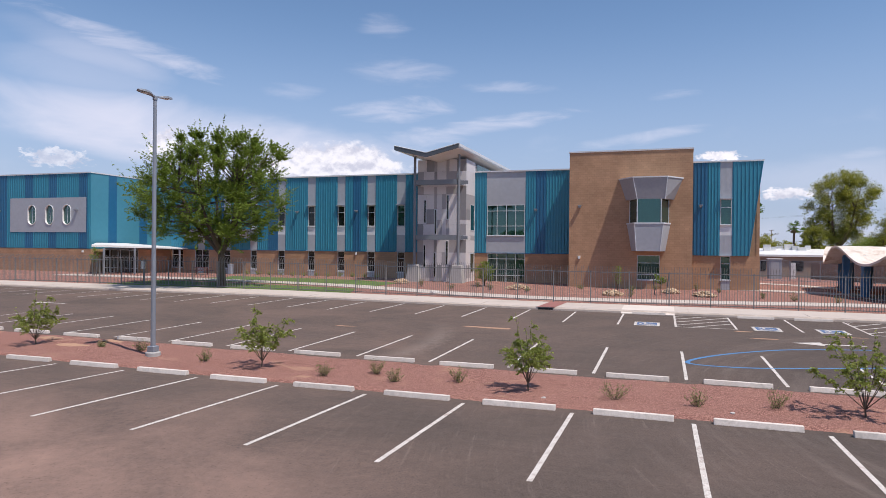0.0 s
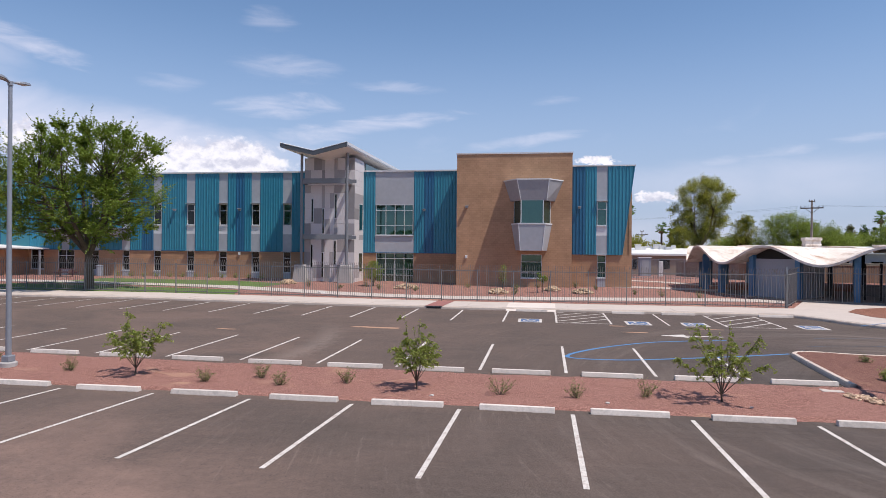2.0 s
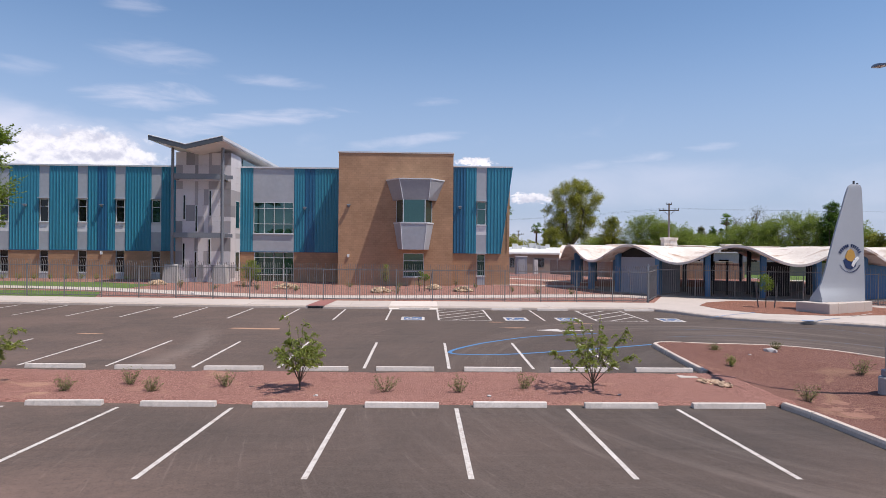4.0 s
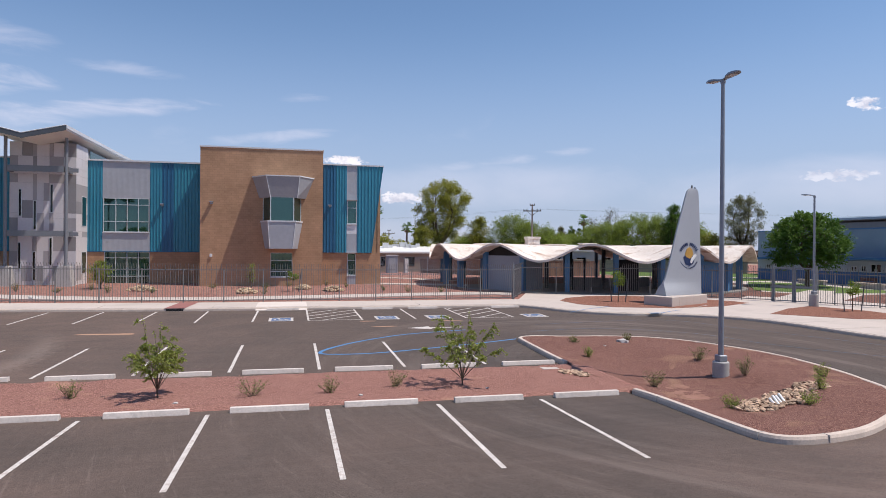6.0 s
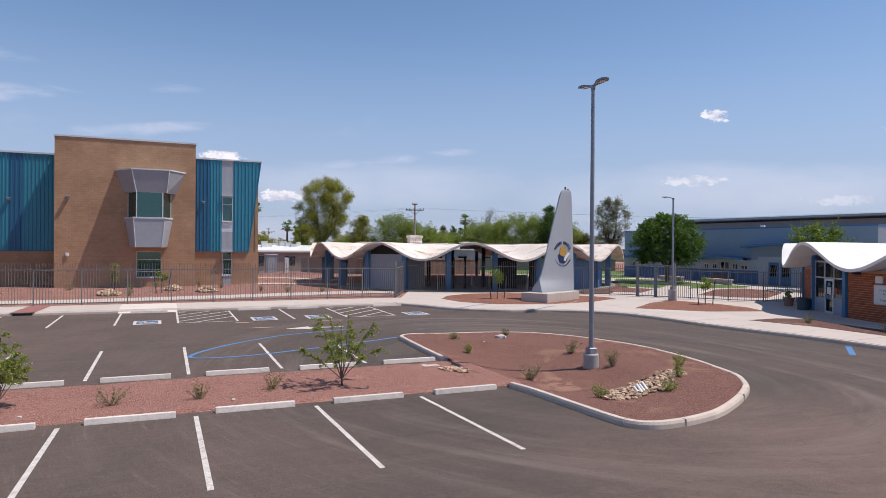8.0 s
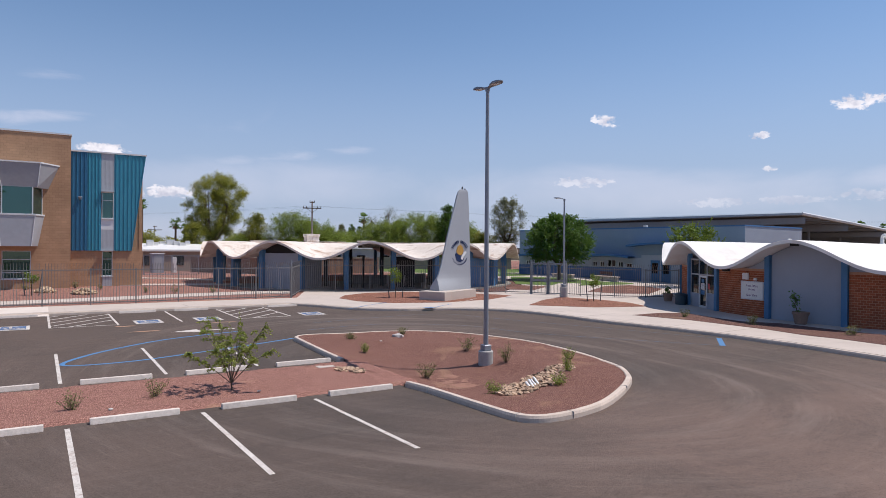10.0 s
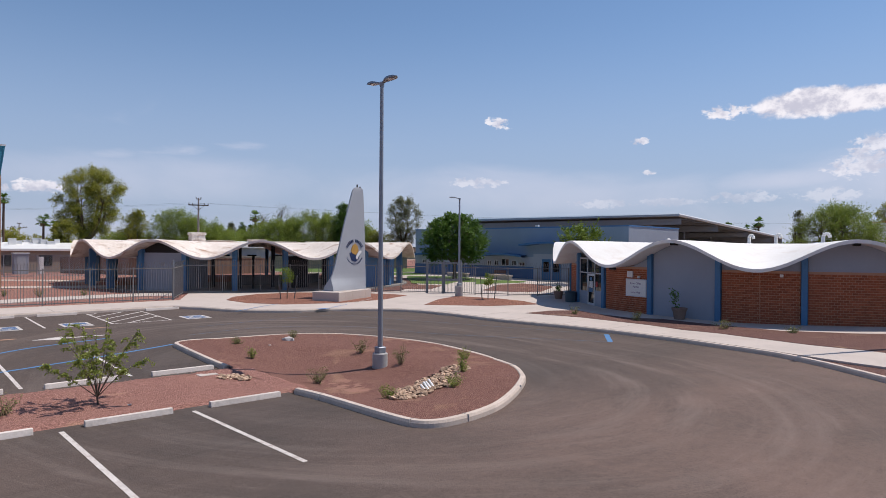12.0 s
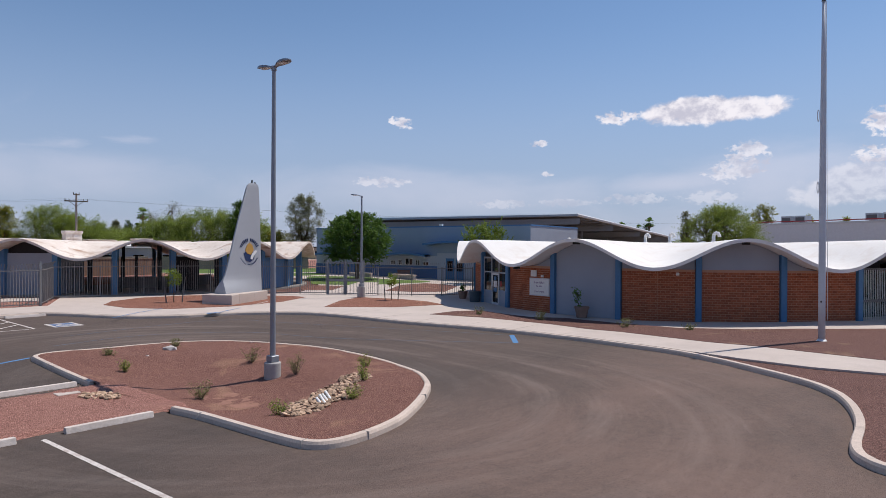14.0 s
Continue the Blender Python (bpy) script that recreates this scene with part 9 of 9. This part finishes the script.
    for i, (x, y, h) in enumerate(((54.2, 113.0, 9.0), (56.2, 112.1, 8.6))):
        bough_tree("pine_tree", x, y, 0.4, 1.5, 0.22, [(1.6, 2.0, 0), (3.6, 2.1, 0), (6.4, 1.3, 0), (h - 0.6, 0.3, 0)], 34, 0.8, 9000, 0.10, LEAF_GREY if i == 0 else LEAF_DEEP, 70 + i, "pointed pine on the skyline", group="far pines", rise=0.4, tuft=0.16, gaps=0.25)
    for i, (x, y, h, wide) in enumerate(((58.4, 111.1, 10.6, 1.25), (57.5, 111.6, 8.2, 0.75), (59.2, 110.7, 8.2, 0.75), (22.6, 122.2, 8.9, 1.2), (24.3, 121.9, 7.9, 1.0), (149.5, 55.6, 10.0, 1.0), (151.1, 52.1, 9.5, 0.85), (152.0, 49.9, 10.7, 1.3), (152.4, 50.8, 9.3, 0.95), (16.6, 123.0, 12.6, 1.0))):
        palm(x, y, 0.4, h, "fan palm on the skyline", 80 + i, wide)
    rng = random.Random(77)
    for i in range(34):
        a = math.radians(-4 + 92 * i / 33 + rng.uniform(-1, 1))
        d = rng.uniform(170, 290)
        x, y = d * math.sin(a), -16 + d * math.cos(a)
        h = rng.uniform(5.0, 8.5)
        tree("skyline_tree", x, y, 0.4, 1.5, 0.25, (0, 0, h * 0.55), (rng.uniform(4, 8), rng.uniform(4, 8), h * 0.46), 40, 4200, 0.26, rng.choice((LEAF_OLIVE, LEAF, LEAF_DEEP, LEAF_SAGE)), 200 + i, "low far tree on the desert skyline", group="far trees", spread=0.55)


def build_street_trees():
    """Trees and palms on the near side of the lot, which the school's windows mirror."""
    rng = random.Random(9)
    for i in range(15):
        tree("street_tree", -78 + 9.5 * i + rng.uniform(-2, 2), -68 + rng.uniform(-5, 4), 0.3, 3.0, 0.35, (0, 0, 5.4), (5.4, 4.6, rng.uniform(3.0, 4.6)), 40, 2400, 0.5, rng.choice((LEAF, LEAF_DEEP, LEAF_OLIVE)), 300 + i, "green street tree on the near side of the lot", group="street trees", spread=0.55)
    for i, x in enumerate((-49.0, -45.2, -41.0, -30, -8)):
        palm(x, -62, 0.3, 17, "fan palm on the near side of the lot", 320 + i, 2.0)


def build_rocks():
    z = gz(0) + 0.095
    rock_pile("rock_swale", "tan river rocks lining the island swale", [(10.25, -2.25, z + 0.05, 0.85, 0.46, 0.45, 120, 0.07), (11.8, -1.5, z + 0.03, 1.15, 0.5, 0.52, 170, 0.073), (13.3, -0.55, z + 0.04, 0.75, 0.42, 0.6, 100, 0.07)], 1, None, 0.62)
    rock_pile("rock_swale", "small brown rocks at the kerb inlet", [(7.7, 2.85, gz(3) + 0.04, 0.62, 0.32, -1.2, 60, 0.066)], 2, None, 0.62)
    for i, (x, y, rx) in enumerate(((-12.26, 38.0, 1.35), (-4.33, 35.2, 0.95), (2.28, 36.9, 1.0), (-0.1, 39.4, 0.8), (-23.6, 40.0, 0.8))):
        rock_pile("rock_bed", "round heap of tan river rocks in red gravel", [(x, y, gz(y, x) + 0.12, rx * 0.8, 1.0, 0, 90, 0.14)], 10 + i, HEAPS, 0.45, 0.30)
    for x, y, s in ((11.01, 7.29, 0.10), (12.1, 7.9, 0.24), (11.2, 7.1, 0.08), (-17.0, 30.5, 0.3), (-3.6, 0.95, 0.06), (0.9, 1.0, 0.055), (4.4, 1.2, 0.05)):
        o = new("boulder", ROCKS[int(abs(x)) % 6])
        o.matrix_basis = pose(x, y, gz(y, x) + 0.06 + s * 0.3, 10, 5, x * 40) @ Matrix.Diagonal((s * 1.3, s, s, 1))
        o.data = o.data.copy()
        o.data.materials[0] = PALE_STONE
        tagged(o, "single pale stone lying on red gravel", "stone", "loose stones")
    # white spillway stones in the swale
    t = thing("spill_pipes", 10.9, -2.2, gz(0) + 0.1, "three short white pipe ends among the rocks", "pipe")
    for i in range(4):
        bm = bmesh.new()
        rod(bm, (10.62 + 0.17 * i, -2.42 + 0.10 * i, gz(0) + 0.12), (10.72 + 0.17 * i, -2.05 + 0.10 * i, gz(0) + 0.25 + 0.03 * (i % 2)), 0.036, n=10)
        part("pipe", bm, WHITE, t)
    o = link("inlet_slab", bevelled(boxes((6.95, 7.5, 3.5, 3.85, gz(3.6), gz(3.6) + 0.07)), 0.01), CONCRETE)
    tagged(o, "small pale concrete slab at the kerb inlet", "slab")


def far_house(x, y, w, d, h, turn, wall, roof, label, name="far_building", eave=0.3, wins=3, group="far buildings"):
    t = thing(name, x, y, 0.4, label, "building", group)
    m = pose(x, y, 0.4, 0, 0, turn)
    bm = bmesh.new()
    box(bm, -w / 2, w / 2, -d / 2, d / 2, -0.6, h, m)
    part("wall", bm, wall, t)
    bm = bmesh.new()
    box(bm, -w / 2 - eave, w / 2 + eave, -d / 2 - eave, d / 2 + eave, h, h + 0.35, m)
    if roof is WHITE:
        bm.free()
        bm = bmesh.new()
        lo = [bm.verts.new(m @ Vector(p)) for p in ((-w / 2 - eave, -d / 2 - eave, h), (w / 2 + eave, -d / 2 - eave, h), (w / 2 + eave, d / 2 + eave, h), (-w / 2 - eave, d / 2 + eave, h))]
        hi = [bm.verts.new(m @ Vector(p)) for p in ((-w / 2 - eave, -d / 2 - eave, h + 0.25), (w / 2 + eave, -d / 2 - eave, h + 0.25), (w / 2 + eave, 0.0, h + 1.05), (-w / 2 - eave, 0.0, h + 1.05))]
        for f in ((lo[3], lo[2], lo[1], lo[0]), (lo[0], lo[1], hi[1], hi[0]), (hi[0], hi[1], hi[2], hi[3]), (hi[3], hi[2], lo[2], lo[3]), (lo[1], lo[2], hi[2], hi[1]), (lo[0], hi[0], hi[3], lo[3])):
            bm.faces.new(f)
    part("roof", bm, roof, t)
    for i in range(wins):
        bm = bmesh.new()
        c = -w / 2 + w * (i + 0.5) / wins
        box(bm, c - 0.7, c + 0.7, -d / 2 - 0.04, -d / 2 + 0.1, 0.9, 2.2, m)
        part("window", bm, GLASS_DARK, t)
    return t


def build_distance():
    TAN_STUCCO = stuff_mat("shaded_tan_stucco", (0.27, 0.21, 0.16), (0.33, 0.26, 0.20), 0.9, 6, 0.4, 0.1)
    grey = stuff_mat("grey_block", (0.30, 0.30, 0.31), (0.37, 0.37, 0.38), 0.9, 6, 0.4, 0.1)
    far_house(13.0, 83.0, 26, 12, 2.75, 3, TAN_STUCCO, WHITE, "long low grey classroom block with a white roof", wins=6)
    far_house(44.0, 84.0, 20, 10, 3.2, -10, grey, WHITE, "long low classroom block behind the pavilion", wins=5)
    rng = random.Random(4)
    for i in range(13):
        x, y, w, h = 6.5 + i * 0.95 + rng.uniform(-0.3, 0.3), 81.2 + rng.uniform(-0.8, 2.5), rng.uniform(0.2, 0.55), rng.uniform(0.25, 0.75)
        u = thing("roof_unit", x, y, 3.9, "small white box unit on a far flat roof", "roof unit", "far roof units")
        part("casing", bevelled(boxes((x - w, x + w, y - w * 0.8, y + w * 0.8, 3.5, 4.05 + h)), 0.04), WHITE, u)
        part("cap", bevelled(boxes((x - w * 1.1, x + w * 1.1, y - w * 0.9, y + w * 0.9, 4.05 + h, 4.1 + h)), 0.02), WHITE, u)
    # chain-link yard before the far classrooms, with a grey shed and a white gate board
    f = thing("chain_link_fence", 7.0, 67.0, 0.45, "grey galvanised chain-link fence round the far yard", "fence", "chain-link fences")
    wires = bmesh.new()
    line = [(4.0, 66.9), (9.8, 66.3), (15.7, 65.4), (21.5, 64.4)]
    for (ax, ay), (bx, by) in zip(line, line[1:]):
        l = math.hypot(bx - ax, by - ay)
        m = pose(ax, ay, 0.48, 0, 0, math.degrees(math.atan2(by - ay, bx - ax)))
        for k in range(2):
            bm = bmesh.new()
            rod(bm, m @ Vector((l * k / 2, 0, -0.1)), m @ Vector((l * k / 2, 0, 2.35)), 0.035, n=6)
            part("post", bm, LAMP_STEEL, f)
        for up in (0.05, 2.3):
            bm = bmesh.new()
            rod(bm, m @ Vector((0, 0, up)), m @ Vector((l, 0, up)), 0.022, n=5)
            part("rail", bm, LAMP_STEEL, f)
        n = int(l / 0.22)
        for k in range(-10, n):
            for way in (1, -1):
                a, b = l * k / n, l * (k + 10) / n
                za, zb = (0.05, 2.28) if way > 0 else (2.28, 0.05)
                lo, hi = max(a, 0.0), min(b, l)
                if hi - lo < 0.05:
                    continue
                at = lambda q: za + (zb - za) * (q - a) / (b - a)
                rod(wires, m @ Vector((lo, 0, at(lo))), m @ Vector((hi, 0, at(hi))), 0.009, n=3, cap=False)
    part("wire_mesh", wires, LAMP_STEEL, f, "diamond wire mesh")["kind"] = "stuff"
    sh = thing("storage_shed", 12.2, 72.6, 0.45, "pale grey steel storage shed in the far yard", "shed")
    part("wall", bevelled(boxes((11.5, 12.9, 72.0, 73.4, 0.4, 2.85)), 0.02), STUCCO, sh)
    part("roof", bevelled(boxes((11.4, 13.0, 71.9, 73.5, 2.85, 2.95)), 0.02), TRIM, sh)
    part("door", boxes((11.75, 12.6, 71.97, 72.0, 0.5, 2.6)), ZINC, sh)
    gb = thing("gate_board", 14.1, 71.8, 0.5, "white board panel leaning upright in the far yard", "panel")
    part("panel", bevelled(boxes((13.85, 14.35, 71.7, 71.78, 0.45, 2.48)), 0.02), WHITE, gb)
    part("post", boxes((13.8, 13.86, 71.78, 71.84, 0.4, 2.55)), LAMP_STEEL, gb)
    w = far_house(135.9, 0.2, 40, 20, 7.9, -109.2, stuff_mat("far_pale_wall", (0.66, 0.67, 0.70), (0.74, 0.75, 0.78), 0.9, 3, 0.3, 0.0), TRIM, "long pale grey flat-roofed hall behind the office", eave=0.1, wins=0)
    m = pose(135.9, 0.2, 0.4, 0, 0, -109.2)
    bm = bmesh.new()
    box(bm, -20.1, 20.1, -10.15, -10.05, 8.42, 8.6, m)
    part("red_band", bm, RED, w)
    bm = bmesh.new()
    box(bm, -20, 20, -10.05, -9.9, 3.4, 4.2, m)
    part("dark_band", bm, BLACK, w)
    for i, s in enumerate((-13.5, -10.9, 1.2, 3.9)):
        p = m @ Vector((s, -7, 8.55))
        u = thing("roof_unit", p.x, p.y, p.z, "grey cooling unit on a far flat roof", "roof unit", "cooling units")
        bm = bmesh.new()
        box(bm, s - 1.0, s + 1.0, -8, -6, 8.4, 9.6, m)
        part("casing", bevelled(bm, 0.05), ZINC, u)
        bm = bmesh.new()
        box(bm, s - 0.8, s + 0.8, -8.03, -8.0, 8.6, 9.3, m)
        part("grille", bm, DARK_STEEL, u)
    for i, (x, y, wd, tn) in enumerate(((60, 165, 18, 5), (92, 160, 16, -20), (30, 190, 20, 0), (150, 110, 20, -30), (175, 80, 22, -40), (190, 30, 20, -60), (120, 145, 16, -30))):
        far_house(x, y, wd, 9, 3.2, tn, stuff_mat("tan_house" + "abcdefg"[i], (0.38 + 0.03 * (i % 3), 0.30, 0.24), (0.45 + 0.03 * (i % 3), 0.37, 0.30), 0.9, 5, 0.4, 0.1), TRIM if i % 2 else SCREEN, "single-storey tan house in the distance")
    # boundary wall behind the school grounds
    for a, b, h, mt, lab in (((22, 76), (44, 78), 2.0, CMU, "tan block boundary wall behind the pavilion"), ((44, 76), (63, 66), 2.0, CMU, "tan block boundary wall beside the lawn"), ((16.5, 74.0), (24.0, 61.8), 2.05, SCREEN, "brown board fence behind the pavilion"), ((24.0, 61.8), (37.5, 61.4), 2.05, SCREEN, "brown board fence behind the pavilion")):
        l = math.hypot(b[0] - a[0], b[1] - a[1])
        m = pose(a[0], a[1], 0.3, 0, 0, math.degrees(math.atan2(b[1] - a[1], b[0] - a[0])))
        bm = bmesh.new()
        box(bm, 0, l, -0.1, 0.1, -0.2, h, m)
        box(bm, 0, l, -0.14, 0.14, h, h + 0.08, m)
        tagged(wall_uv(link("wall_boundary", bm, mt)), lab, "wall", kind="structure")
    # utility pole and wires
    def utility_pole(x, y, z, h, arm, turn, label):
        t = thing("utility_pole", x, y, z, label, "utility pole", "utility poles")
        bm = bmesh.new()
        rod(bm, (x, y, z - 0.3), (x, y, z + h), 0.17, 0.11, n=10)
        part("pole", bm, POLE_WOOD, t)
        m = pose(x, y, z + h, 0, 0, turn)
        bm = bmesh.new()
        box(bm, -arm, arm, -0.18, -0.06, -1.06, -0.92, m)
        part("cross_arm", bm, BARK, t)
        bm = bmesh.new()
        box(bm, -arm * 0.28, arm * 0.28, -0.16, -0.06, -0.22, -0.12, m)
        part("cross_arm", bm, BARK, t)
        for d in (-1, 1):
            bm = bmesh.new()
            rod(bm, m @ Vector((d * arm * 0.62, -0.12, -1.02)), m @ Vector((0, -0.1, -1.65)), 0.03, n=5)
            part("brace", bm, BARK, t)
        for d, up in ((-0.95, -0.92), (-0.6, -0.92), (0.6, -0.92), (0.95, -0.92), (-0.24, -0.12), (0.24, -0.12)):
            bm = bmesh.new()
            q = m @ Vector((d * arm, -0.12, up))
            lathe(bm, [(0.04, 0), (0.07, 0.06), (0.04, 0.12), (0.06, 0.17), (0.03, 0.22)], q.x, q.y, q.z, 8)
            part("insulator", bm, DARK_STEEL, t)
        bm = bmesh.new()
        rod(bm, m @ Vector((0.1, -0.1, -3.4)), m @ Vector((0.55, -0.1, -3.05)), 0.03, n=5)
        part("bracket", bm, LAMP_STEEL, t)
        return m
    pm = utility_pole(32.7, 73.1, 0.4, 10.0, 1.28, -22, "weathered wooden utility pole with a braced cross-arm")
    utility_pole(25.0, 166.0, 0.4, 8.6, 1.6, 0, "far thin utility pole on the skyline")
    for d, up, sag in ((-1.2, -0.7, 1.6), (1.2, -0.7, 1.6), (0.0, -3.6, 2.4)):
        for ex, ey, ez in ((-45.0, 118.0, 10.2), (150, 2.0, 10.2)):
            bm = bmesh.new()
            p, q = pm @ Vector((d, -0.1, up)), Vector((ex, ey + d, ez + up))
            pts = [p.lerp(q, i / 14) - Vector((0, 0, sag * 4 * (i / 14) * (1 - i / 14))) for i in range(15)]
            for a, b in zip(pts, pts[1:]):
                rod(bm, a, b, 0.007, n=4, cap=False)
            tagged(link("overhead_cable", bm, DARK_STEEL), "thin dark overhead cable between poles", "cable", "overhead cables")
    # benches and table in the courtyard
    for bx, by, turn in ((51.4, 34.4, 1.43), (51.2, 41.0, 1.5)):
        b = thing("court_bench", bx, by, gz(40) + 0.14, "low concrete courtyard bench on the lawn", "bench", "courtyard benches")
        m = Matrix.Translation((bx, by, gz(40))) @ Matrix.Rotation(turn, 4, "Z")
        bm = bmesh.new()
        box(bm, -1.9, 1.9, -0.25, 0.25, 0.48, 0.62, m)
        part("seat", bevelled(bm, 0.02), CONCRETE, b)
        bm = bmesh.new()
        box(bm, -1.8, 1.8, -0.18, 0.18, 0.08, 0.48, m)
        part("base", bm, PIER_CONCRETE, b)
    # picnic table and bin near the entrance
    x, y, z = -49.2, 44.1, gz(44, -49) + 0.12
    t = thing("picnic_table", x, y, z, "maroon steel picnic table beside the school wall", "table")
    maroon = stuff_mat("maroon_steel", (0.10, 0.035, 0.04), (0.15, 0.05, 0.055), 0.6, 10, 1, 0)
    part("tabletop", bevelled(boxes((x - 1.0, x + 1.0, y - 0.4, y + 0.4, z + 0.72, z + 0.78)), 0.015), maroon, t)
    for d in (-0.75, 0.75):
        part("seat", bevelled(boxes((x - 1.0, x + 1.0, y + d - 0.14, y + d + 0.14, z + 0.42, z + 0.47)), 0.015), maroon, t)
    for d in (-0.7, 0.7):
        part("leg", boxes((x + d - 0.04, x + d + 0.04, y - 0.8, y + 0.8, z + 0.36, z + 0.42), (x + d - 0.04, x + d + 0.04, y - 0.06, y + 0.06, z - 0.02, z + 0.72)), maroon, t)
    bx, by = -47.2, 46.4
    b = thing("litter_bin", bx, by, z, "tall blue-grey litter bin at the school wall", "bin")
    bm = bmesh.new()
    lathe(bm, [(0.28, 0), (0.32, 0.02), (0.34, 1.0), (0.36, 1.02), (0.36, 1.1), (0.1, 1.16)], bx, by, z, 16)
    part("body", bm, STUCCO, b, smooth=True).data.set_sharp_from_angle(angle=radians(35))
    # small sign on the lawn edge
    s = thing("lawn_sign", -44.4, 30.4, gz(30, -44) + 0.12, "small white sign on a post at the lawn edge", "sign")
    part("post", boxes((-44.43, -44.37, 30.37, 30.43, gz(30, -44), gz(30, -44) + 2.0)), LAMP_STEEL, s)
    part("plate", boxes((-44.65, -44.15, 30.33, 30.36, gz(30, -44) + 1.35, gz(30, -44) + 2.05)), WHITE, s)


build_plants()
build_street_trees()
build_rocks()
build_distance()
lay_office_bricks()
